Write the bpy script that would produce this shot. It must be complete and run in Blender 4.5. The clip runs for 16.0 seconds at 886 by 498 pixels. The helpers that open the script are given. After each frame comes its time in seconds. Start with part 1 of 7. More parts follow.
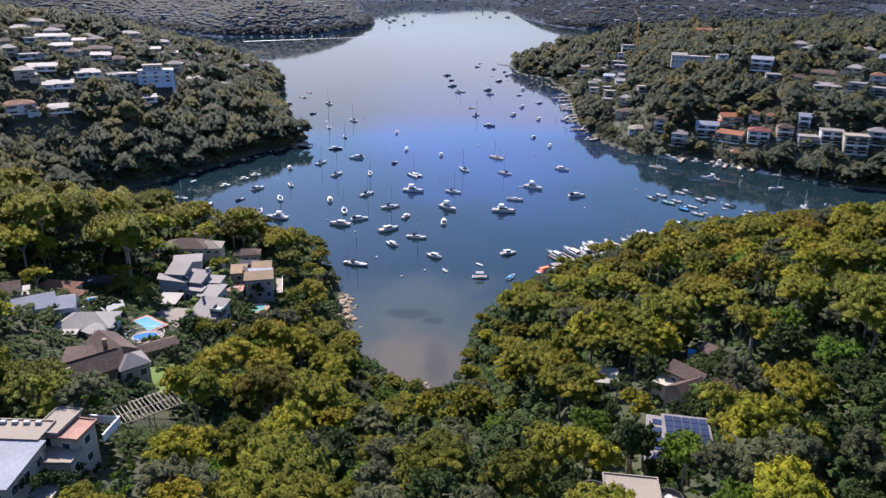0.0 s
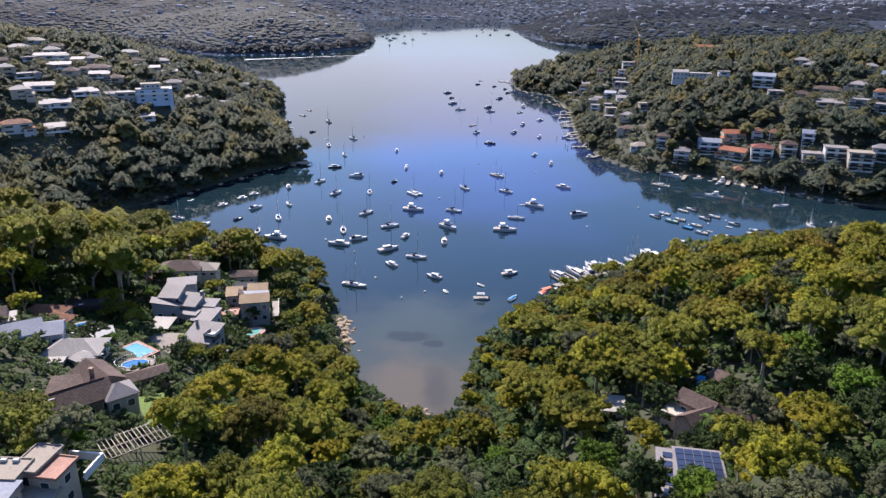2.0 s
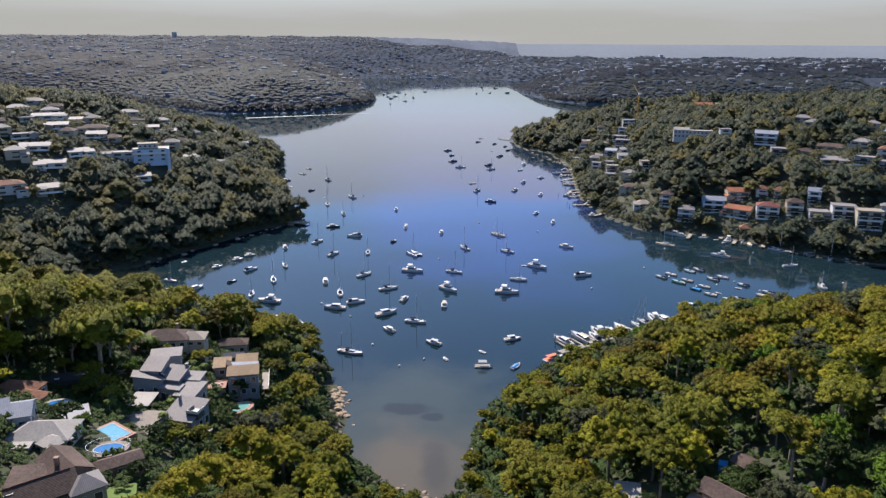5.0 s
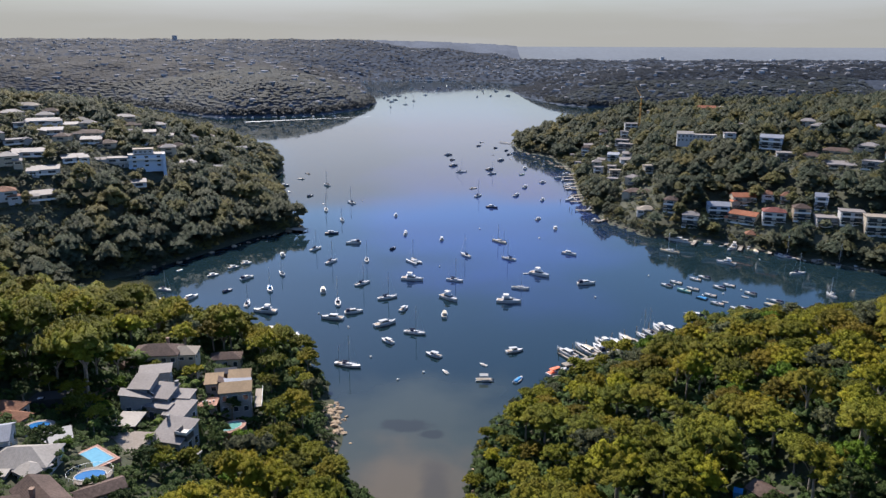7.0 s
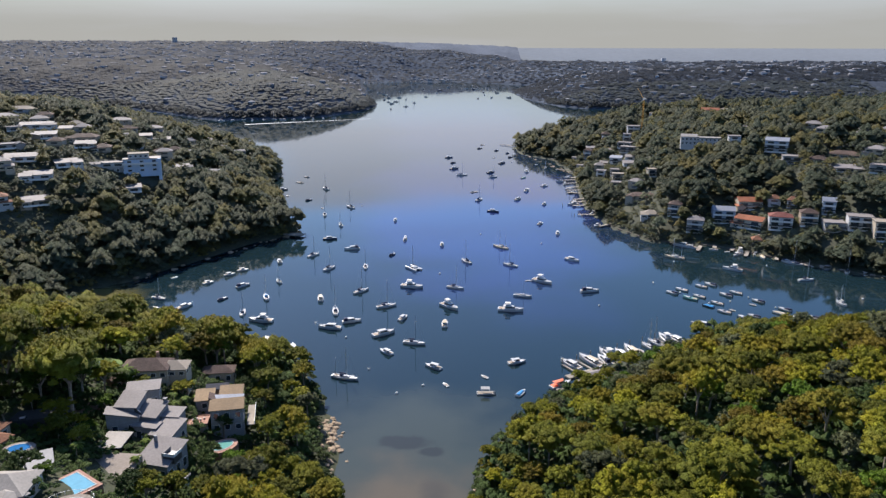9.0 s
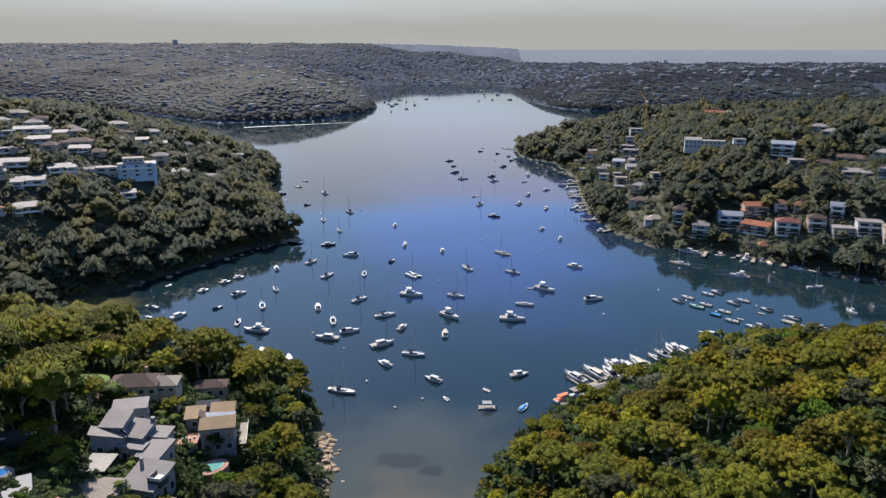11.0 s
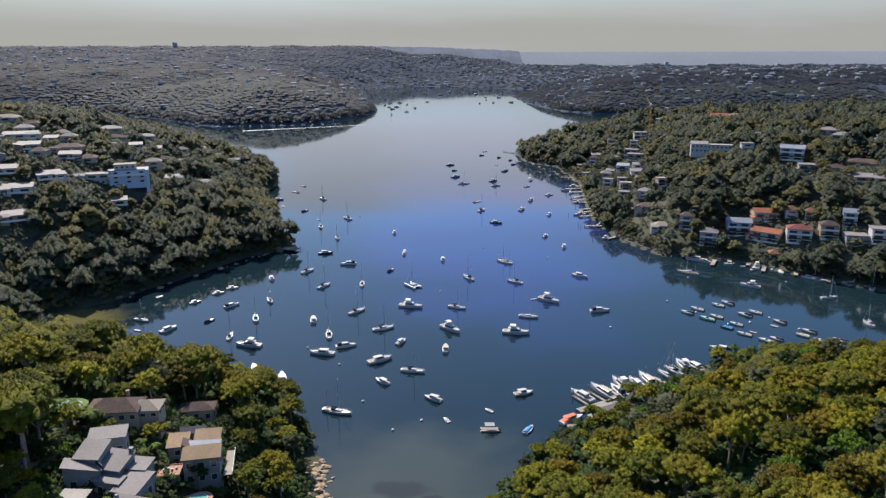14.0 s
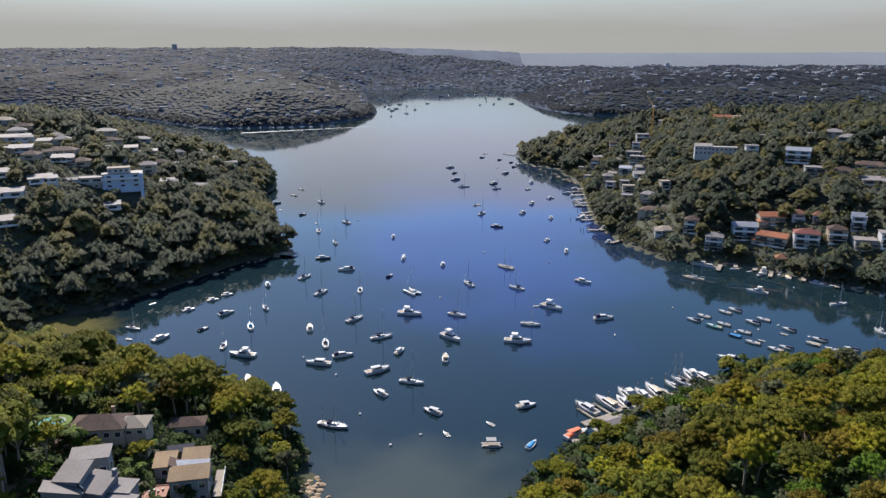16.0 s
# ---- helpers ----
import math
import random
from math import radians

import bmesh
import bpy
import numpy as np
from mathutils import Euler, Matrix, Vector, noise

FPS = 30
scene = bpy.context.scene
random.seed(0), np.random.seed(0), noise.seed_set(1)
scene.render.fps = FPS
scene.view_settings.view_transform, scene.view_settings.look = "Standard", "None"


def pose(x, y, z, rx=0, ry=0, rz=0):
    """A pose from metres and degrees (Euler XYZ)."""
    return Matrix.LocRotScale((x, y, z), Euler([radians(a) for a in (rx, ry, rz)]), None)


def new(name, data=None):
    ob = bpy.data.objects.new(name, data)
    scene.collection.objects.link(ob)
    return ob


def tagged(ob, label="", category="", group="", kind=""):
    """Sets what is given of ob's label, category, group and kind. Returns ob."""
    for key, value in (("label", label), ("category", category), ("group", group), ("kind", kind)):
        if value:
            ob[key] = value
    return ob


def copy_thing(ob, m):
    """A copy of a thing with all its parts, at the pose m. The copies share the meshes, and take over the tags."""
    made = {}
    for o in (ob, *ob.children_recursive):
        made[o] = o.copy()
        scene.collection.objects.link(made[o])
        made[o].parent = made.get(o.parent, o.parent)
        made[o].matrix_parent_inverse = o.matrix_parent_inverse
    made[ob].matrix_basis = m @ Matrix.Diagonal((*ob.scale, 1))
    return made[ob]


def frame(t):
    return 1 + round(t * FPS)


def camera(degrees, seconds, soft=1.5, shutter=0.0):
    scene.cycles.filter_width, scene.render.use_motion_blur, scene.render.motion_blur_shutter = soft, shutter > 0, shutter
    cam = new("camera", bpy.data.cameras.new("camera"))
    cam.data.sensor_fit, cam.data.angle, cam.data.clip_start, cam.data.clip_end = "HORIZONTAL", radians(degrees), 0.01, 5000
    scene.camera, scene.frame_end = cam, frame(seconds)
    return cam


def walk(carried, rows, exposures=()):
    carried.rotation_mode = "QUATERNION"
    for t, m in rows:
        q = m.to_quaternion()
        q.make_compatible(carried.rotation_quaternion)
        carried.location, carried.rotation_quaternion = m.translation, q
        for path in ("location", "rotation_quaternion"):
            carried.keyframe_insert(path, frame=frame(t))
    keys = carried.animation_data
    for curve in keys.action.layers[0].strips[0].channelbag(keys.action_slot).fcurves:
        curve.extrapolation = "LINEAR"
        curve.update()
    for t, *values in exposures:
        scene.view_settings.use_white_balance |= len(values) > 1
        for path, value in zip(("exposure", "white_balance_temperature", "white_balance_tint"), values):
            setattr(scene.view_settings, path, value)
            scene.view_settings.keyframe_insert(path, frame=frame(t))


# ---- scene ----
cam = camera(61.95, 16.0, soft=1.4)
# seconds, eye x, y, z in metres, yaw, pitch, roll in degrees
PATH = [
    (0.0, -0.02, 0.05, 130.00, -0.007, -21.388, 0.716),
    (0.5, 0.05, 1.37, 129.80, 0.021, -21.335, 0.657),
    (1.0, 0.12, 2.90, 129.65, 0.047, -21.150, 0.604),
    (1.5, 0.20, 4.60, 129.54, 0.071, -20.759, 0.554),
    (2.0, 0.28, 6.45, 129.46, 0.094, -20.117, 0.509),
    (2.5, 0.37, 8.41, 129.42, 0.116, -19.201, 0.467),
    (3.0, 0.46, 10.47, 129.41, 0.137, -18.168, 0.428),
    (3.5, 0.55, 12.61, 129.43, 0.157, -17.202, 0.391),
    (4.0, 0.64, 14.82, 129.48, 0.177, -16.506, 0.357),
    (4.5, 0.74, 17.07, 129.54, 0.196, -16.075, 0.325),
    (7.0, 1.20, 28.76, 130.07, 0.291, -15.699, 0.189),
    (7.5, 1.29, 31.14, 130.19, 0.311, -15.660, 0.165),
    (8.0, 1.37, 33.53, 130.31, 0.330, -15.648, 0.141),
    (8.5, 1.45, 35.93, 130.43, 0.349, -15.623, 0.118),
    (9.0, 1.53, 38.34, 130.54, 0.368, -15.598, 0.096),
    (11.5, 1.87, 50.50, 130.92, 0.461, -15.436, -0.011),
    (12.0, 1.93, 52.96, 130.95, 0.478, -15.410, -0.031),
    (12.5, 1.98, 55.43, 130.97, 0.494, -15.373, -0.051),
    (13.0, 2.03, 57.91, 130.97, 0.509, -15.342, -0.070),
    (13.5, 2.07, 60.39, 130.95, 0.522, -15.322, -0.089),
    (14.0, 2.11, 62.88, 130.92, 0.534, -15.294, -0.107),
    (14.5, 2.15, 65.36, 130.86, 0.543, -15.260, -0.124),
    (15.0, 2.19, 67.83, 130.80, 0.550, -15.247, -0.140),
    (15.5, 2.22, 70.28, 130.73, 0.555, -15.208, -0.155),
    (16.0, 2.25, 72.69, 130.64, 0.556, -15.190, -0.168),
]
walk(cam, [(t, pose(x, y, z, 0, 0, yaw) @ pose(0, 0, 0, 90 + pitch) @ pose(0, 0, 0, 0, 0, roll)) for t, x, y, z, yaw, pitch, roll in PATH],
     exposures=[(0.0, 1.02, 6150, 22), (1.5, 1.08, 6150, 22), (2.5, 1.06, 6200, 22), (3.5, 0.93, 6250, 20), (4.0, 0.88, 6300, 18), (8.0, 0.78, 6350, 16), (12.0, 0.70, 6350, 15), (16.0, 0.67, 6350, 15)])

# ---- daylight ----
SUN_TURN, SUN_HEIGHT = 24.0, 42.0   # degrees to the left of straight ahead, and above the horizon
world = bpy.data.worlds.new("world")
scene.world = world
world.use_nodes = True
wn, wl = world.node_tree.nodes, world.node_tree.links
wn.clear()
sky = wn.new("ShaderNodeTexSky")
sky.sky_type, sky.sun_disc = "NISHITA", False
sky.sun_elevation, sky.sun_rotation = radians(SUN_HEIGHT), radians(-SUN_TURN)
sky.air_density, sky.dust_density, sky.ozone_density, sky.altitude = 1.0, 0.4, 5.0, 100
# thin high cloud, thickest low over the sea
coord = wn.new("ShaderNodeTexCoord")
stretch = wn.new("ShaderNodeMapping")
stretch.inputs["Scale"].default_value = (1.0, 1.0, 9.0)
wl.new(coord.outputs["Generated"], stretch.inputs["Vector"])
cloud = wn.new("ShaderNodeTexNoise")
cloud.inputs["Scale"].default_value, cloud.inputs["Detail"].default_value, cloud.inputs["Roughness"].default_value = 1.9, 6, 0.55
wl.new(stretch.outputs["Vector"], cloud.inputs["Vector"])
split = wn.new("ShaderNodeSeparateXYZ")
wl.new(coord.outputs["Generated"], split.inputs["Vector"])


def calc(kind, a, b):
    node = wn.new("ShaderNodeMath")
    node.operation = kind
    for k, v in enumerate((a, b)):
        if isinstance(v, (int, float)):
            node.inputs[k].default_value = v
        elif v is not None:
            wl.new(v, node.inputs[k])
    return node.outputs["Value"]


def ease(v, low, high, first, last):
    node = wn.new("ShaderNodeMapRange")
    node.interpolation_type = "SMOOTHSTEP"
    for key, value in (("From Min", low), ("From Max", high), ("To Min", first), ("To Max", last)):
        node.inputs[key].default_value = value
    wl.new(v, node.inputs["Value"])
    return node.outputs["Result"]


wobble = calc("MULTIPLY", calc("SUBTRACT", cloud.outputs["Fac"], 0.5), 0.16)
height = calc("ADD", split.outputs["Z"], wobble)
aside = calc("ADD", calc("ABSOLUTE", calc("SUBTRACT", split.outputs["X"], -0.04), 0.0), wobble)
low_haze = ease(split.outputs["Z"], 0.02, 0.17, 0.985, 0.0)
bank = calc("MULTIPLY", calc("MULTIPLY", ease(height, 0.185, 0.228, 0.85, 0.0), ease(split.outputs["Z"], 0.06, 0.12, 0.0, 1.0)), ease(aside, 0.15, 0.31, 1.0, 0.0))
wisps = ease(cloud.outputs["Fac"], 0.52, 0.78, 0.0, 0.4)
cover = calc("MAXIMUM", low_haze, wisps)
blend = wn.new("ShaderNodeMix")
blend.data_type = "RGBA"
veil = wn.new("ShaderNodeMix")
veil.data_type = "RGBA"
veil.inputs[6].default_value, veil.inputs[7].default_value = (1.88, 1.92, 1.74, 1), (2.06, 2.12, 2.04, 1)
wl.new(ease(cloud.outputs["Fac"], 0.42, 0.66, 0.0, 1.0), veil.inputs[0])
wl.new(veil.outputs[2], blend.inputs[7])
wl.new(cover, blend.inputs[0])
deeper = wn.new("ShaderNodeHueSaturation")
deeper.inputs["Saturation"].default_value, deeper.inputs["Value"].default_value = 1.08, 0.84
wl.new(sky.outputs["Color"], deeper.inputs["Color"])
wl.new(deeper.outputs["Color"], blend.inputs[6])
back = wn.new("ShaderNodeBackground")
back.inputs["Strength"].default_value = 0.13
bright = wn.new("ShaderNodeMix")
bright.data_type = "RGBA"
bright.inputs[7].default_value = (3.6, 3.6, 3.7, 1)
wl.new(bank, bright.inputs[0])
wl.new(blend.outputs[2], bright.inputs[6])
wl.new(bright.outputs[2], back.inputs["Color"])
wl.new(back.outputs["Background"], wn.new("ShaderNodeOutputWorld").inputs["Surface"])
sun = new("sun", bpy.data.lights.new("sun", "SUN"))
sun.data.energy, sun.data.angle, sun.data.color = 5.0, radians(0.6), (1.0, 0.93, 0.80)
sun.matrix_world = pose(0, 0, 0, 0, 0, SUN_TURN) @ pose(0, 0, 600, -(90 - SUN_HEIGHT), 0, 0)

# ---- materials ----
def material(name, color, rough=0.7, metal=0.0, vary=0.25, scale=1.0, bump=0.0, second=None, spec=0.5, islands=0.0, objects=0.0):
    """Paint, stone, leaf and the like: two scales of uneven colour, fine relief, and some difference from piece to piece."""
    m = bpy.data.materials.new(name)
    m.use_nodes = True
    n, l = m.node_tree.nodes, m.node_tree.links
    b = n["Principled BSDF"]
    b.inputs["Roughness"].default_value, b.inputs["Metallic"].default_value = rough, metal
    b.inputs["Specular IOR Level"].default_value = spec
    place = n.new("ShaderNodeNewGeometry")
    broad, fine = n.new("ShaderNodeTexNoise"), n.new("ShaderNodeTexNoise")
    for tex, s, detail in ((broad, 0.13 * scale, 3), (fine, 1.7 * scale, 5)):
        tex.inputs["Scale"].default_value, tex.inputs["Detail"].default_value = s, detail
        l.new(place.outputs["Position"], tex.inputs["Vector"])
    ramp = n.new("ShaderNodeMix")
    ramp.data_type = "RGBA"
    dark = second or tuple(c * (1 - vary) for c in color)
    ramp.inputs[6].default_value, ramp.inputs[7].default_value = (*dark, 1), (*color, 1)
    soft = n.new("ShaderNodeMapRange")
    soft.inputs["From Min"].default_value, soft.inputs["From Max"].default_value = 0.36, 0.64
    l.new(broad.outputs["Fac"], soft.inputs["Value"])
    l.new(soft.outputs["Result"], ramp.inputs[0])
    gain = n.new("ShaderNodeMapRange")
    gain.inputs["To Min"].default_value, gain.inputs["To Max"].default_value = 1 - vary, 1 + vary
    gain.inputs["From Min"].default_value, gain.inputs["From Max"].default_value = 0.25, 0.75
    l.new(fine.outputs["Fac"], gain.inputs["Value"])
    value = gain.outputs["Result"]
    for source, amount in ((place.outputs["Random Per Island"], islands), (None, objects)):
        if amount:
            if source is None:
                source = n.new("ShaderNodeObjectInfo").outputs["Random"]
            r, t = n.new("ShaderNodeMapRange"), n.new("ShaderNodeMath")
            r.inputs["To Min"].default_value, r.inputs["To Max"].default_value = 1 - amount, 1 + amount
            t.operation = "MULTIPLY"
            l.new(source, r.inputs["Value"])
            l.new(r.outputs["Result"], t.inputs[0])
            l.new(value, t.inputs[1])
            value = t.outputs["Value"]
    tint = n.new("ShaderNodeVectorMath")
    tint.operation = "SCALE"
    l.new(ramp.outputs[2], tint.inputs[0])
    l.new(value, tint.inputs["Scale"])
    l.new(tint.outputs["Vector"], b.inputs["Base Color"])
    if bump:
        relief = n.new("ShaderNodeBump")
        relief.inputs["Strength"].default_value, relief.inputs["Distance"].default_value = bump, 0.05
        l.new(fine.outputs["Fac"], relief.inputs["Height"])
        l.new(relief.outputs["Normal"], b.inputs["Normal"])
    return m


def leaf(name, color, second, tip=None, through_light=0.13, islands=0.22, hue_scale=0.07, grain=2.6):
    """Leaves: colour that drifts from tree to tree and leaf to leaf, thin enough to let some sun through."""
    m = material(name, color, rough=0.62, vary=0.3, scale=0.55, second=second, spec=0.08, islands=islands, objects=0.36)
    n, l = m.node_tree.nodes, m.node_tree.links
    b, out = n["Principled BSDF"], n["Material Output"]
    col = b.inputs["Base Color"].links[0].from_socket
    if tip:
        patch, amount, mix = n.new("ShaderNodeTexNoise"), n.new("ShaderNodeMapRange"), n.new("ShaderNodeMix")
        patch.inputs["Scale"].default_value, patch.inputs["Detail"].default_value = hue_scale, 2
        l.new(n["Geometry"].outputs["Position"], patch.inputs["Vector"])
        amount.inputs["From Min"].default_value, amount.inputs["From Max"].default_value = 0.5, 0.68
        l.new(patch.outputs["Fac"], amount.inputs["Value"])
        mix.data_type = "RGBA"
        l.new(amount.outputs["Result"], mix.inputs[0])
        l.new(col, mix.inputs[6])
        mix.inputs[7].default_value = (*tip, 1)
        col = mix.outputs[2]
        l.new(col, b.inputs["Base Color"])
    tuft, relief = n.new("ShaderNodeTexNoise"), n.new("ShaderNodeBump")
    tuft.inputs["Scale"].default_value, tuft.inputs["Detail"].default_value, tuft.inputs["Roughness"].default_value = grain, 3, 0.65
    l.new(n["Geometry"].outputs["Position"], tuft.inputs["Vector"])
    relief.inputs["Strength"].default_value, relief.inputs["Distance"].default_value = (0.9 if grain > 1 else 0.2), 2.0 / grain
    l.new(tuft.outputs["Fac"], relief.inputs["Height"])
    l.new(relief.outputs["Normal"], b.inputs["Normal"])
    glow, mixed = n.new("ShaderNodeBsdfTranslucent"), n.new("ShaderNodeMixShader")
    l.new(relief.outputs["Normal"], glow.inputs["Normal"])
    l.new(col, glow.inputs["Color"])
    mixed.inputs["Fac"].default_value = through_light
    l.new(b.outputs["BSDF"], mixed.inputs[1])
    l.new(glow.outputs["BSDF"], mixed.inputs[2])
    l.new(mixed.outputs["Shader"], out.inputs["Surface"])
    return m


def striped(name, color, rough, along, width, depth, metal=0.0, vary=0.15, objects=0.0):
    """Sheet metal, tiles or boards: a relief of ribs in the thing's own axes."""
    m = material(name, color, max(rough, 0.68), metal, vary, objects=objects, spec=0.15)
    n, l = m.node_tree.nodes, m.node_tree.links
    coords, wave, relief = n.new("ShaderNodeTexCoord"), n.new("ShaderNodeTexWave"), n.new("ShaderNodeBump")
    wave.bands_direction = along
    wave.inputs["Scale"].default_value = 0.314 / width
    l.new(coords.outputs["Object"], wave.inputs["Vector"])
    relief.inputs["Strength"].default_value, relief.inputs["Distance"].default_value = 0.6, depth
    l.new(wave.outputs["Fac"], relief.inputs["Height"])
    l.new(relief.outputs["Normal"], n["Principled BSDF"].inputs["Normal"])
    return m


LEAF_GUM = leaf("gum_leaves", (0.236, 0.222, 0.011), (0.114, 0.122, 0.010), (0.212, 0.170, 0.012))
LEAF_OLIVE = leaf("olive_leaves", (0.180, 0.178, 0.015), (0.086, 0.096, 0.012), (0.172, 0.148, 0.015))
LEAF_DEEP = leaf("deep_green_leaves", (0.052, 0.078, 0.020), (0.028, 0.050, 0.014))
LEAF_BRIGHT = leaf("bright_green_leaves", (0.098, 0.160, 0.012), (0.056, 0.104, 0.010))
LEAF_GREY = leaf("grey_green_leaves", (0.098, 0.106, 0.048), (0.062, 0.072, 0.034))
LEAF_RUST = leaf("rust_tipped_leaves", (0.150, 0.112, 0.011), (0.090, 0.086, 0.009))
# hillside leaves: own greens, lifted and blued a little as painted haze
HILL_OLIVE = leaf("hazed_hillside_olive_leaves", (0.142, 0.132, 0.046), (0.086, 0.090, 0.040), (0.148, 0.124, 0.044), through_light=0.3, hue_scale=0.035, islands=0.18, grain=1.2)
HILL_DEEP = leaf("hazed_hillside_dark_leaves", (0.080, 0.098, 0.058), (0.054, 0.070, 0.046), through_light=0.3, islands=0.18, grain=1.2)
HILL_GREY = leaf("hazed_hillside_grey_leaves", (0.112, 0.118, 0.068), (0.080, 0.090, 0.056), through_light=0.3, islands=0.18, grain=1.2)
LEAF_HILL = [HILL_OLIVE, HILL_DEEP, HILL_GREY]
# leaves of the far shores: blue-grey haze painted into their colour
LEAF_FAR_HAZE = leaf("hazed_distant_leaves", (0.100, 0.118, 0.146), (0.080, 0.096, 0.122), (0.108, 0.120, 0.138), through_light=0.72, hue_scale=0.012, islands=0.24, grain=0.5)
LEAF_POINT_HAZE = leaf("hazed_point_leaves", (0.060, 0.074, 0.082), (0.042, 0.054, 0.062), (0.066, 0.075, 0.074), through_light=0.55, hue_scale=0.02, islands=0.26, grain=0.5)
LEAF_PALM = leaf("palm_fronds", (0.110, 0.150, 0.026), (0.070, 0.105, 0.018))
BARK = material("gum_bark", (0.32, 0.26, 0.20), 0.85, vary=0.35, bump=0.5)
EARTH = material("leaf_litter", (0.040, 0.044, 0.017), 0.95, vary=0.4, second=(0.022, 0.030, 0.010), bump=0.6)
ROCK = material("sandstone", (0.27, 0.20, 0.13), 0.9, vary=0.35, bump=0.8, islands=0.3)
LAWN = material("lawn", (0.11, 0.17, 0.03), 0.95, vary=0.25)
PAVING = material("paving", (0.20, 0.168, 0.138), 0.85, vary=0.2)
TARMAC = material("asphalt", (0.06, 0.058, 0.055), 0.9, vary=0.2)
DIRT = material("bare_clay", (0.24, 0.16, 0.10), 0.95, vary=0.25)
ROOF_GREY = striped("pale_metal_roof", (0.222, 0.202, 0.192), 0.42, "X", 0.35, 0.03, 0.0)
ROOF_WHITE = striped("white_metal_roof", (0.32, 0.295, 0.265), 0.4, "X", 0.4, 0.03)
ROOF_BLUE = striped("blue_grey_metal_roof", (0.255, 0.272, 0.31), 0.4, "X", 0.4, 0.03)
ROOF_DARK = striped("charcoal_metal_roof", (0.10, 0.10, 0.11), 0.45, "X", 0.4, 0.03)
ROOF_TILE = striped("terracotta_tiles", (0.24, 0.115, 0.07), 0.8, "Y", 0.30, 0.05, vary=0.35)
ROOF_ORANGE = striped("orange_tiles", (0.30, 0.115, 0.062), 0.8, "Y", 0.30, 0.05, vary=0.2)
ROOF_BROWN = striped("brown_tiles", (0.115, 0.080, 0.066), 0.8, "Y", 0.30, 0.05, vary=0.35)
ROOF_TAN = material("tan_gravel_roof", (0.255, 0.180, 0.105), 0.95, vary=0.2, bump=0.4)
ROOF_BEIGE = material("beige_membrane_roof", (0.255, 0.215, 0.168), 0.85, vary=0.12)
WALL_WHITE = material("white_render", (0.43, 0.43, 0.43), 0.8, vary=0.07)
WALL_CREAM = material("cream_render", (0.40, 0.345, 0.265), 0.85, vary=0.1)
WALL_BLUE = material("blue_grey_render", (0.27, 0.33, 0.40), 0.85, vary=0.1)
WALL_SKY = material("blue_white_render", (0.46, 0.56, 0.68), 0.8, vary=0.08)
WALL_TAN = material("tan_render", (0.30, 0.235, 0.17), 0.85, vary=0.12)
ROOF_RED = striped("dark_red_tiles", (0.20, 0.075, 0.062), 0.8, "Y", 0.30, 0.05, vary=0.25)
TERRACE_PINK = material("pink_terracotta_paving", (0.33, 0.175, 0.125), 0.85, vary=0.2)
WALL_GREY = material("grey_render", (0.27, 0.27, 0.27), 0.85, vary=0.12)
WALL_BRICK = material("brown_brick", (0.30, 0.20, 0.14), 0.9, vary=0.25, bump=0.4)
TRIM_WHITE = material("white_trim", (0.66, 0.66, 0.64), 0.55, vary=0.05)
FRAME_DARK = material("dark_frame", (0.05, 0.05, 0.055), 0.5, vary=0.1)
TIMBER = material("weathered_timber", (0.30, 0.26, 0.21), 0.85, vary=0.3, bump=0.4, objects=0.2)
CONCRETE = material("concrete", (0.42, 0.40, 0.37), 0.9, vary=0.2)
PANE = material("window_glass", (0.035, 0.045, 0.055), 0.06, vary=0.1, spec=0.8)
SOLAR = material("solar_cell", (0.03, 0.04, 0.075), 0.12, vary=0.1, spec=0.7)
GEL_WHITE = material("white_gelcoat", (0.52, 0.51, 0.49), 0.3, vary=0.06, objects=0.1)
GEL_CREAM = material("cream_gelcoat", (0.52, 0.43, 0.29), 0.35, vary=0.08, objects=0.1)
GEL_NAVY = material("navy_gelcoat", (0.03, 0.045, 0.09), 0.3, vary=0.1, objects=0.2)
GEL_GREEN = material("sea_green_gelcoat", (0.20, 0.42, 0.36), 0.35, vary=0.1)
TEAK = material("teak_deck", (0.27, 0.205, 0.145), 0.7, vary=0.2)
CANVAS_BLUE = material("blue_canvas", (0.03, 0.26, 0.55), 0.85, vary=0.15)
CANVAS_NAVY = material("navy_canvas", (0.02, 0.03, 0.07), 0.9, vary=0.2)
CANVAS_WHITE = material("white_canvas", (0.58, 0.56, 0.52), 0.85, vary=0.1)
ORANGE_PAINT = material("orange_paint", (0.75, 0.17, 0.06), 0.5, vary=0.15)
ALLOY = material("mast_alloy", (0.62, 0.63, 0.64), 0.35, metal=0.6, vary=0.08)
YELLOW_STEEL = material("yellow_crane_steel", (0.62, 0.33, 0.05), 0.5, vary=0.15)
BUOY_PAINT = material("pale_buoy_plastic", (0.75, 0.72, 0.66), 0.5, vary=0.1)
RUBBER = material("black_rubber", (0.02, 0.02, 0.02), 0.8, vary=0.2)


def pool_water(name, color):
    m = material(name, color, 0.05, vary=0.12, scale=0.6, spec=0.5)
    return m


POOL_BLUE = pool_water("pool_water", (0.13, 0.34, 0.45))
POOL_DEEP = pool_water("deep_pool_water", (0.03, 0.15, 0.36))
POOL_GREEN = pool_water("green_pool_water", (0.13, 0.32, 0.28))


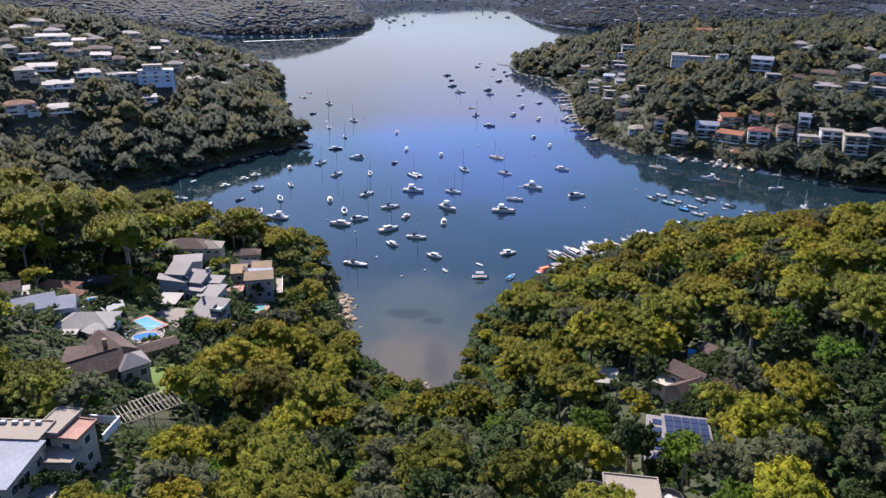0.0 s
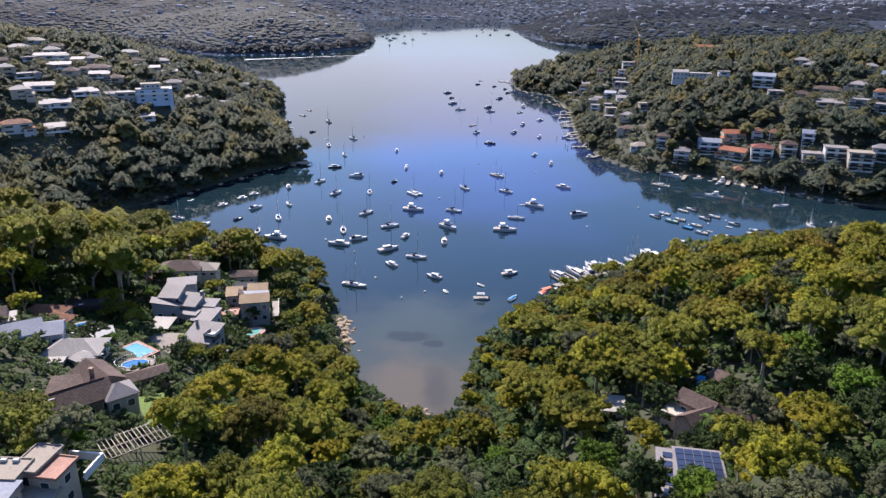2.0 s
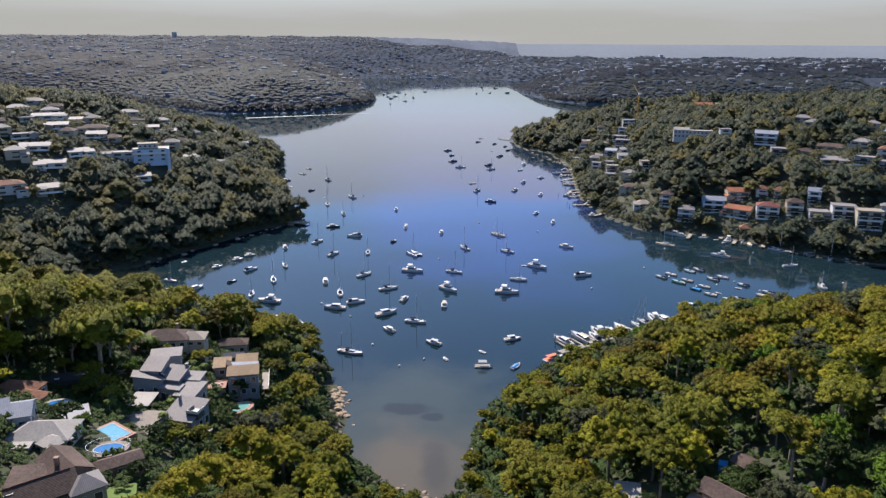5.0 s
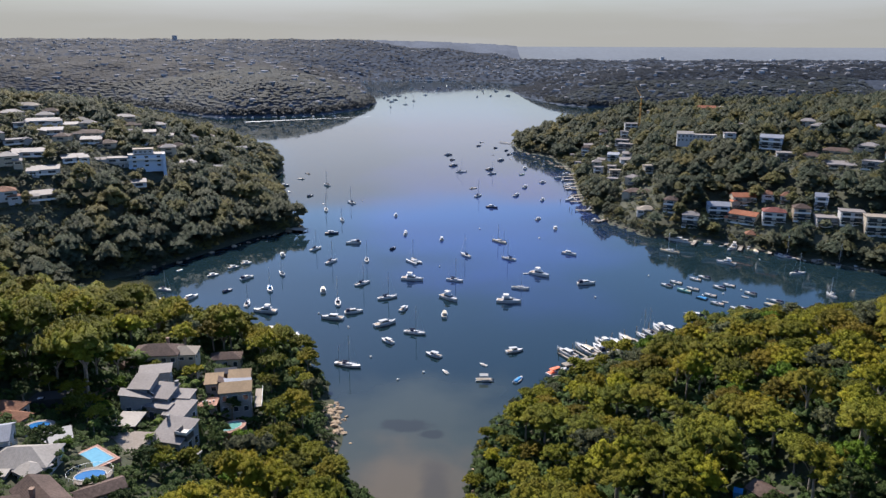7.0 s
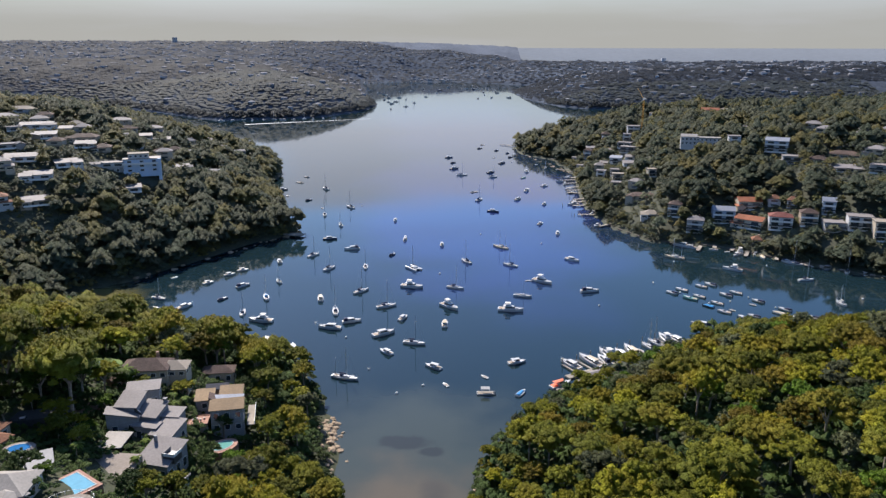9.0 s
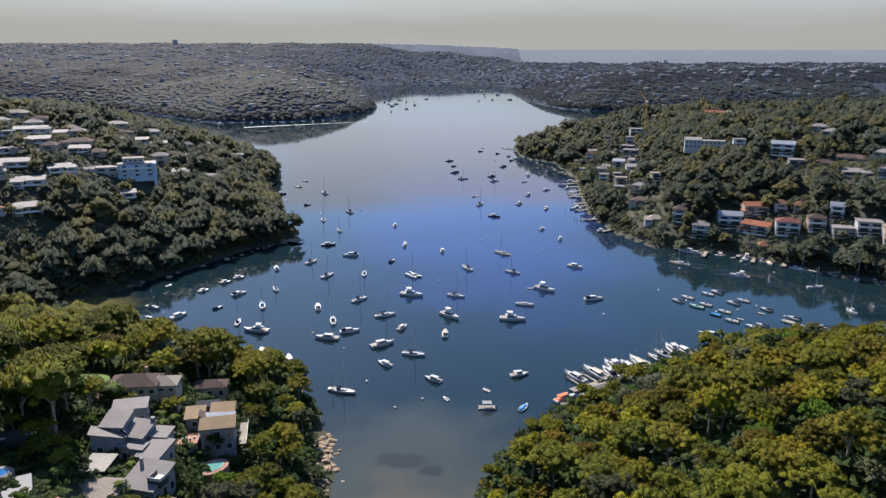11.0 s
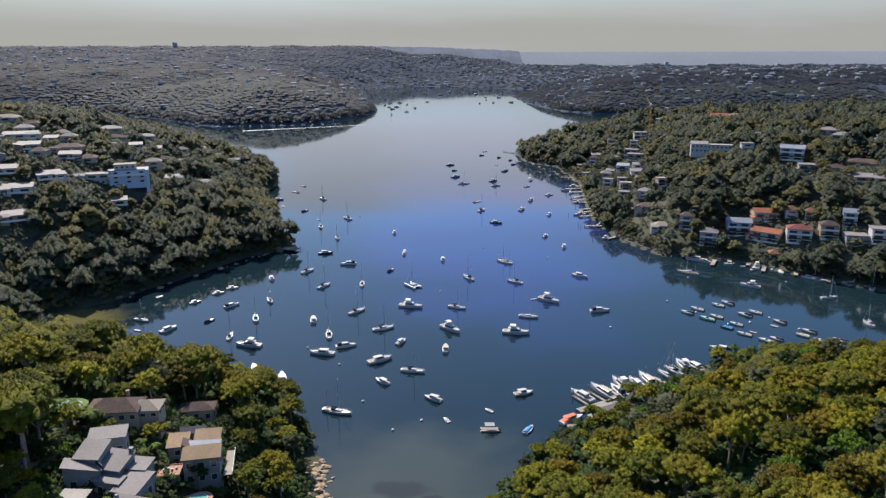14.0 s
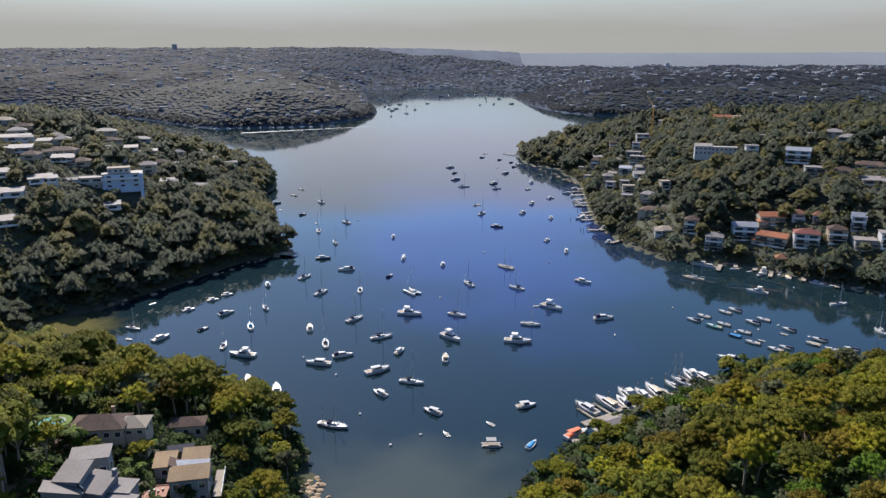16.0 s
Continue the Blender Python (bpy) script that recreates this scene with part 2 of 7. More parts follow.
def bay_water():
    """Still salt water: dark over the deep, mid-bay blue with reflected sky painted in, brown-green over the sand
    flats, with darker weed beds; small uneven ripples.
    """
    m = bpy.data.materials.new("bay_water")
    m.use_nodes = True
    n, l = m.node_tree.nodes, m.node_tree.links
    b = n["Principled BSDF"]
    b.inputs["Roughness"].default_value, b.inputs["IOR"].default_value = 0.045, 1.333
    geo = n.new("ShaderNodeNewGeometry")

    def spot(x, y, rx, ry, inner, outer, wobble):
        """1 inside an uneven oval on the water, 0 outside."""
        at, noise_tex, add, far = n.new("ShaderNodeMapping"), n.new("ShaderNodeTexNoise"), n.new("ShaderNodeVectorMath"), n.new("ShaderNodeVectorMath")
        at.vector_type = "TEXTURE"
        at.inputs["Location"].default_value, at.inputs["Scale"].default_value = (x, y, 0), (rx, ry, 1)
        l.new(geo.outputs["Position"], at.inputs["Vector"])
        noise_tex.inputs["Scale"].default_value, noise_tex.inputs["Detail"].default_value = wobble, 4
        l.new(geo.outputs["Position"], noise_tex.inputs["Vector"])
        add.operation, far.operation = "LENGTH", "ADD"
        l.new(at.outputs["Vector"], add.inputs[0])
        total, edge = n.new("ShaderNodeMath"), n.new("ShaderNodeMapRange")
        total.operation = "ADD"
        l.new(add.outputs["Value"], total.inputs[0])
        l.new(noise_tex.outputs["Fac"], total.inputs[1])
        edge.interpolation_type = "SMOOTHSTEP"
        for key, value in (("From Min", inner + 0.5), ("From Max", outer + 0.5), ("To Min", 1.0), ("To Max", 0.0)):
            edge.inputs[key].default_value = value
        l.new(total.outputs["Value"], edge.inputs["Value"])
        return edge.outputs["Result"]

    def over(below, fac, color):
        mix = n.new("ShaderNodeMix")
        mix.data_type = "RGBA"
        l.new(fac, mix.inputs[0])
        if isinstance(below, tuple):
            mix.inputs[6].default_value = (*below, 1)
        else:
            l.new(below, mix.inputs[6])
        mix.inputs[7].default_value = (*color, 1)
        return mix.outputs[2]

    # mid-bay blue is deep water with reflected sky painted in; inshore stays dark
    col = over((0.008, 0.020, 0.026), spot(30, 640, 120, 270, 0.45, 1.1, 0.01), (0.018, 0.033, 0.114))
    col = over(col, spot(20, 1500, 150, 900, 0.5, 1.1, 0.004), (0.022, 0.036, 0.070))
    col = over(col, spot(-6, 240, 62, 70, 0.35, 1.15, 0.03), (0.042, 0.053, 0.046))
    col = over(col, spot(-12, 214, 34, 52, 0.2, 1.0, 0.05), (0.092, 0.078, 0.054))
    col = over(col, spot(-190, 412, 32, 26, 0.3, 1.1, 0.06), (0.110, 0.100, 0.040))
    col = over(col, spot(-12, 262, 15, 6, 0.5, 0.9, 0.12), (0.030, 0.034, 0.030))
    col = over(col, spot(-3, 256, 6, 4, 0.5, 0.9, 0.15), (0.030, 0.034, 0.030))
    col = over(col, spot(-2, 222, 7, 22, 0.3, 1.0, 0.10), (0.060, 0.055, 0.042))
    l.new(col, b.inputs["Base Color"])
    fine, broad, calm = n.new("ShaderNodeTexNoise"), n.new("ShaderNodeTexNoise"), n.new("ShaderNodeTexNoise")
    for tex, s, detail in ((fine, 0.9, 3), (broad, 0.12, 2), (calm, 0.012, 3)):
        tex.inputs["Scale"].default_value, tex.inputs["Detail"].default_value = s, detail
        l.new(geo.outputs["Position"], tex.inputs["Vector"])
    strength = n.new("ShaderNodeMapRange")
    for key, value in (("From Min", 0.42), ("From Max", 0.62), ("To Min", 0.008), ("To Max", 0.05)):
        strength.inputs[key].default_value = value
    l.new(calm.outputs["Fac"], strength.inputs["Value"])
    one, two = n.new("ShaderNodeBump"), n.new("ShaderNodeBump")
    one.inputs["Distance"].default_value, two.inputs["Distance"].default_value = 0.12, 0.35
    l.new(fine.outputs["Fac"], one.inputs["Height"])
    l.new(broad.outputs["Fac"], two.inputs["Height"])
    l.new(strength.outputs["Result"], one.inputs["Strength"])
    two.inputs["Strength"].default_value = 0.018
    l.new(two.outputs["Normal"], one.inputs["Normal"])
    l.new(one.outputs["Normal"], b.inputs["Normal"])
    return m


WATER = bay_water()

# ---- mesh helpers ----
class Shape:
    """Corners and faces that become one mesh."""

    def __init__(self):
        self.v, self.f = [], []

    def face(self, *points):
        at = len(self.v)
        self.v += [tuple(p) for p in points]
        self.f.append(tuple(range(at, at + len(points))))
        return self

    def prism(self, ring, low, high):
        """An upright block over a ring of x, y, counter-clockwise; low and high: a height, or one for each corner."""
        n, at = len(ring), len(self.v)
        lows = low if isinstance(low, (list, tuple)) else [low] * n
        highs = high if isinstance(high, (list, tuple)) else [high] * n
        self.v += [(x, y, z) for (x, y), z in zip(ring, lows)] + [(x, y, z) for (x, y), z in zip(ring, highs)]
        self.f += [tuple(range(at + n - 1, at - 1, -1)), tuple(range(at + n, at + 2 * n))]
        self.f += [(at + i, at + (i + 1) % n, at + n + (i + 1) % n, at + n + i) for i in range(n)]
        return self

    def box(self, x0, x1, y0, y1, z0, z1):
        return self.prism([(x0, y0), (x1, y0), (x1, y1), (x0, y1)], z0, z1)

    def loft(self, rings, close=True, ends=True):
        """A skin through rings of points of equal number."""
        n, at = len(rings[0]), len(self.v)
        for ring in rings:
            self.v += [tuple(p) for p in ring]
        for k in range(len(rings) - 1):
            for i in range(n if close else n - 1):
                j = (i + 1) % n
                self.f.append((at + k * n + i, at + k * n + j, at + (k + 1) * n + j, at + (k + 1) * n + i))
        if ends:
            self.f += [tuple(range(at + n - 1, at - 1, -1)), tuple(range(at + (len(rings) - 1) * n, at + len(rings) * n))]
        return self

    def tube(self, a, b, ra, rb=None, sides=6):
        a, b = Vector(a), Vector(b)
        along = (b - a).normalized()
        u = along.orthogonal().normalized()
        w = along.cross(u)
        rings = [[c + (u * math.cos(6.2832 * i / sides) + w * math.sin(6.2832 * i / sides)) * r for i in range(sides)] for c, r in ((a, ra), (b, ra if rb is None else rb))]
        return self.loft(rings)

    def ob(self, name, mat, parent=None, label="", smooth=False):
        me = bpy.data.meshes.new(name)
        me.from_pydata(self.v, [], self.f)
        me.materials.append(mat)
        if smooth:
            me.shade_smooth()
        o = new(name, me)
        if parent is not None:
            o.parent = parent
        return tagged(o, label)


def bulk(name, verts, faces, mat, smooth=False):
    """One mesh from arrays: verts n x 3, faces m x 3 or m x 4."""
    me = bpy.data.meshes.new(name)
    verts, faces = np.asarray(verts, np.float32), np.asarray(faces, np.int32)
    k = faces.shape[1]
    me.vertices.add(len(verts))
    me.vertices.foreach_set("co", verts.ravel())
    me.loops.add(faces.size)
    me.loops.foreach_set("vertex_index", faces.ravel())
    me.polygons.add(len(faces))
    me.polygons.foreach_set("loop_start", np.arange(0, faces.size, k, dtype=np.int32))
    me.update(calc_edges=True)
    me.validate()
    me.materials.append(mat)
    if smooth:
        me.shade_smooth()
    return me


def thing(name, label, category, group="", at=None):
    return tagged(at_pose(new(name), at), label, category, group)


def at_pose(o, m):
    if m is not None:
        o.matrix_basis = m
    return o


def ground_at(x, y):
    return float(land(np.array([x]), np.array([y]))[0])



# ---- the lie of the land ----
# the shoreline round the water, in metres: near bay, far shores, the shore opposite
BAY_NEAR = [(-2, 199), (-15, 206), (-28, 224), (-36, 240), (-34, 252), (-41, 269), (-45, 291), (-66, 330), (-100, 350),
            (-140, 368), (-178, 388), (-204, 402), (-204, 413), (-176, 439), (-152, 483), (-132, 520), (-110, 541),
            (-104, 549), (-124, 587), (-142, 651), (-172, 720), (-170, 790), (-188, 850), (-245, 930)]
BAY_FAR = [(-330, 1020), (-450, 1150), (-620, 1300), (-1000, 1400), (-3200, 1450), (-3200, 1720), (-806, 1640), (-688, 1598),
           (-550, 1480), (-440, 1370), (-399, 1338), (-336, 1355), (-235, 1392), (-169, 1523), (-157, 1668), (-199, 1900),
           (-287, 2538), (-183, 2640), (10, 2668), (192, 2517), (300, 2450), (265, 2270), (178, 2170), (195, 1852),
           (244, 1643), (292, 1588), (450, 1560), (1500, 1480), (3200, 1400)]
BAY_EAST = [(3200, 1200), (900, 1180), (400, 1120), (200, 1060), (87, 1007), (94, 936), (125, 894), (132, 788), (121, 683),
            (116, 621), (124, 562), (141, 527), (179, 515), (204, 491), (226, 470), (248, 450), (300, 432), (420, 415),
            (435, 390), (330, 372), (200, 364), (140, 362), (116, 357), (93, 341), (66, 322), (47, 300), (27, 273), (19, 260),
            (10, 241), (10, 225), (5, 207)]
SHORE = np.array(BAY_NEAR + BAY_FAR + BAY_EAST, float)


def inland(x, y):
    """Metres from the shoreline, positive on land and negative on the water."""
    x, y = np.asarray(x, float), np.asarray(y, float)
    best, inside = np.full(x.shape, 1e9), np.zeros(x.shape, bool)
    for (ax, ay), (bx, by) in zip(SHORE, np.roll(SHORE, -1, axis=0)):
        dx, dy = bx - ax, by - ay
        k = np.clip(((x - ax) * dx + (y - ay) * dy) / (dx * dx + dy * dy), 0, 1)
        best = np.minimum(best, (x - ax - k * dx) ** 2 + (y - ay - k * dy) ** 2)
        cross = (ay > y) != (by > y)
        with np.errstate(divide="ignore", invalid="ignore"):
            inside ^= cross & (x < ax + (y - ay) * dx / (dy if dy else 1e-9))
    return np.where(inside, -1, 1) * np.sqrt(best)


def step(a, b, v):
    k = np.clip((v - a) / (b - a), 0, 1)
    return k * k * (3 - 2 * k)


def swell(x, y, size, seed):
    """Soft uneven ground, from -1 to 1."""
    out = 0
    for n in range(4):
        a = seed * 1.7 + n * 2.4
        out = out + np.sin((x * np.cos(a) + y * np.sin(a)) * (1 + 0.37 * n) * 6.283 / size + seed * 3 + n) / 4
    return out


def hill(x, y, cx, cy, rx, ry, h):
    return h * np.exp(-((x - cx) / rx) ** 2 - ((y - cy) / ry) ** 2)


def land(x, y):
    """The height of the ground or of the sea bed at x, y."""
    x, y = np.asarray(x, float), np.asarray(y, float)
    d = inland(x, y)
    k = np.maximum(d, 0)
    near = 90 * (1 - np.exp(-k / 205))
    near = np.minimum(near * (1 + 0.18 * step(230, 180, y)), 62) * (1 - (0.3 + 0.22 * step(0, 50, x)) * step(215, 320, y))
    near = near * (1 - 0.5 * np.exp(-((x + 1) / 26) ** 2) * step(110, 150, y))
    near = near + hill(x, y, -83, 184, 13, 13, 3.0) - hill(x, y, -122, 206, 20, 16, 4.0)
    west = 112 * (1 - np.exp(-k / 175)) * (0.8 + 0.2 * step(-120, -260, x)) - 9 * step(110, 260, k) - 13 * step(680, 800, y) * step(-190, -300, x)
    east = 82 * (1 - np.exp(-k / 135)) * (1 - 0.08 * step(780, 1000, y)) - 9 * step(100, 240, k)
    far = (84 + 48 * step(2100, 4100, y) * step(-100, -500, x) - (14 + 12 * step(1900, 2400, y)) * step(-300, 300, x)) * (1 - np.exp(-k / 170)) + 8 * (1 - np.exp(-k / 22)) * (1 - step(1800, 2200, y))
    low = np.exp(-((x + 60) / 240) ** 2) * step(2450, 2600, y)
    far = far * (1 - low * (1 - 0.9 * step(2850, 3700, y)))
    far = far * (1 - 0.9 * step(3000, 3900, y) * step(0.055, 0.11, x / np.maximum(y, 1)))
    far = far * (1 - 0.97 * step(3700, 4000, y) * step(-0.06, -0.02, x / np.maximum(y, 1)))
    far = far + hill(x, y, -60, 3420, 330, 420, 34)
    h = near + (np.where(x < 0, west, east) - near) * step(385, 450, y)
    h = h + (far - h) * step(1150, 1320, y)
    rough = np.clip(k / 60, 0, 1)
    h = h + rough * (2.2 * swell(x, y, 90, 1) + (2.5 + 7 * step(1200, 2200, y)) * swell(x, y, 330, 2))
    return np.where(d > 0, np.maximum(h, 0.25) + 0.4, np.maximum(-6, 0.10 * d - 0.15))

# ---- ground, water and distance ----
# ground of the far shores, with blue-grey haze painted into its colour
FAR_GROUND_HAZE = material("hazed_far_bushland", (0.086, 0.102, 0.128), 1.0, vary=0.32, scale=0.09, second=(0.054, 0.064, 0.082), spec=0.0)
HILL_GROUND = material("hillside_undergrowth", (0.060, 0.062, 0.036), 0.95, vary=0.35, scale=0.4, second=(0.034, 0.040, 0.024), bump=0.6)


def terrain():
    rows, y = [], -420.0
    while y < 4950:
        rows.append(y)
        y += 14 if y < 40 else 3.0 + 0.0135 * max(y - 120, 0)
    ys, u = np.array(rows), np.linspace(-1, 1, 190)
    half = 190 + 0.70 * np.maximum(ys, 0)
    gx, gy = u[None, :] * half[:, None], np.repeat(ys[:, None], len(u), 1)
    gz = land(gx, gy)
    n = len(u)
    i = (np.arange(len(ys) - 1)[:, None] * n + np.arange(n - 1)[None, :]).ravel()
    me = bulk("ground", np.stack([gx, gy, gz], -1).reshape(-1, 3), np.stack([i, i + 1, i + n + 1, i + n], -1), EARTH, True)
    # beyond 1240 m the ground takes the colour with haze painted in
    me.materials.append(FAR_GROUND_HAZE)
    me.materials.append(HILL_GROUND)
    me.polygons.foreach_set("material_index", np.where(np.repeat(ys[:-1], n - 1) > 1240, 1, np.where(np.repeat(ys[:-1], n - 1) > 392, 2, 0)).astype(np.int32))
    return tagged(new("ground", me), "brown leaf litter and earth on steep bay slopes", "ground", kind="structure")


terrain()
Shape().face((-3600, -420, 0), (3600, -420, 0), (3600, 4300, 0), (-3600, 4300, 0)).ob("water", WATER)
tagged(bpy.data.objects["water"], "calm blue bay water, brown over the sand flats", "water", kind="structure")
# a sheet tilted up to the horizon, pale haze painted into its colour
SEA = material("hazed_open_sea", (0.19, 0.21, 0.23), 1.0, spec=0.0, vary=0.06, scale=0.02)
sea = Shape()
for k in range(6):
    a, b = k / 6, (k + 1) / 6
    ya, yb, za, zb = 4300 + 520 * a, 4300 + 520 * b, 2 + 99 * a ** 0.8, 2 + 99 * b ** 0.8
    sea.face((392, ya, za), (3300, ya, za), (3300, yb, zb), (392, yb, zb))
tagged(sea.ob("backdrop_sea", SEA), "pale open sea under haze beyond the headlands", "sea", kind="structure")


def ridge(name, label, mat, x0, x1, y, heights, low, seed):
    """A far range of hills with an uneven crest."""
    rng = np.random.default_rng(seed)
    xs = np.linspace(x0, x1, 140)
    crest = np.interp(xs, np.linspace(x0, x1, len(heights)), heights) + rng.normal(0, 1.1, 140) + 1.5 * swell(xs, 0 * xs, 160, seed)
    verts = np.concatenate([np.stack([xs, 0 * xs + y, 0 * xs + low], -1), np.stack([xs, 0 * xs + y + 420, crest], -1), np.stack([xs, 0 * xs + y + 700, 0 * xs + low], -1)])
    i = np.arange(139)
    faces = np.concatenate([np.stack([i, i + 1, i + 141, i + 140], -1), np.stack([i + 140, i + 141, i + 281, i + 280], -1)])
    tagged(new(name, bulk(name, verts, faces, mat)), label, "hills", kind="structure")


# backdrop hills: distance haze is painted in as a blue-grey base colour
HAZE_HILL = material("hazed_blue_grey_bushland", (0.118, 0.134, 0.162), 1.0, vary=0.2, scale=0.06, spec=0.0)
ridge("backdrop_headland", "hazed grey-blue ocean headland ending in a cliff", HAZE_HILL, -1500, 402, 4060, [131, 133, 135, 137, 138, 138, 136, 132, 126, 118, 108], 0, 3)
ridge("backdrop_hills", "low hazed blue-grey hills behind the coast", HAZE_HILL, 1300, 3300, 4700, [60, 84, 88, 84, 86, 95, 92, 92, 94, 96], 0, 4)

CLEAR = [(-39, 268, 4.5), (-36.5, 258, 4), (-35, 248, 3)]   # x, y, radius kept free of trees: filled by the houses, lawns, pools and drives


VIEW = [(65, 311, 7), (79, 321, 7), (93, 331, 6), (106, 341, 6), (-112, 192, 9), (-101, 190, 6), (-118, 216, 9), (-111, 209, 7), (-42, 268, 5), (-39, 254, 4), (-66, 91, 9), (-60, 99, 5)]    # x, y, radius with low planting only


def open_to(x, y, extra=0.0):
    return all((x - cx) ** 2 + (y - cy) ** 2 > (r + extra) ** 2 for cx, cy, r in VIEW)


def free_of(x, y, extra=0.0):
    return all((x - cx) ** 2 + (y - cy) ** 2 > (r + extra) ** 2 for cx, cy, r in CLEAR)

# ---- houses ----
def roof_shape(kind, w, d, z, rise, out=0.45, thick=0.22):
    """A roof over a block w wide (x) and d deep (y) about its middle, eaves at z."""
    a, b = w / 2 + out, d / 2 + out
    s = Shape()
    if kind == "flat":
        s.box(-a, a, -b, b, z, z + 0.28)
        for x0, x1, y0, y1 in ((-a, a, -b, -b + 0.22), (-a, a, b - 0.22, b), (-a, -a + 0.22, -b + 0.22, b - 0.22), (a - 0.22, a, -b + 0.22, b - 0.22)):
            s.box(x0, x1, y0, y1, z + 0.28, z + 0.5)
    elif kind == "skillion":
        s.prism([(-a, -b), (a, -b), (a, b), (-a, b)], [z, z, z + rise, z + rise], [z + thick, z + thick, z + rise + thick, z + rise + thick])
    else:
        r = a if kind == "gable" else max(a - b, 0.3)
        low, top = [(-a, -b, z), (a, -b, z), (a, b, z), (-a, b, z)], [(-r, 0, z + rise), (r, 0, z + rise)]
        for t in (0, thick):
            l = [(x, y, q + t) for x, y, q in low]
            k = [(x, y, q + t) for x, y, q in top]
            s.face(l[0], l[1], k[1], k[0]).face(l[2], l[3], k[0], k[1])
            if kind == "hip":
                s.face(l[1], l[2], k[1]).face(l[3], l[0], k[0])
        for i in range(4):
            j = (i + 1) % 4
            if kind == "hip" or i in (0, 2):
                s.face(low[i], low[j], (*low[j][:2], z + thick), (*low[i][:2], z + thick))
    return s


def wall_shape(kind, w, d, low, z, rise):
    a, b = w / 2, d / 2
    s = Shape()
    if kind == "gable":
        s.box(-a, a, -b, b, low, z)
        for x in (-a, a):
            t = 0.2 if x < 0 else -0.2
            s.loft([[(x, -b, z), (x, b, z), (x, 0, z + rise)], [(x + t, -b, z), (x + t, b, z), (x + t, 0, z + rise)]])
    elif kind == "skillion":
        s.prism([(-a, -b), (a, -b), (a, b), (-a, b)], low, [z + 0.02, z + 0.02, z + rise, z + rise])
    else:
        s.box(-a, a, -b, b, low, z)
    return s


def opening(parent, x, y, z, w, h, side, frame_mat, door=False):
    """A window or door on a wall: a frame standing proud with its pane inside it. side: -y, +y, -x or +x."""
    f, g = 0.05, 0.07
    def slab(w0, h0, out, inset):
        a, c = w0 / 2, h0 / 2
        s = Shape()
        if side in ("-y", "+y"):
            k = -1 if side == "-y" else 1
            s.box(x - a, x + a, *sorted((y - 0.02 * k, y + out * k)), z - c, z + c)
        else:
            k = -1 if side == "-x" else 1
            s.box(*sorted((x - 0.02 * k, x + out * k)), y - a, y + a, z - c, z + c)
        return s
    o = slab(w, h, f, 0).ob("door" if door else "window", frame_mat, parent)
    slab(w - 0.22, h - 0.22, g, 0).ob("pane", PANE, o)
    return o


def block(parent, x, y, turn, w, d, height, wall, roof_mat, kind="hip", rise=1.6, low=-4.0, base=0.0, storeys=1, sides=("-y", "-x", "+x"), frame_mat=None, balcony=False, gap=2.9, wide=1.7):
    """One volume of a house, in the house's own axes, with its roof, windows and balcony."""
    m = pose(x, y, base, 0, 0, turn)
    before = set(parent.children)
    z = height
    wall_shape(kind, w, d, low, z, rise).ob("wall", wall, parent)
    roof_shape(kind, w, d, z, rise).ob("roof", roof_mat, parent)
    frame_mat = frame_mat or TRIM_WHITE
    tall = height / storeys
    for k in range(storeys):
        mid = tall * (k + 0.52)
        for side in sides:
            run = w if side in ("-y", "+y") else d
            n = max(1, int(run / gap))
            for i in range(n):
                at = (i + 0.5) / n * run - run / 2
                spread = min(wide, run / n - 0.5)
                if spread < 0.6:
                    continue
                big = side == "-y" and balcony
                if side in ("-y", "+y"):
                    opening(parent, at, -d / 2 if side == "-y" else d / 2, mid - (0.25 if big else 0), spread, tall * (0.72 if big else 0.48), side, frame_mat)
                else:
                    opening(parent, -w / 2 if side == "-x" else w / 2, at, mid, spread, tall * 0.45, side, frame_mat)
        if balcony and k < storeys:
            zb = tall * k
            Shape().box(-w / 2 + 0.1, w / 2 - 0.1, -d / 2 - 1.9, -d / 2 - 0.02, zb - 0.22, zb).ob("balcony", TRIM_WHITE if wall is not WALL_GREY else CONCRETE, parent)
            Shape().box(-w / 2 + 0.1, w / 2 - 0.1, -d / 2 - 1.88, -d / 2 - 1.82, zb, zb + 0.95).ob("balustrade", PANE if k % 2 else TRIM_WHITE, parent)
            for q in (-w / 2 + 0.25, w / 2 - 0.25):
                Shape().tube((q, -d / 2 - 1.75, zb), (q, -d / 2 - 1.75, zb + tall - 0.2), 0.09, None, 6).ob("post", TRIM_WHITE, parent)
    for o in set(parent.children) - before:
        o.matrix_basis = m @ o.matrix_basis
    return parent


def homestead(label, x, y, turn, lift=0.0, name="house", group="houses of the near slope", keep=0.0):
    """The empty on which a house stands, on the ground at x, y."""
    if keep:
        CLEAR.append((x, y, keep))
        VIEW.append((x * 0.95, y * 0.95 - 2, keep * (0.8 if x < 0 else 0.45)))
        lift -= 1.7 if x < 0 else 0.0
    return tagged(at_pose(new(name), pose(x, y, ground_at(x, y) + lift, 0, 0, turn)), label, "house", group)


def chimney(parent, x, y, z, mat=WALL_BRICK):
    Shape().box(x - 0.4, x + 0.4, y - 0.4, y + 0.4, z - 2, z + 1.2).box(x - 0.5, x + 0.5, y - 0.5, y + 0.5, z + 1.2, z + 1.38).ob("chimney", mat, parent)


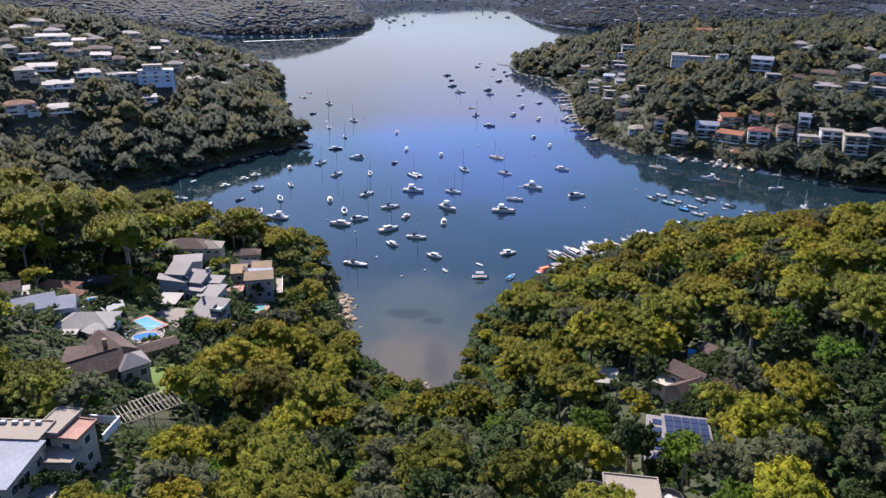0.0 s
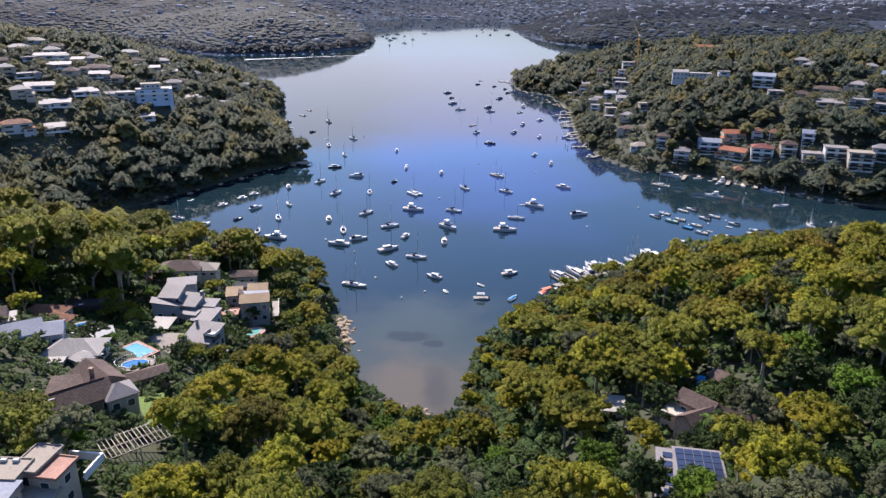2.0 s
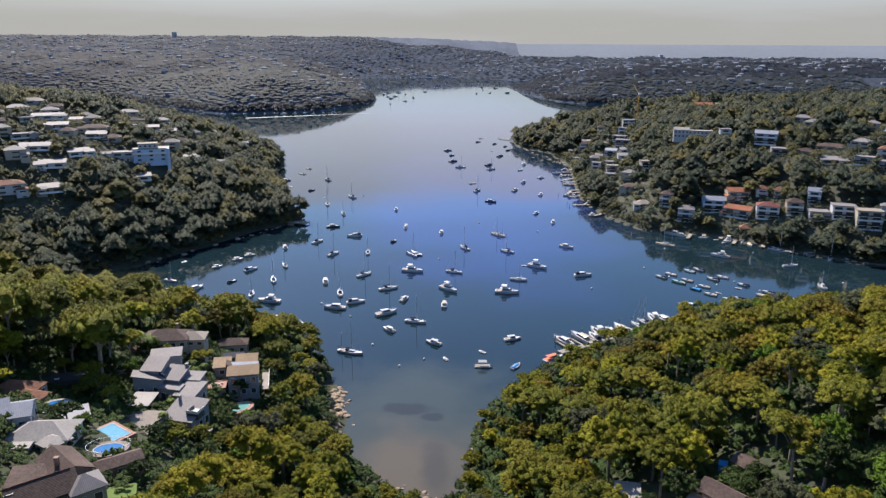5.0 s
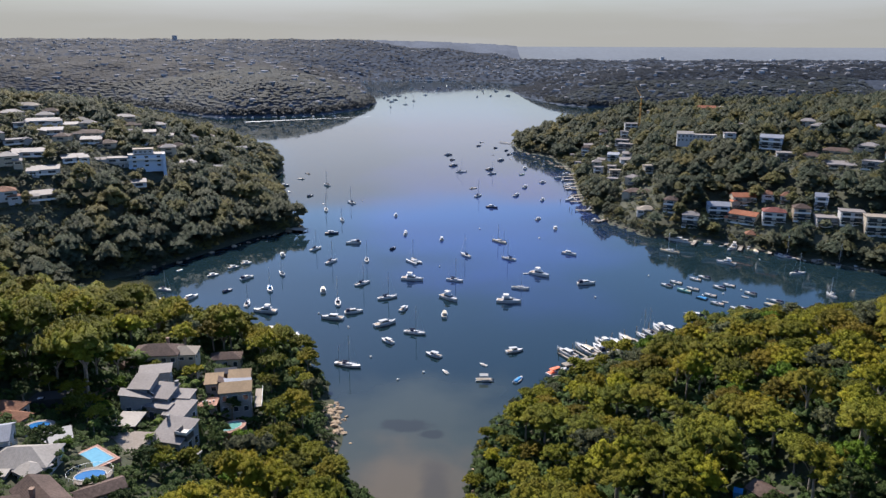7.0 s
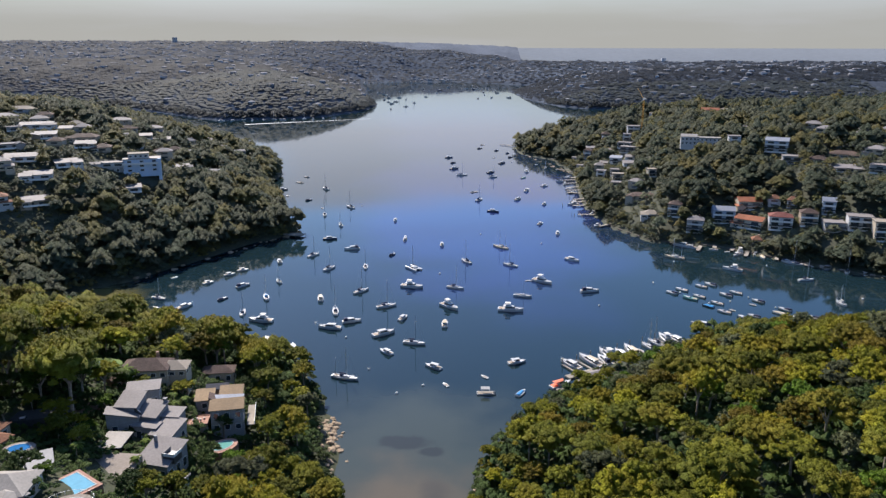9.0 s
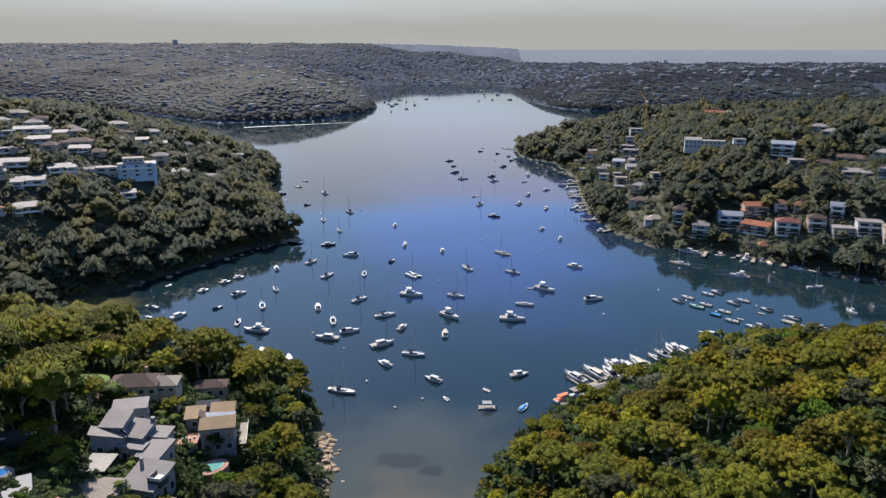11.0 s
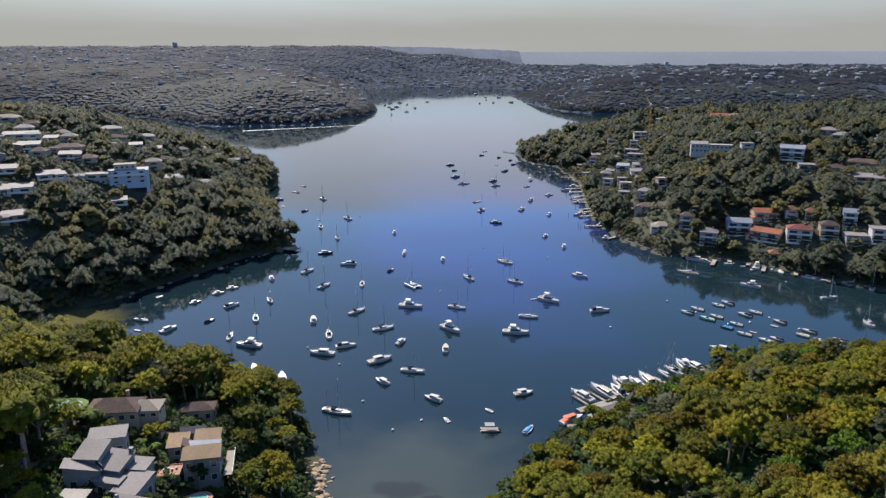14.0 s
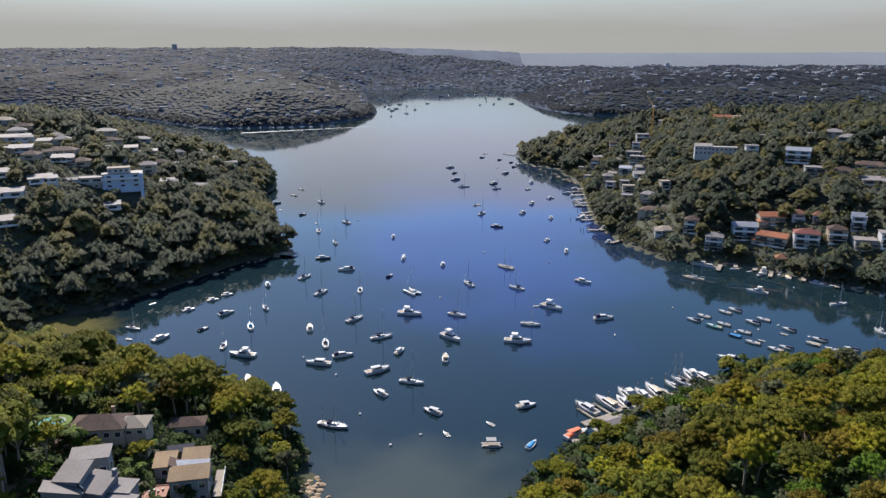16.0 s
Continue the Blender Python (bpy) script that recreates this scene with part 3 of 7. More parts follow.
def home(label, x, y, z, turn=0.0, name="house", look_out=0.0):
    """The empty of a house whose floor lies at z; look_out: how far in front of it the planting stays low."""
    if look_out:
        for k in range(4 if y < 190 else 1):
            VIEW.append((x * (0.96 - 0.045 * k), y * (0.96 - 0.045 * k), look_out + (1.0 if x > 0 else 0.0)))
    return tagged(at_pose(new(name), pose(x, y, z, 0, 0, turn)), label, "house" if name == "house" else name.replace("_", " "), "houses of the near slope")


def wing(h, x, y, turn, w, d, eave, wall, roof, kind="skillion", rise=1.0, storeys=1, sides=("-y", "+x"), low=None, **more):
    """A volume of that house at a place, heading and eave height of the map; the ground under it is kept clear."""
    inverse = h.matrix_basis.inverted()
    at = inverse @ Vector((x, y, 0))
    base = h.matrix_basis.translation.z
    own = math.degrees(h.matrix_basis.to_euler().z)
    block(h, at.x, at.y, turn - own, w, d, eave - base, wall, roof, kind, rise, low=-7.0 if low is None else low, storeys=storeys, sides=sides, **more)
    long, short = max(w, d), min(w, d)
    c, q = math.cos(radians(turn + (0 if w >= d else 90))), math.sin(radians(turn + (0 if w >= d else 90)))
    for k in range(-1, 2):
        CLEAR.append((x + c * k * (long - short) / 2, y + q * k * (long - short) / 2, short * 0.52))
    return at


def extra(h, name, shape, mat, x, y, z, turn=0.0, label=""):
    """A further part of a house, at a place of the map."""
    o = shape.ob(name, mat, h, label)
    o.matrix_basis = h.matrix_basis.inverted() @ pose(x, y, z, 0, 0, turn)
    return o


# the near slope, west side: from the shore upwards
h = home("white gabled house with blue-grey metal roof", -107.5, 181, 37, 33, look_out=9)
wing(h, -110.5, 180, 33, 10, 9, 42.2, WALL_WHITE, ROOF_BLUE, "gable", 2.3)
wing(h, -104.2, 181.8, 20, 7.5, 8.5, 41.6, WALL_WHITE, ROOF_BLUE, "gable", 1.9)
extra(h, "gutter", Shape().box(-5.4, 5.4, -5.1, -4.9, 0, 0.16), TRIM_WHITE, -110.5, 180, 42.05, 33)
h = home("white house under a broad pale metal roof", -95.5, 177, 35.5, 5, look_out=7)
wing(h, -95.4, 177.2, 5, 14.5, 9.5, 38.6, WALL_WHITE, ROOF_WHITE, "hip", 2.5)
wing(h, -98.6, 171.6, 5, 6.5, 4.0, 38.4, WALL_WHITE, ROOF_WHITE, "skillion", 0.5)
wing(h, -91.2, 173.4, -30, 6.0, 5.5, 38.3, WALL_WHITE, ROOF_WHITE, "hip", 1.3)
extra(h, "awning", Shape().box(-1.5, 1.5, -0.9, 0, -0.05, 0.05), CANVAS_WHITE, -90.5, 171.6, 36.8, 5, "small white awning")
h = home("brick house with brown tile hips and grey gable", -79.5, 153, 37, 0, look_out=6)
wing(h, -80.4, 158.2, -42, 11.5, 7, 41.6, WALL_BRICK, ROOF_BROWN, "gable", 2.1)
wing(h, -81.4, 149.2, 40, 13.5, 8.5, 41.0, WALL_BRICK, ROOF_BROWN, "gable", 2.7)
wing(h, -85.0, 154.0, 12, 8.5, 6, 41.2, WALL_BRICK, ROOF_BROWN, "skillion", 0.9)
wing(h, -73.4, 152.4, 40, 6.4, 6.4, 40.8, WALL_CREAM, ROOF_GREY, "hip", 2.2)
extra(h, "parapet", Shape().box(-0.3, 0.3, -4.6, 4.6, -6, 1.4).box(-0.42, 0.42, -4.7, 4.7, 1.4, 1.55), WALL_CREAM, -87.4, 144.6, 42.2, 40, "rendered end wall above the roof")
extra(h, "skylight", Shape().box(-0.9, 0.9, -0.6, 0.6, 0, 0.14), GEL_WHITE, -85.0, 145.2, 43.1, 40)
chimney(h, -1.2, 3, 6.4)
for k in range(3):
    extra(h, "ridge_cap", Shape().tube((-2.1, 0, 0), (2.1, 0, 0), 0.16, None, 6), ROOF_TILE, -84.6 + 3.2 * k, 146.5 + 2.7 * k, 43.95, 40)
h = home("low wing with dark tile roof by the pool", -75.2, 167.8, 33.5, 36)
wing(h, -75.2, 167.8, 36, 12.5, 4.6, 36.0, WALL_BRICK, ROOF_BROWN, "gable", 1.2)
h = home("bungalow with weathered terracotta tile roof", -117.5, 207, 31, -8, look_out=5)
wing(h, -120, 208.6, -6, 12, 8.5, 34.0, WALL_CREAM, ROOF_TILE, "hip", 2.4)
wing(h, -114.6, 204.4, -14, 8.6, 6.6, 33.6, WALL_CREAM, ROOF_TILE, "hip", 2.0)
h = home("brown roofed house with white gutters", -124, 184, 38, 25)
wing(h, -124, 186, 25, 12, 8, 43.0, WALL_CREAM, ROOF_BROWN, "gable", 2.1)
wing(h, -118.6, 187.2, 25, 5, 5, 42.0, WALL_WHITE, ROOF_WHITE, "skillion", 0.6)
h = home("pale metal carport, open in front, over drive", -88.4, 216.2, 24, -2, name="carport", look_out=5)
CLEAR.append((-88.4, 216.2, 4.4))
roof_shape("skillion", 6.6, 7.4, 2.7, 0.4, 0.2).ob("roof", ROOF_WHITE, h)
Shape().box(-3.3, 3.3, 3.3, 3.5, -3.5, 3.0).ob("wall", FRAME_DARK, h)
Shape().box(-3.3, -3.15, -1.0, 3.3, -3.5, 2.7).ob("wall", FRAME_DARK, h)
for px in (-3.2, 3.2):
    for py in (-3.5, 0, 3.4):
        Shape().box(px - 0.09, px + 0.09, py - 0.09, py + 0.09, -3.5, 2.72 + 0.05 * (py + 3.5)).ob("post", FRAME_DARK, h)
h = home("grey split-level house with stepped metal roofs", -85.5, 232, 20, -12, look_out=9)
wing(h, -90.0, 241.0, 14, 9.0, 4.6, 30.3, WALL_GREY, ROOF_GREY, "skillion", 0.9)
wing(h, -90.8, 233.2, -3, 6.2, 6.6, 29.4, WALL_GREY, ROOF_GREY, "skillion", 1.7)
wing(h, -91.2, 228.6, 104, 4.2, 8.6, 27.4, WALL_GREY, ROOF_GREY, "skillion", 2.3, sides=("-x",))
wing(h, -84.3, 232.0, -12, 6.2, 6.4, 27.0, WALL_GREY, ROOF_GREY, "skillion", 1.9)
wing(h, -84.0, 226.8, -12, 7.2, 2.8, 25.6, WALL_GREY, ROOF_GREY, "skillion", 0.4)
wing(h, -78.4, 232.6, -6, 5.0, 4.6, 26.3, WALL_GREY, ROOF_GREY, "skillion", 0.6)
wing(h, -77.6, 225.9, -12, 6.4, 7.8, 24.8, WALL_GREY, ROOF_GREY, "skillion", 1.3)
extra(h, "roof_light", Shape().box(-2.6, 2.6, -0.12, 0.12, 0, 1.0), PANE, -87.6, 229.2, 28.2, -40, "dark clerestory strip between the roofs")
extra(h, "chimney", Shape().box(-0.45, 0.45, -0.45, 0.45, -2, 1.3).box(-0.55, 0.55, -0.55, 0.55, 1.3, 1.45), WALL_GREY, -81.4, 235.0, 28.4, -12)
h = home("grey house with dormer and sunken roof terrace", -74.4, 212.6, 18.5, -14, look_out=3)
wing(h, -74.6, 213.0, -14, 9.2, 9.2, 24.2, WALL_GREY, ROOF_GREY, "skillion", 2.5)
wing(h, -68.0, 206.4, -14, 3.0, 4.0, 21.4, WALL_WHITE, ROOF_WHITE, "flat", 0.4)
extra(h, "roof_terrace", Shape().box(-1.6, 1.8, -1.8, 1.6, -1.2, 0.62), FRAME_DARK, -71.2, 211.4, 25.2, -14, "sunken terrace cut into the roof")
extra(h, "dormer", Shape().box(-1.8, -1.5, -2.0, 1.8, -1.2, 1.5), ROOF_GREY, -71.2, 211.4, 25.2, -14)
extra(h, "balustrade", Shape().box(1.7, 1.8, -1.8, 1.6, 0.6, 1.5).box(-1.6, 1.8, -1.85, -1.75, 0.6, 1.5), TRIM_WHITE, -71.2, 211.4, 25.2, -14)
extra(h, "chimney", Shape().box(-0.35, 0.35, -0.35, 0.35, -2, 1.5), WALL_GREY, -77.4, 216.6, 26.6, -14)
h = home("two-storey house with tan gravel roofs and skylight", -68, 247, 15, 12, look_out=4)
wing(h, -66.2, 243.6, 12, 9.6, 4.8, 22.8, WALL_GREY, ROOF_TAN, "skillion", 1.2, storeys=2)
wing(h, -67.0, 251.6, 10, 6.6, 5.8, 23.0, WALL_GREY, ROOF_TAN, "skillion", 1.4, storeys=2)
wing(h, -75.4, 251.4, 12, 5.2, 6.4, 22.2, WALL_GREY, ROOF_TAN, "skillion", 0.8, storeys=2)
wing(h, -66.8, 247.7, 6, 8.4, 2.2, 23.4, WALL_WHITE, ROOF_BLUE, "skillion", 0.4)
wing(h, -73.0, 257.0, 12, 6.5, 3.4, 22.6, WALL_BRICK, ROOF_DARK, "gable", 1.2)
extra(h, "stair_roof", Shape().prism([(-1.6, -2.2), (1.2, -2.2), (1.2, 2.2), (-1.6, 2.2)], -4, [1.6, 0.2, 0.2, 1.6]), ROOF_BROWN, -71.2, 247.6, 23.2, 12)
extra(h, "deck", Shape().box(0, 2.4, -6.5, 6.5, -0.2, 0), TIMBER, -61.2, 247.6, 17.8, 12)
extra(h, "balustrade", Shape().box(2.3, 2.4, -6.5, 6.5, 0, 1.0), TRIM_WHITE, -61.2, 247.6, 17.8, 12)
h = home("small white pavilion with a tiled roof terrace", -74.4, 241.2, 16, 8, name="pavilion")
wing(h, -74.4, 241.2, 8, 5.2, 4.8, 19.0, WALL_CREAM, TERRACE_PINK, "flat", 0.2)
for k in range(4):
    Shape().tube((-1.6 + 1.05 * k, 0.6 * (k % 2), 3.28), (-1.6 + 1.05 * k, 0.6 * (k % 2), 3.75), 0.3, 0.35, 8).ob("planter", CONCRETE, h)
h = home("spreading bungalow with mottled brown tile hips", -97, 262, 24, 5, look_out=3)
wing(h, -98, 263, 6, 15, 9, 27.4, WALL_CREAM, ROOF_BROWN, "hip", 2.5)
wing(h, -89.6, 264.6, 6, 9, 7, 26.6, WALL_CREAM, ROOF_BEIGE, "hip", 1.9)
wing(h, -104, 256.5, 62, 9, 5, 26.6, WALL_BRICK, ROOF_BROWN, "gable", 1.3)
chimney(h, 2, 4, 5.6)
h = home("brown tile house half hidden among shore trees", -82, 286, 11, 8)
wing(h, -82, 286, 8, 11, 6, 15.2, WALL_CREAM, ROOF_BROWN, "hip", 1.7)
h = home("cream flat-roofed house with terraces and parapets", -72, 107, 44, 0, look_out=11)
wing(h, -75.6, 100.4, -2, 14, 11, 51.2, WALL_CREAM, ROOF_BLUE, "skillion", 0.8, storeys=2)
wing(h, -76.0, 109.0, -2, 13, 5.0, 52.0, WALL_CREAM, ROOF_BEIGE, "flat", storeys=2)
wing(h, -69.0, 112.2, -8, 4.2, 7.0, 51.8, WALL_CREAM, ROOF_BEIGE, "flat", storeys=2)
wing(h, -65.4, 110.6, -8, 4.4, 5.4, 51.2, WALL_CREAM, TERRACE_PINK, "flat", storeys=2)
wing(h, -66.6, 106.0, 0, 6.2, 3.6, 48.9, WALL_CREAM, ROOF_BEIGE, "flat", storeys=1)
wing(h, -66.6, 98.6, 0, 3.4, 5.6, 45.6, WALL_WHITE, ROOF_WHITE, "flat", storeys=1)
extra(h, "parapet", Shape().box(-3.2, 3.2, 2.6, 2.9, -1, 0.6).box(2.9, 3.2, -3, 2.6, -1, 0.6), TRIM_WHITE, -64.6, 116.4, 47.8, -6, "low white garden parapet")
for k in range(5):
    extra(h, "roof_vent", Shape().box(-0.5, 0.5, -0.3, 0.3, 0, 0.5), WALL_WHITE, -80 + 2.1 * k, 110.8, 52.3)
for k in range(7):
    extra(h, "awning_strut", Shape().tube((0, 0, 0), (1.1, 0, 0.55), 0.05, None, 4), FRAME_DARK, -68.9, 96.2 + 1.5 * k, 50.2)
h = home("weathered slatted pergola over a garden terrace", -63.5, 136, ground_at(-63.5, 136) + 0.6, 40, name="pergola", look_out=7)
CLEAR.append((-63.5, 136, 6))
for k in range(15):
    Shape().box(-6.5 + 0.9 * k, -6.35 + 0.9 * k, -4, 4, 2.9, 3.05).ob("slat", TIMBER, h)
for py in (-3.8, 0, 3.8):
    Shape().box(-6.6, 6.6, py - 0.09, py + 0.09, 2.68, 2.89).ob("beam", TIMBER, h)
    for px in (-6.3, 0, 6.3):
        Shape().box(px - 0.08, px + 0.08, py - 0.08, py + 0.08, -3.0, 2.68).ob("post", TIMBER, h)
# the near slope, east side
h = home("dark tiled house with a paved courtyard", 61, 150.5, 34.5, 0, look_out=5)
wing(h, 59.2, 153.8, -51, 8.5, 5.4, 38.4, WALL_BRICK, ROOF_BROWN, "gable", 1.9)
wing(h, 65.2, 149.6, -6, 8.6, 5.8, 37.6, WALL_BRICK, ROOF_BROWN, "gable", 2.2)
wing(h, 57.8, 148.4, 27, 9.2, 5.8, 37.6, WALL_BRICK, ROOF_BROWN, "gable", 2.2)
extra(h, "courtyard", Shape().box(-2.6, 2.6, -3.2, 3.2, -4, 0), WALL_CREAM, 54.6, 154.4, 36.6, -40, "pale paved courtyard")
for k in range(4):
    extra(h, "shutter", Shape().box(-0.7, 0.7, -0.08, 0.08, 0, 1.3), WALL_WHITE, 61.6 + 1.8 * k, 146.5 - 0.19 * k, 35.6, -6)
h = home("grey house with rows of solar panels on top", 49, 127.5, 35, -12, look_out=4)
wing(h, 44.2, 126.4, -14, 3.6, 15, 39.0, WALL_GREY, ROOF_GREY, "skillion", 0.7)
wing(h, 51.0, 128.6, -10, 8.8, 9.4, 39.2, WALL_GREY, ROOF_GREY, "skillion", 0.8)
wing(h, 41.2, 121.8, -14, 1.4, 8, 38.0, WALL_CREAM, ROOF_GREY, "flat")
for i in range(6):
    for j in range(5):
        if i == 0:
            ox, oy, turn, base, span = 0.0, -5.6 + 2.8 * j, -14, (44.2, 126.4, 39.22), (0.7, 15.9)
        else:
            ox, oy, turn, base, span = -3.5 + 1.75 * (i - 1), -3.5 + 1.78 * j, -10, (51.0, 128.6, 39.42), (0.8, 10.3)
        zz = base[2] + span[0] * (oy + span[1] / 2) / span[1] + 0.03
        q = 0.80 if i else 0.9
        extra(h, "solar_panel", Shape().prism([(ox - q, oy - 0.82), (ox + q, oy - 0.82), (ox + q, oy + 0.82), (ox - q, oy + 0.82)], 0, [0.06, 0.06, 0.16, 0.16]), SOLAR, base[0], base[1], zz, turn)
h = home("small house with a flat white metal roof", 43.2, 168.4, 25.5, -10, look_out=4)
wing(h, 43.4, 168.6, -10, 5.2, 6.6, 28.6, WALL_WHITE, ROOF_WHITE, "skillion", 0.4)
wing(h, 39.8, 168.2, -10, 1.6, 5, 27.4, WALL_CREAM, ROOF_BROWN, "flat")
h = homestead("cream house with round terraces and flat roof", 32, 99.5, -8, -1.0, keep=8)
block(h, 0, 0, 0, 8.5, 9, 7.2, WALL_CREAM, ROOF_BEIGE, "flat", storeys=2)
for side in (-1, 1):
    s = Shape()
    s.tube((side * 6.2, 1.5, -4), (side * 6.2, 1.5, 5.6), 2.5, 2.5, 16).ob("tower", WALL_CREAM, h)
    rings = [[(side * 6.2 + r * math.cos(a / 18 * 6.2832), 1.5 + r * math.sin(a / 18 * 6.2832), z) for a in range(18)] for r, z in ((2.5, 5.6), (2.5, 6.5), (2.35, 6.5), (2.35, 5.6))]
    Shape().loft(rings, ends=False).ob("parapet", FRAME_DARK, h, "dark curved glass parapet")
Shape().tube((6.2, 1.5, 5.6), (6.2, 1.5, 6.7), 1.1, 0.5, 12).ob("sunshade", CANVAS_WHITE, h)
h = home("old shed with a patched rusty roof", 71.2, 169.8, 33.5, -25, name="shed", look_out=4)
wing(h, 71.2, 169.8, -60, 6, 5, 35.6, TIMBER, ROOF_BROWN, "gable", 1.3)
extra(h, "lean_to", Shape().prism([(-1.0, -0.7), (1.0, -0.7), (1.0, 0.7), (-1.0, 0.7)], -1.0, [0.9, 0.9, 1.5, 1.5]), CANVAS_BLUE, 66.6, 173.2, 32.6, -25, "blue tarpaulin over a lean-to")


# pools, lawns, drives
def slab(name, label, category, ring, mat, x, y, turn=0.0, lift=0.25, keep=0.0, deep=3.0):
    z = ground_at(x, y) + lift
    if keep:
        CLEAR.append((x, y, keep))
    o = Shape().prism(ring, -deep, 0.0).ob(name, mat)
    return tagged(at_pose(o, pose(x, y, z, 0, 0, turn)), label, category)


def pool(label, x, y, turn, w, d, water, deck=PAVING, margin=1.6, round_sides=0, lift=0.5):
    """A swimming pool: a paved deck with a rim, and the water inside it."""
    CLEAR.append((x, y, max(w, d) / 2 + margin + 1.0))
    p = tagged(at_pose(new("swimming_pool"), pose(x, y, ground_at(x, y) + lift, 0, 0, turn)), label, "swimming pool", "garden pools")
    if round_sides:
        ring = [(w / 2 * math.cos(6.2832 * k / round_sides), d / 2 * math.sin(6.2832 * k / round_sides)) for k in range(round_sides)]
    else:
        ring = [(-w / 2, -d / 2), (w / 2, -d / 2), (w / 2, d / 2), (-w / 2, d / 2)]
    big = [(px * (1 + 2 * margin / w), py * (1 + 2 * margin / d)) for px, py in ring]
    lip = [(px * (1 + 0.5 / w), py * (1 + 0.5 / d)) for px, py in ring]
    Shape().prism(big, -4, 0).ob("deck", deck, p)
    n = len(ring)
    Shape().loft([[(a, b, z) for a, b in r] for r, z in ((lip, 0.0), (lip, 0.12), (ring, 0.12), (ring, 0.0))], ends=False).ob("coping", CONCRETE, p)
    Shape().prism(ring, -1.0, 0.07).ob("pool_water", water, p)
    return p


pool("bright blue rectangular garden pool", -83.4, 186.0, -36, 8.2, 5.0, POOL_BLUE, TERRACE_PINK, 1.1, lift=0.5)
p = pool("deep blue pool behind a curved glass fence", -80.0, 176.6, 15, 6.6, 4.2, POOL_DEEP, round_sides=16, lift=0.8)
rings = [[(5.0 * math.cos(a / 20 * 6.2832), 3.6 * math.sin(a / 20 * 6.2832), z) for a in range(20)] for z in (0.0, 1.2)]
s = Shape()
for a in range(20):
    s.tube(rings[0][a], rings[1][a], 0.04, None, 4)
    s.tube(rings[1][a], rings[1][(a + 1) % 20], 0.04, None, 4)
s.ob("pool_fence", TRIM_WHITE, p, "white metal pool fence")
pool("small vivid blue pool beside a tiled bungalow", -105.2, 201.4, 10, 5.5, 4.0, POOL_DEEP, round_sides=14, margin=1.2, lift=2.0)
pool("kidney-shaped green pool on a terracotta terrace", -64.6, 231.8, 50, 6.6, 4.2, POOL_GREEN, TERRACE_PINK, 1.5, 14, lift=3.2)
pool("oval pale green pool on a lawn", -112.5, 263, 10, 8.0, 5.0, POOL_GREEN, LAWN, 2.0, 16, lift=3.2)
pool("narrow green pool behind the tan-roofed house", -76, 266, 20, 8.0, 3.0, POOL_GREEN, PAVING, 1.0, lift=2.0)
slab("pool_terrace", "grey glazed terrace with a low white wall", "terrace", [(-5, -5), (5, -5), (5, 5), (-5, 5)], WALL_GREY, -97.8, 193.4, 30, 0.9, 4.6)
slab("driveway", "pale concrete driveway below the carport", "driveway", [(-7, -8), (6, -8), (6, 6), (-5, 8)], PAVING, -84.0, 203.5, 5, 0.6, 6.0)
slab("driveway", "bare brown driveway under the tall gum", "driveway", [(-3.5, -9), (3.5, -9), (3, 9), (-3, 9)], DIRT, -107, 229, -25, 0.6, 4.5)
slab("driveway", "shaded tarmac lane between the houses", "driveway", [(-14, -3), (14, -3), (14, 3), (-14, 3)], TARMAC, -118, 222, 15, 0.3, 5)
slab("lawn_patch", "small sunlit garden lawn", "lawn", [(-4, -7), (4, -6), (4, 7), (-3, 7)], LAWN, -68.5, 154, 20, 0.3, 4)
slab("lawn_patch", "narrow curved garden lawn", "lawn", [(-2, -6), (2, -5), (3, 5), (0, 7)], LAWN, -63.5, 208, 20, 0.3, 3.5)


def car(label, x, y, turn, mat):
    c = tagged(at_pose(new("car"), pose(x, y, ground_at(x, y) + 0.32, 0, 0, turn)), label, "car", "parked cars")
    Shape().loft([[(-2.2, -0.85, 0.35), (2.2, -0.85, 0.35), (2.2, 0.85, 0.35), (-2.2, 0.85, 0.35)], [(-2.15, -0.88, 0.85), (2.1, -0.88, 0.75), (2.1, 0.88, 0.75), (-2.15, 0.88, 0.85)]]).ob("body", mat, c)
    house_shape_car = [[(-1.7, -0.8, 0.84), (1.1, -0.8, 0.8), (1.1, 0.8, 0.8), (-1.7, 0.8, 0.84)], [(-1.2, -0.62, 1.4), (0.3, -0.62, 1.4), (0.3, 0.62, 1.4), (-1.2, 0.62, 1.4)]]
    Shape().loft(house_shape_car).ob("glasshouse", PANE, c, "dark glazed cabin")
    Shape().box(-1.15, 0.25, -0.6, 0.6, 1.4, 1.44).ob("roof", mat, c)
    for wx in (-1.4, 1.35):
        for wy in (-0.85, 0.85):
            Shape().tube((wx, wy - 0.1, 0.32), (wx, wy + 0.1, 0.32), 0.32, None, 10).ob("wheel", RUBBER, c)


car("silver car parked in the shaded lane", -115, 221, 20, ALLOY)
car("white car parked beside the bungalow", -103.5, 195.5, 70, GEL_WHITE)
car("grey car parked by the stepped grey house", -97.5, 240, 20, WALL_GREY)

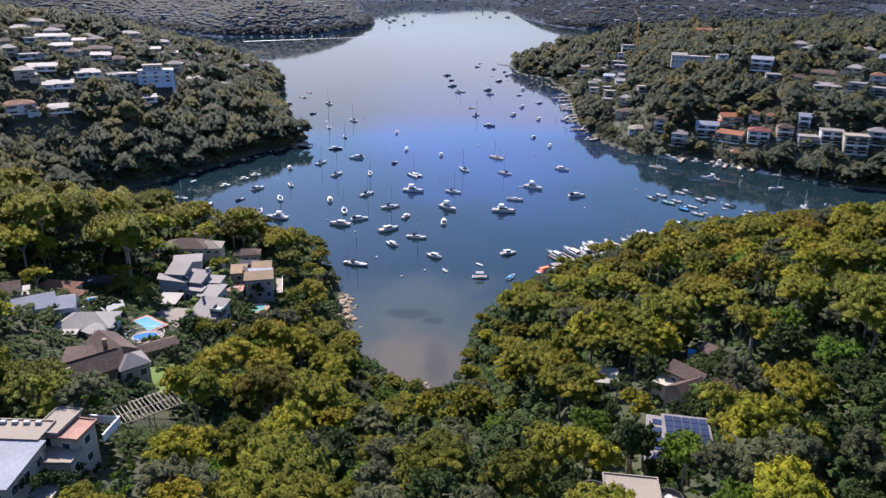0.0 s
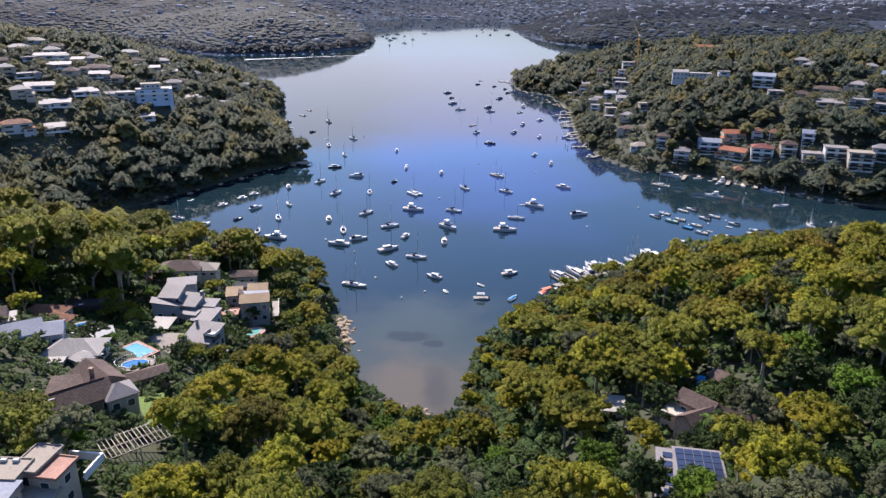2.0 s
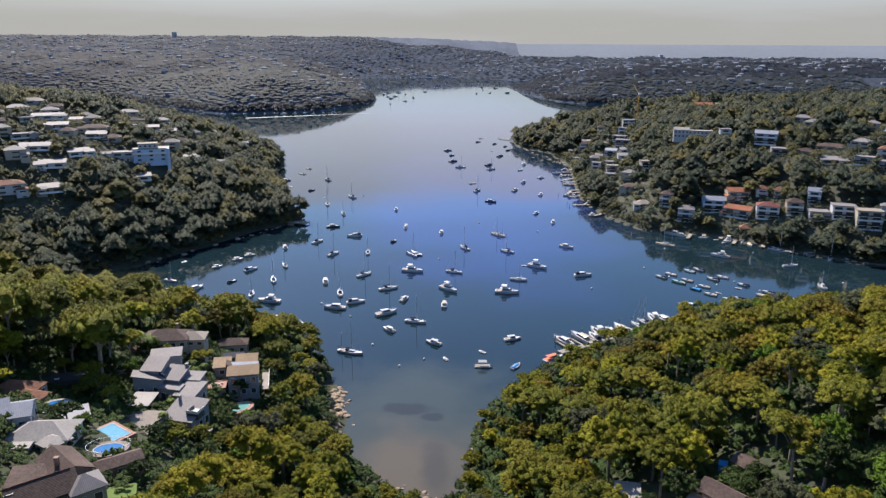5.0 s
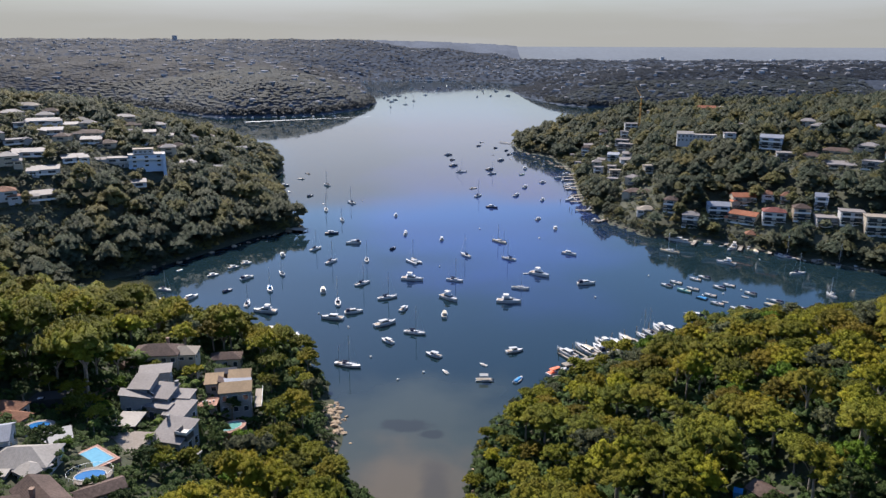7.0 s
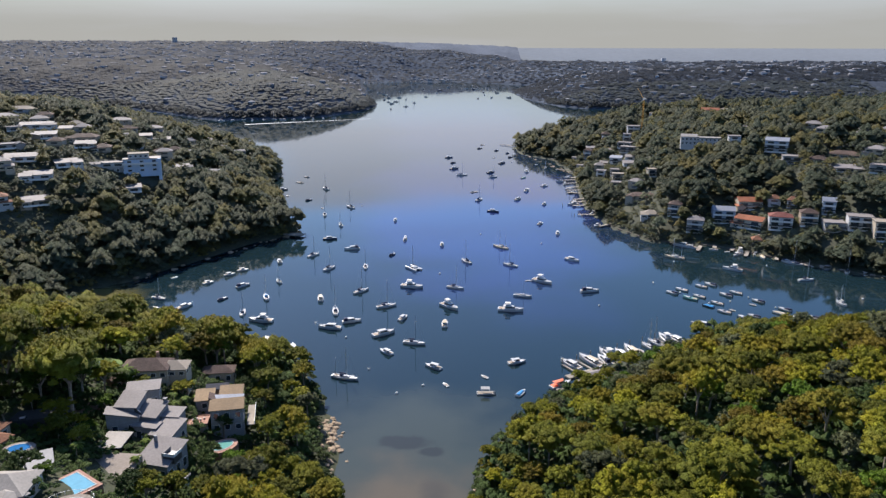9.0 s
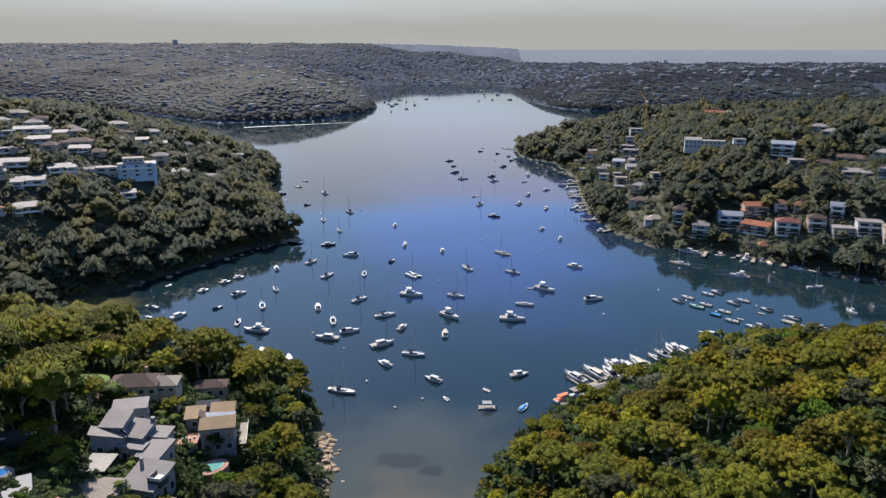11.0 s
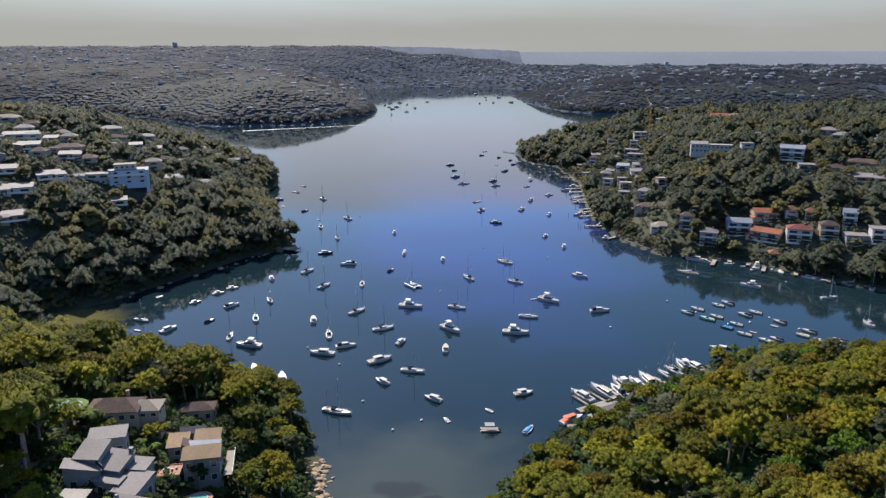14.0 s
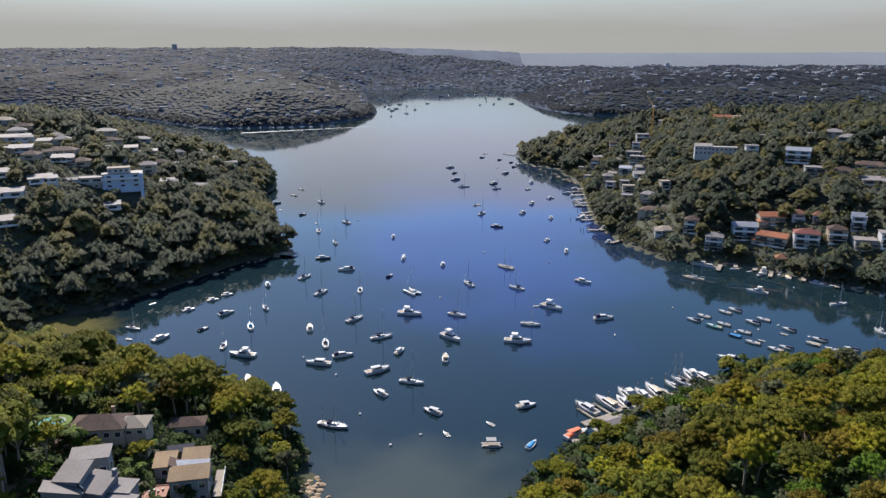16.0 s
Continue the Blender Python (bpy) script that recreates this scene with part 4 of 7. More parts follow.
# ---- houses of the farther slopes ----
WEST, EAST = "houses on the western hillside", "houses on the eastern peninsula"
STYLES = {   # wall, roof, roof form, storeys, balconies, label
    "blue_two": (WALL_BLUE, ROOF_BLUE, "gable", 3, True, "blue-grey gabled house with balconies to the water"),
    "red_three": (WALL_WHITE, ROOF_RED, "hip", 3, True, "white house with dark red hips and balconies"),
    "tan_three": (WALL_TAN, ROOF_BROWN, "hip", 3, True, "tan house with brown tiles and deep balconies"),
    "tan_low": (WALL_TAN, ROOF_GREY, "skillion", 1, True, "low tan house with a pale sloping roof"),
    "white_hip": (WALL_WHITE, ROOF_BEIGE, "hip", 1, False, "white house under a pale hipped roof"),
    "white_flat": (WALL_WHITE, ROOF_WHITE, "flat", 2, True, "white flat-roofed house with long balconies"),
    "white_low": (WALL_WHITE, ROOF_GREY, "flat", 1, False, "low white house with a flat roof"),
    "white_two": (WALL_WHITE, ROOF_BLUE, "skillion", 2, True, "white two-storey house with balconies to the water"),
    "white_three": (WALL_WHITE, ROOF_GREY, "flat", 3, True, "white three-storey house with stacked balconies"),
    "tile_hip": (WALL_WHITE, ROOF_TILE, "hip", 1, False, "white bungalow with a faded tile roof"),
    "tile_two": (WALL_WHITE, ROOF_TILE, "hip", 2, False, "white house with a terracotta hipped roof"),
    "orange_two": (WALL_CREAM, ROOF_ORANGE, "gable", 2, True, "cream house with a bright orange tile roof"),
    "grey_low": (WALL_WHITE, ROOF_GREY, "skillion", 1, True, "long low house with a grey metal roof"),
    "grey_hip": (WALL_CREAM, ROOF_GREY, "hip", 2, False, "pale house with a grey hipped roof"),
    "grey_two": (WALL_GREY, ROOF_GREY, "flat", 2, True, "grey two-storey house with glazed balconies"),
    "grey_three": (WALL_GREY, ROOF_GREY, "hip", 3, True, "grey three-storey house with stacked balconies"),
    "brown_hip": (WALL_CREAM, ROOF_BROWN, "hip", 1, False, "cream house with a dark brown tile roof"),
    "dark_flat": (WALL_GREY, ROOF_DARK, "flat", 1, True, "dark flat-roofed house among trees"),
    "cream_two": (WALL_CREAM, ROOF_BEIGE, "flat", 2, True, "sandy cream house with flat terraces"),
    "cream_four": (WALL_CREAM, ROOF_BEIGE, "flat", 4, True, "cream four-storey apartment house with balconies"),
    "boat_house": (WALL_CREAM, ROOF_TILE, "hip", 1, False, "little boat house with a tiled roof"),
}


def dwelling(style, x, y, turn, w, d, group):
    """A house of that style, front towards -y of its own axes, on piers and a dark undercroft down the slope."""
    wall, roof, form, storeys, balcony, label = STYLES[style]
    rng = random.Random(int(x * 7 + y))
    w, d, turn = w * rng.uniform(0.74, 0.88), d * 0.85, turn + rng.uniform(-9, 9)
    front = Matrix.Rotation(radians(turn), 3, "Z") @ Vector((0, -d / 2, 0))
    z = ground_at(x + front.x, y + front.y)
    CLEAR.append((x, y, max(w, d) * 0.43))
    VIEW.append((x + 2.0 * front.x, y + 2.0 * front.y, w * 0.52))
    if y > 520 or x < 0:
        VIEW.append((x + 3.8 * front.x, y + 3.8 * front.y, w * 0.5))
    h = tagged(at_pose(new("house"), pose(x, y, z + (-0.8 if x > 0 and y < 600 else 1.4), 0, 0, turn)), label, "house", group)
    tall = 2.9 * storeys
    block(h, 0, 0, 0, w, d, tall, wall, roof, form, 1.3 if form == "skillion" else 2.3, low=-0.3, storeys=storeys, sides=("-y",), balcony=balcony, gap=6.2, wide=4.6, frame_mat=rng.choice((TRIM_WHITE, FRAME_DARK, wall)))
    Shape().box(-w / 2 + 0.8, w / 2 - 0.8, -d / 2 + 1.6, d / 2 - 0.4, -7.0, -0.3).ob("undercroft", rng.choice((WALL_BRICK, WALL_GREY, TIMBER)), h, "dark undercroft")
    if storeys < 3 and w > 11:
        block(h, rng.choice((-1, 1)) * w * 0.40, -d * 0.40, rng.choice((0, 0, 90)), w * 0.42, d * 0.55, 2.7 * max(1, storeys - 1), wall, roof, rng.choice((form, "gable", "skillion")), 1.2, storeys=1, sides=("-y",), gap=5, wide=3.6)
    if form in ("hip", "gable") and rng.random() < 0.4:
        chimney(h, w * 0.2, 0.5, tall + 1.6)


dwelling("white_hip", -363, 673, 22, 26, 12, WEST)
dwelling("grey_low", -309, 598, 18, 26, 12, WEST)
dwelling("tan_low", -284, 563, 24, 18, 12, WEST)
dwelling("brown_hip", -262, 573, 16, 26, 12, WEST)
dwelling("grey_low", -274, 511, 18, 26, 12, WEST)
dwelling("grey_low", -255, 494, 25, 20, 12, WEST)
dwelling("tile_two", -263, 456, 40, 22, 12, WEST)
dwelling("tan_low", -244, 468, 35, 17, 12, WEST)
dwelling("grey_low", -249, 519, 32, 19, 12, WEST)
dwelling("white_low", -233, 543, 17, 26, 12, WEST)
dwelling("grey_hip", -293, 707, 23, 22, 12, WEST)
dwelling("white_hip", -292, 776, 15, 18, 12, WEST)
dwelling("grey_hip", -279, 743, 13, 23, 12, WEST)
dwelling("dark_flat", -190, 625, 7, 19, 12, WEST)
dwelling("white_hip", -242, 784, 10, 12, 9, WEST)
dwelling("grey_low", -207, 520, 32, 12, 9, WEST)
dwelling("grey_hip", -277, 492, 37, 16, 12, WEST)
dwelling("grey_hip", -302, 524, 37, 13, 10, WEST)
dwelling("dark_flat", -292, 529, 36, 19, 12, WEST)
dwelling("brown_hip", -226, 651, 12, 12, 9, WEST)
dwelling("white_low", -227, 785, 12, 10, 8, WEST)
dwelling("brown_hip", -321, 721, 27, 22, 12, WEST)
dwelling("brown_hip", -320, 554, 36, 14, 10, WEST)
dwelling("grey_hip", -342, 615, 38, 20, 12, WEST)
dwelling("grey_hip", -243, 738, 27, 11, 8, WEST)
dwelling("brown_hip", -245, 564, 14, 15, 12, WEST)
dwelling("white_hip", -242, 608, 24, 14, 11, WEST)
dwelling("white_hip", 148, 560, -11, 15, 11, EAST)
dwelling("tan_three", 162, 549, -16, 10, 8, EAST)
dwelling("grey_three", 172, 533, -26, 14, 10, EAST)
dwelling("blue_two", 192, 538, -20, 18, 12, EAST)
dwelling("orange_two", 206, 525, -31, 22, 12, EAST)
dwelling("orange_two", 211, 544, -11, 18, 12, EAST)
dwelling("red_three", 221, 514, -15, 18, 12, EAST)
dwelling("tan_three", 236, 508, -24, 13, 10, EAST)
dwelling("blue_two", 252, 515, -31, 10, 8, EAST)
dwelling("grey_two", 247, 497, -17, 16, 12, EAST)
dwelling("white_three", 260, 491, -26, 18, 12, EAST)
dwelling("cream_four", 269, 477, -20, 18, 12, EAST)
dwelling("grey_three", 285, 481, -22, 14, 10, EAST)
dwelling("white_three", 238, 652, -20, 12, 9, EAST)
dwelling("blue_two", 259, 618, -25, 19, 12, EAST)
dwelling("grey_two", 260, 593, -21, 15, 12, EAST)
dwelling("grey_hip", 323, 695, -27, 17, 12, EAST)
dwelling("grey_hip", 314, 655, -34, 17, 12, EAST)
dwelling("brown_hip", 299, 592, -32, 24, 12, EAST)
dwelling("tan_low", 284, 560, -19, 20, 12, EAST)
dwelling("grey_two", 301, 547, -40, 15, 11, EAST)
dwelling("grey_hip", 315, 579, -39, 18, 12, EAST)
dwelling("tile_two", 320, 556, -27, 13, 10, EAST)
dwelling("grey_two", 313, 537, -35, 15, 11, EAST)
dwelling("brown_hip", 275, 582, -24, 15, 11, EAST)
dwelling("grey_two", 345, 648, -29, 17, 12, EAST)
dwelling("grey_hip", 355, 639, -33, 14, 11, EAST)
dwelling("blue_two", 345, 597, -18, 8, 8, EAST)
dwelling("brown_hip", 272, 742, -27, 13, 9, EAST)
dwelling("white_low", 278, 725, -23, 11, 8, EAST)
dwelling("grey_hip", 297, 685, -31, 18, 12, EAST)
dwelling("white_three", 202, 844, -10, 17, 12, EAST)
dwelling("grey_two", 180, 771, -19, 17, 12, EAST)
dwelling("white_two", 162, 741, -16, 14, 10, EAST)
dwelling("grey_low", 166, 706, -7, 13, 10, EAST)
dwelling("tan_low", 161, 672, -18, 11, 8, EAST)
dwelling("grey_hip", 147, 743, -10, 12, 9, EAST)
dwelling("cream_two", 147, 665, -3, 11, 8, EAST)
dwelling("grey_hip", 151, 618, -23, 13, 10, EAST)
dwelling("brown_hip", 152, 596, -25, 26, 12, EAST)
dwelling("white_hip", 246, 909, -22, 19, 12, EAST)
dwelling("orange_two", 291, 867, -12, 22, 12, EAST)
dwelling("white_hip", 315, 882, -17, 22, 12, EAST)
dwelling("grey_two", 183, 797, -19, 15, 11, EAST)
dwelling("white_low", 141, 838, -14, 10, 8, EAST)
dwelling("white_low", 140, 800, -18, 11, 9, EAST)
dwelling("tile_two", 226, 538, -24, 9, 8, EAST)
dwelling("tile_two", 235, 530, -35, 8, 8, EAST)
dwelling("boat_house", 204, 507, -17, 8, 8, EAST)
dwelling("cream_two", 165, 628, -5, 8, 8, EAST)
for n, (x, y) in enumerate(((150, 690), (140, 700), (155, 760), (168, 800), (150, 820), (172, 728), (140, 640), (190, 820), (158, 850), (136, 770), (176, 860), (210, 868))):
    dwelling(("grey_two", "white_three", "tan_low", "white_hip", "tan_three", "grey_low")[n % 6], x, y, -14 - n % 5, 9 + n % 3, 8, EAST)
for n, (x, y) in enumerate(((-215, 600), (-226, 622), (-200, 592), (-265, 640), (-300, 640), (-280, 610), (-330, 650), (-250, 690), (-310, 570), (-345, 590))):
    dwelling(("grey_hip", "brown_hip", "tan_low", "dark_flat", "white_hip")[n % 5], x, y, 20 + 3 * (n % 5), 13 + n % 4, 9, WEST)
dwelling("grey_hip", -321, 625, 30, 16, 10, WEST)
dwelling("brown_hip", -272, 553, 15, 14, 10, WEST)
dwelling("tan_low", -256, 561, 23, 16, 10, WEST)
dwelling("white_low", -355, 819, 15, 13, 10, WEST)
dwelling("tan_low", -259, 676, 25, 13, 10, WEST)
dwelling("grey_low", -294, 611, 16, 13, 10, WEST)
dwelling("brown_hip", -279, 684, 32, 16, 10, WEST)
dwelling("tile_hip", -297, 847, 24, 16, 10, WEST)
dwelling("dark_flat", -232, 707, 18, 17, 10, WEST)
dwelling("dark_flat", -212, 782, 17, 15, 10, WEST)
# the great white house on its rock, west
h = tagged(at_pose(new("house"), pose(-213, 552, 43.5, 0, 0, 20)), "large white clifftop house with terraces and curved arches", "house", WEST)
CLEAR += [(-213, 552, 14), (-206, 540, 6)]
VIEW += [(-203, 533, 7), (-222, 538, 7)]
block(h, 0, 0, 0, 24, 12, 9.0, WALL_SKY, ROOF_WHITE, "flat", storeys=3, sides=("-y", "+x"), low=-3, balcony=False, gap=8, wide=2.6)
block(h, -2, 1, 0, 13, 9, 3.0, WALL_WHITE, ROOF_BEIGE, "flat", low=0, base=9.4, storeys=1, sides=("-y",))
block(h, -19, -1, 0, 16, 9, 4.0, WALL_WHITE, ROOF_WHITE, "flat", storeys=1, sides=("-y",), gap=3.0)
Shape().box(10.5, 12.6, -9, -5.9, -9, 9.4).ob("buttress", WALL_SKY, h, "tall white side wall")
Shape().box(-12.5, 12.5, -8.2, -5.95, 5.6, 6.0).ob("terrace", TRIM_WHITE, h)
Shape().box(-12.5, 12.5, -8.2, -8.05, 6.0, 7.0).ob("balustrade", TRIM_WHITE, h)
# the long white house on the eastern slope
h = tagged(at_pose(new("house"), pose(218, 680, 46, 0, 0, -14)), "long white house with red gable end on the hillside", "house", EAST)
CLEAR += [(212, 682, 11), (226, 678, 11), (205, 670, 5)]
VIEW += [(205, 664, 10), (222, 660, 11), (204, 652, 9), (218, 647, 9)]
block(h, -8, 0, 0, 13, 9, 7.0, WALL_WHITE, ROOF_WHITE, "gable", 2.0, storeys=2, sides=("-y",))
block(h, 8, 0, 0, 20, 8, 6.4, WALL_WHITE, ROOF_WHITE, "flat", storeys=2, sides=("-y",))

# ---- jetties, marina, rocks, crane ----
def jetty(label, ax, ay, bx, by, wide=2.0, group="private jetties", high=1.1, piles=True):
    """A plank jetty from its root to its end, on piles."""
    dx, dy = bx - ax, by - ay
    long = math.hypot(dx, dy)
    j = tagged(at_pose(new("jetty"), pose(ax, ay, 0, 0, 0, math.degrees(math.atan2(dy, dx)))), label, "jetty", group)
    Shape().box(0, long, -wide / 2, wide / 2, high - 0.22, high - 0.06).ob("beam", TIMBER, j)
    n = max(2, int(long / 1.4))
    for k in range(n):
        Shape().box(long * k / n + 0.03, long * (k + 1) / n - 0.03, -wide / 2 - 0.1, wide / 2 + 0.1, high - 0.06, high).ob("plank", TIMBER, j)
    if piles:
        for k in range(max(2, int(long / 4) + 1)):
            x = long * k / max(1, int(long / 4))
            for side in (-1, 1):
                Shape().tube((x, side * wide / 2, -3), (x, side * wide / 2, high + 0.5), 0.16, None, 7).ob("support_post", TIMBER, j)
    return j


GREY_JETTY = "weathered grey timber jetty on piles"
jetty("broad stone and timber jetty at the wooded point", -116, 541, -99, 536, 7.0, high=1.4)
for ax, ay, bx, by in ((142, 800, 126, 806), (141, 778, 124, 767), (128, 724, 112, 715), (123, 690, 109, 694), (124, 669, 109, 662),
                       (121, 604, 104, 605), (128, 586, 121, 598), (124, 575, 113, 566), (137, 574, 127, 578), (139, 880, 121, 895),
                       (157, 880, 131, 873), (88, 1005, 72, 1020), (182, 521, 177, 507), (194, 515, 186, 501), (203, 513, 199, 497),
                       (212, 512, 207, 499), (228, 485, 219, 477), (236, 474, 231, 466), (243, 466, 236, 459), (260, 455, 254, 446),
                       (158, 531, 152, 519), (170, 513, 164, 501), (196, 500, 190, 488), (212, 492, 206, 480), (225, 480, 219, 468), (232, 475, 226, 463), (243, 468, 237, 456), (254, 460, 248, 448), (133, 760, 116, 756), (130, 742, 115, 739), (126, 706, 110, 703), (121, 655, 106, 652), (119, 640, 105, 637), (134, 815, 118, 820)):
    jetty(GREY_JETTY, ax, ay, bx, by, 2.4)
for x, y in ((99.6, 608), (100.6, 602), (103, 568), (109, 678), (109, 729), (97, 640)):
    o = Shape().tube((0, 0, -3), (0, 0, 2.6), 0.2, 0.18, 7).ob("mooring_pile", TIMBER)
    tagged(at_pose(o, pose(x, y, 0)), "dark timber mooring pile standing in water", "pile", "mooring piles")


WALL_STONE = material("dark_sandstone", (0.16, 0.13, 0.10), 0.9, vary=0.4, bump=0.7)


def sea_wall(label, points, high=1.0, wide=0.8, mat=None):
    s = Shape()
    for (ax, ay), (bx, by) in zip(points, points[1:]):
        k = wide / 2 / math.hypot(bx - ax, by - ay)
        ox, oy = -(by - ay) * k, (bx - ax) * k
        s.prism([(ax - ox, ay - oy), (bx - ox, by - oy), (bx + ox, by + oy), (ax + ox, ay + oy)], -2.0, high)
    tagged(s.ob("sea_wall", mat or WALL_STONE), label, "sea wall", kind="structure")


sea_wall("dark sandstone sea wall below the waterfront houses", [(124, 562), (141, 527), (179, 514), (204, 490), (226, 469), (248, 449), (300, 431)])
sea_wall("low sandstone wall along the jetties", [(132, 788), (121, 683), (116, 621), (124, 562)])

# terraces, lawns and pools on the eastern waterfront
for label, mat, x, y, w, d, turn in (("bright turquoise waterfront pool", POOL_BLUE, 146, 541, 9, 5, -25), ("green lawn above the sea wall", LAWN, 153, 537, 9, 6, -20),
                                     ("pale green tidal pool deck", POOL_GREEN, 136, 559, 10, 5, -50), ("green lawn above the sea wall", LAWN, 172, 522, 8, 4, -25),
                                     ("small lawn beside the boat house", LAWN, 197, 516, 7, 4, -30), ("weathered timber deck above the sea wall", TIMBER, 216, 504, 14, 5, -30),
                                     ("weathered timber deck above the sea wall", TIMBER, 134, 586, 9, 6, -60), ("pale stone waterfront terrace", PAVING, 237, 482, 12, 5, -35)):
    o = Shape().prism([(-w / 2, -d / 2), (w / 2, -d / 2), (w / 2, d / 2), (-w / 2, d / 2)], -5, 0).ob("waterfront_terrace", mat)
    tagged(at_pose(o, pose(x, y, max(1.7, ground_at(x, y) * 0.5 + 0.8), 0, 0, turn)), label, "terrace", "waterfront terraces")
    CLEAR.append((x, y, 4))

# the marina below the eastern wood
m = tagged(new("marina_pontoon"), "grey marina pontoon with finger berths and piles", "pontoon")
for (ax, ay), (bx, by), w in (((50, 312), (68, 322), 3.2), ((68, 322), (106, 346), 3.0)):
    k = w / 2 / math.hypot(bx - ax, by - ay)
    ox, oy = -(by - ay) * k, (bx - ax) * k
    Shape().prism([(ax - ox, ay - oy), (bx - ox, by - oy), (bx + ox, by + oy), (ax + ox, ay + oy)], -0.3, 0.7).ob("walkway", TIMBER, m)
for k in range(8):
    x, y = 55 + 6.6 * k, 315.5 + 4.1 * k
    Shape().prism([(x - 0.5, y), (x + 0.5, y + 0.3), (x - 4.5, y + 9), (x - 5.5, y + 8.7)], -0.25, 0.62).ob("finger", TIMBER, m)
    Shape().tube((x - 5, y + 9, -3), (x - 5, y + 9, 3.2), 0.2, None, 8).ob("support_post", TIMBER, m)
h = tagged(at_pose(new("boat_shed"), pose(60, 309, 0.6, 0, 0, 30)), "boat shed with a low grey metal roof on piles", "boat shed")
block(h, 0, 0, 0, 6.5, 4.5, 2.6, TIMBER, ROOF_GREY, "gable", 1.0, low=-3)
Shape().box(-7.5, -4.7, -2, 2.5, 0.5, 0.7).ob("landing", TIMBER, h)
CLEAR.append((60, 309, 7))
jetty("timber landing with a blue covered tender", 53, 300, 44, 299, 3.0)
o = Shape()
house_shape_tarp = [[(-2, -1, 0), (2, -1, 0), (2, 1, 0), (-2, 1, 0)], [(-1.6, -0.3, 0.9), (1.6, -0.3, 0.9), (1.6, 0.3, 0.9), (-1.6, 0.3, 0.9)]]
tagged(at_pose(o.loft(house_shape_tarp).ob("tarpaulin", CANVAS_BLUE), pose(50, 300.5, 1.1, 0, 0, 20)), "blue tarpaulin heaped on the landing", "tarpaulin")

# boulders at the water's edge, each its own stone
rng = random.Random(21)
STONES = []
for k in range(6):
    bm = bmesh.new()
    bmesh.ops.create_icosphere(bm, subdivisions=2, radius=1.0)
    for v in bm.verts:
        v.co *= 1 + 0.35 * (noise.noise(v.co * 1.3 + Vector((k * 7, 0, 0))))
        v.co.z *= 0.55
    me = bpy.data.meshes.new("boulder")
    bm.to_mesh(me)
    bm.free()
    me.materials.append(ROCK)
    STONES.append(me)


def boulders(count, ax, ay, bx, by, spread, low, high):
    for n in range(count):
        k = rng.random()
        x, y = ax + (bx - ax) * k + rng.gauss(0, spread), ay + (by - ay) * k + rng.gauss(0, spread)
        o = tagged(new("boulder", rng.choice(STONES)), "rough tan sandstone boulder at the water's edge", "boulder", "shoreline boulders")
        s = rng.uniform(low, high)
        o.matrix_basis = pose(x, y, max(ground_at(x, y), -0.2) + 0.05, rng.uniform(-20, 20), rng.uniform(-20, 20), rng.uniform(0, 360)) @ Matrix.Diagonal((s, s * rng.uniform(0.7, 1.2), s, 1))


boulders(46, -41, 276, -35, 252, 1.9, 0.5, 1.6)
boulders(24, -36, 250, -33, 230, 1.0, 0.4, 1.1)
boulders(10, 11, 243, 10, 222, 0.9, 0.4, 1.1)
boulders(26, -176, 439, -104, 549, 1.3, 0.7, 2.0)
boulders(20, -104, 549, -142, 651, 1.3, 0.7, 2.0)
boulders(24, 94, 936, 132, 788, 1.5, 0.8, 2.2)
boulders(16, 5, 207, -20, 212, 1.5, 0.3, 0.9)

# tower crane on the eastern ridge
c = tagged(at_pose(new("tower_crane"), pose(216, 862, ground_at(216, 862), 0, 0, 15)), "slim yellow tower crane above the trees", "crane")
s = Shape()
for x in (-0.6, 0.6):
    for y in (-0.6, 0.6):
        s.tube((x, y, 0), (x, y, 34), 0.12, None, 4)
for k in range(17):
    for a, b in (((-0.6, -0.6), (0.6, -0.6)), ((0.6, -0.6), (0.6, 0.6)), ((0.6, 0.6), (-0.6, 0.6)), ((-0.6, 0.6), (-0.6, -0.6))):
        s.tube((*a, 2 * k), (*b, 2 * k + 2), 0.07, None, 4)
s.ob("mast", YELLOW_STEEL, c)
Shape().tube((0, 0, 33.5), (0, 15, 44), 0.3, 0.15, 5).ob("jib", YELLOW_STEEL, c)
Shape().box(-0.8, 0.8, -4.5, -1.0, 33.0, 34.4).ob("counterweight", CONCRETE, c)
Shape().box(-0.7, 0.7, -1.0, 0.7, 32.6, 34.6).ob("cab", TRIM_WHITE, c)


def buoy(x, y):
    o = tagged(at_pose(new("mooring_buoy"), pose(x, y, 0)), "small pale mooring buoy on the water", "buoy", "mooring buoys")
    Shape().loft([[(r * math.cos(a / 8 * 6.2832), r * math.sin(a / 8 * 6.2832), z) for a in range(8)] for r, z in ((0.25, -0.2), (0.55, 0.1), (0.5, 0.45), (0.2, 0.65))]).ob("float", BUOY_PAINT, o)
    Shape().tube((0, 0, 0.6), (0, 0, 1.1), 0.05, None, 5).ob("ring_post", ALLOY, o)


for x, y in ((118, 436), (80, 398), (-62, 372), (-45, 354), (-31, 320), (-8, 305), (-60, 300), (-3, 452), (142, 478), (196, 470), (222, 410), (138, 402), (150, 405), (162, 411), (128, 419), (170, 396), (-18, 298), (65, 520), (25, 545), (-70, 640)):
    buoy(x, y)
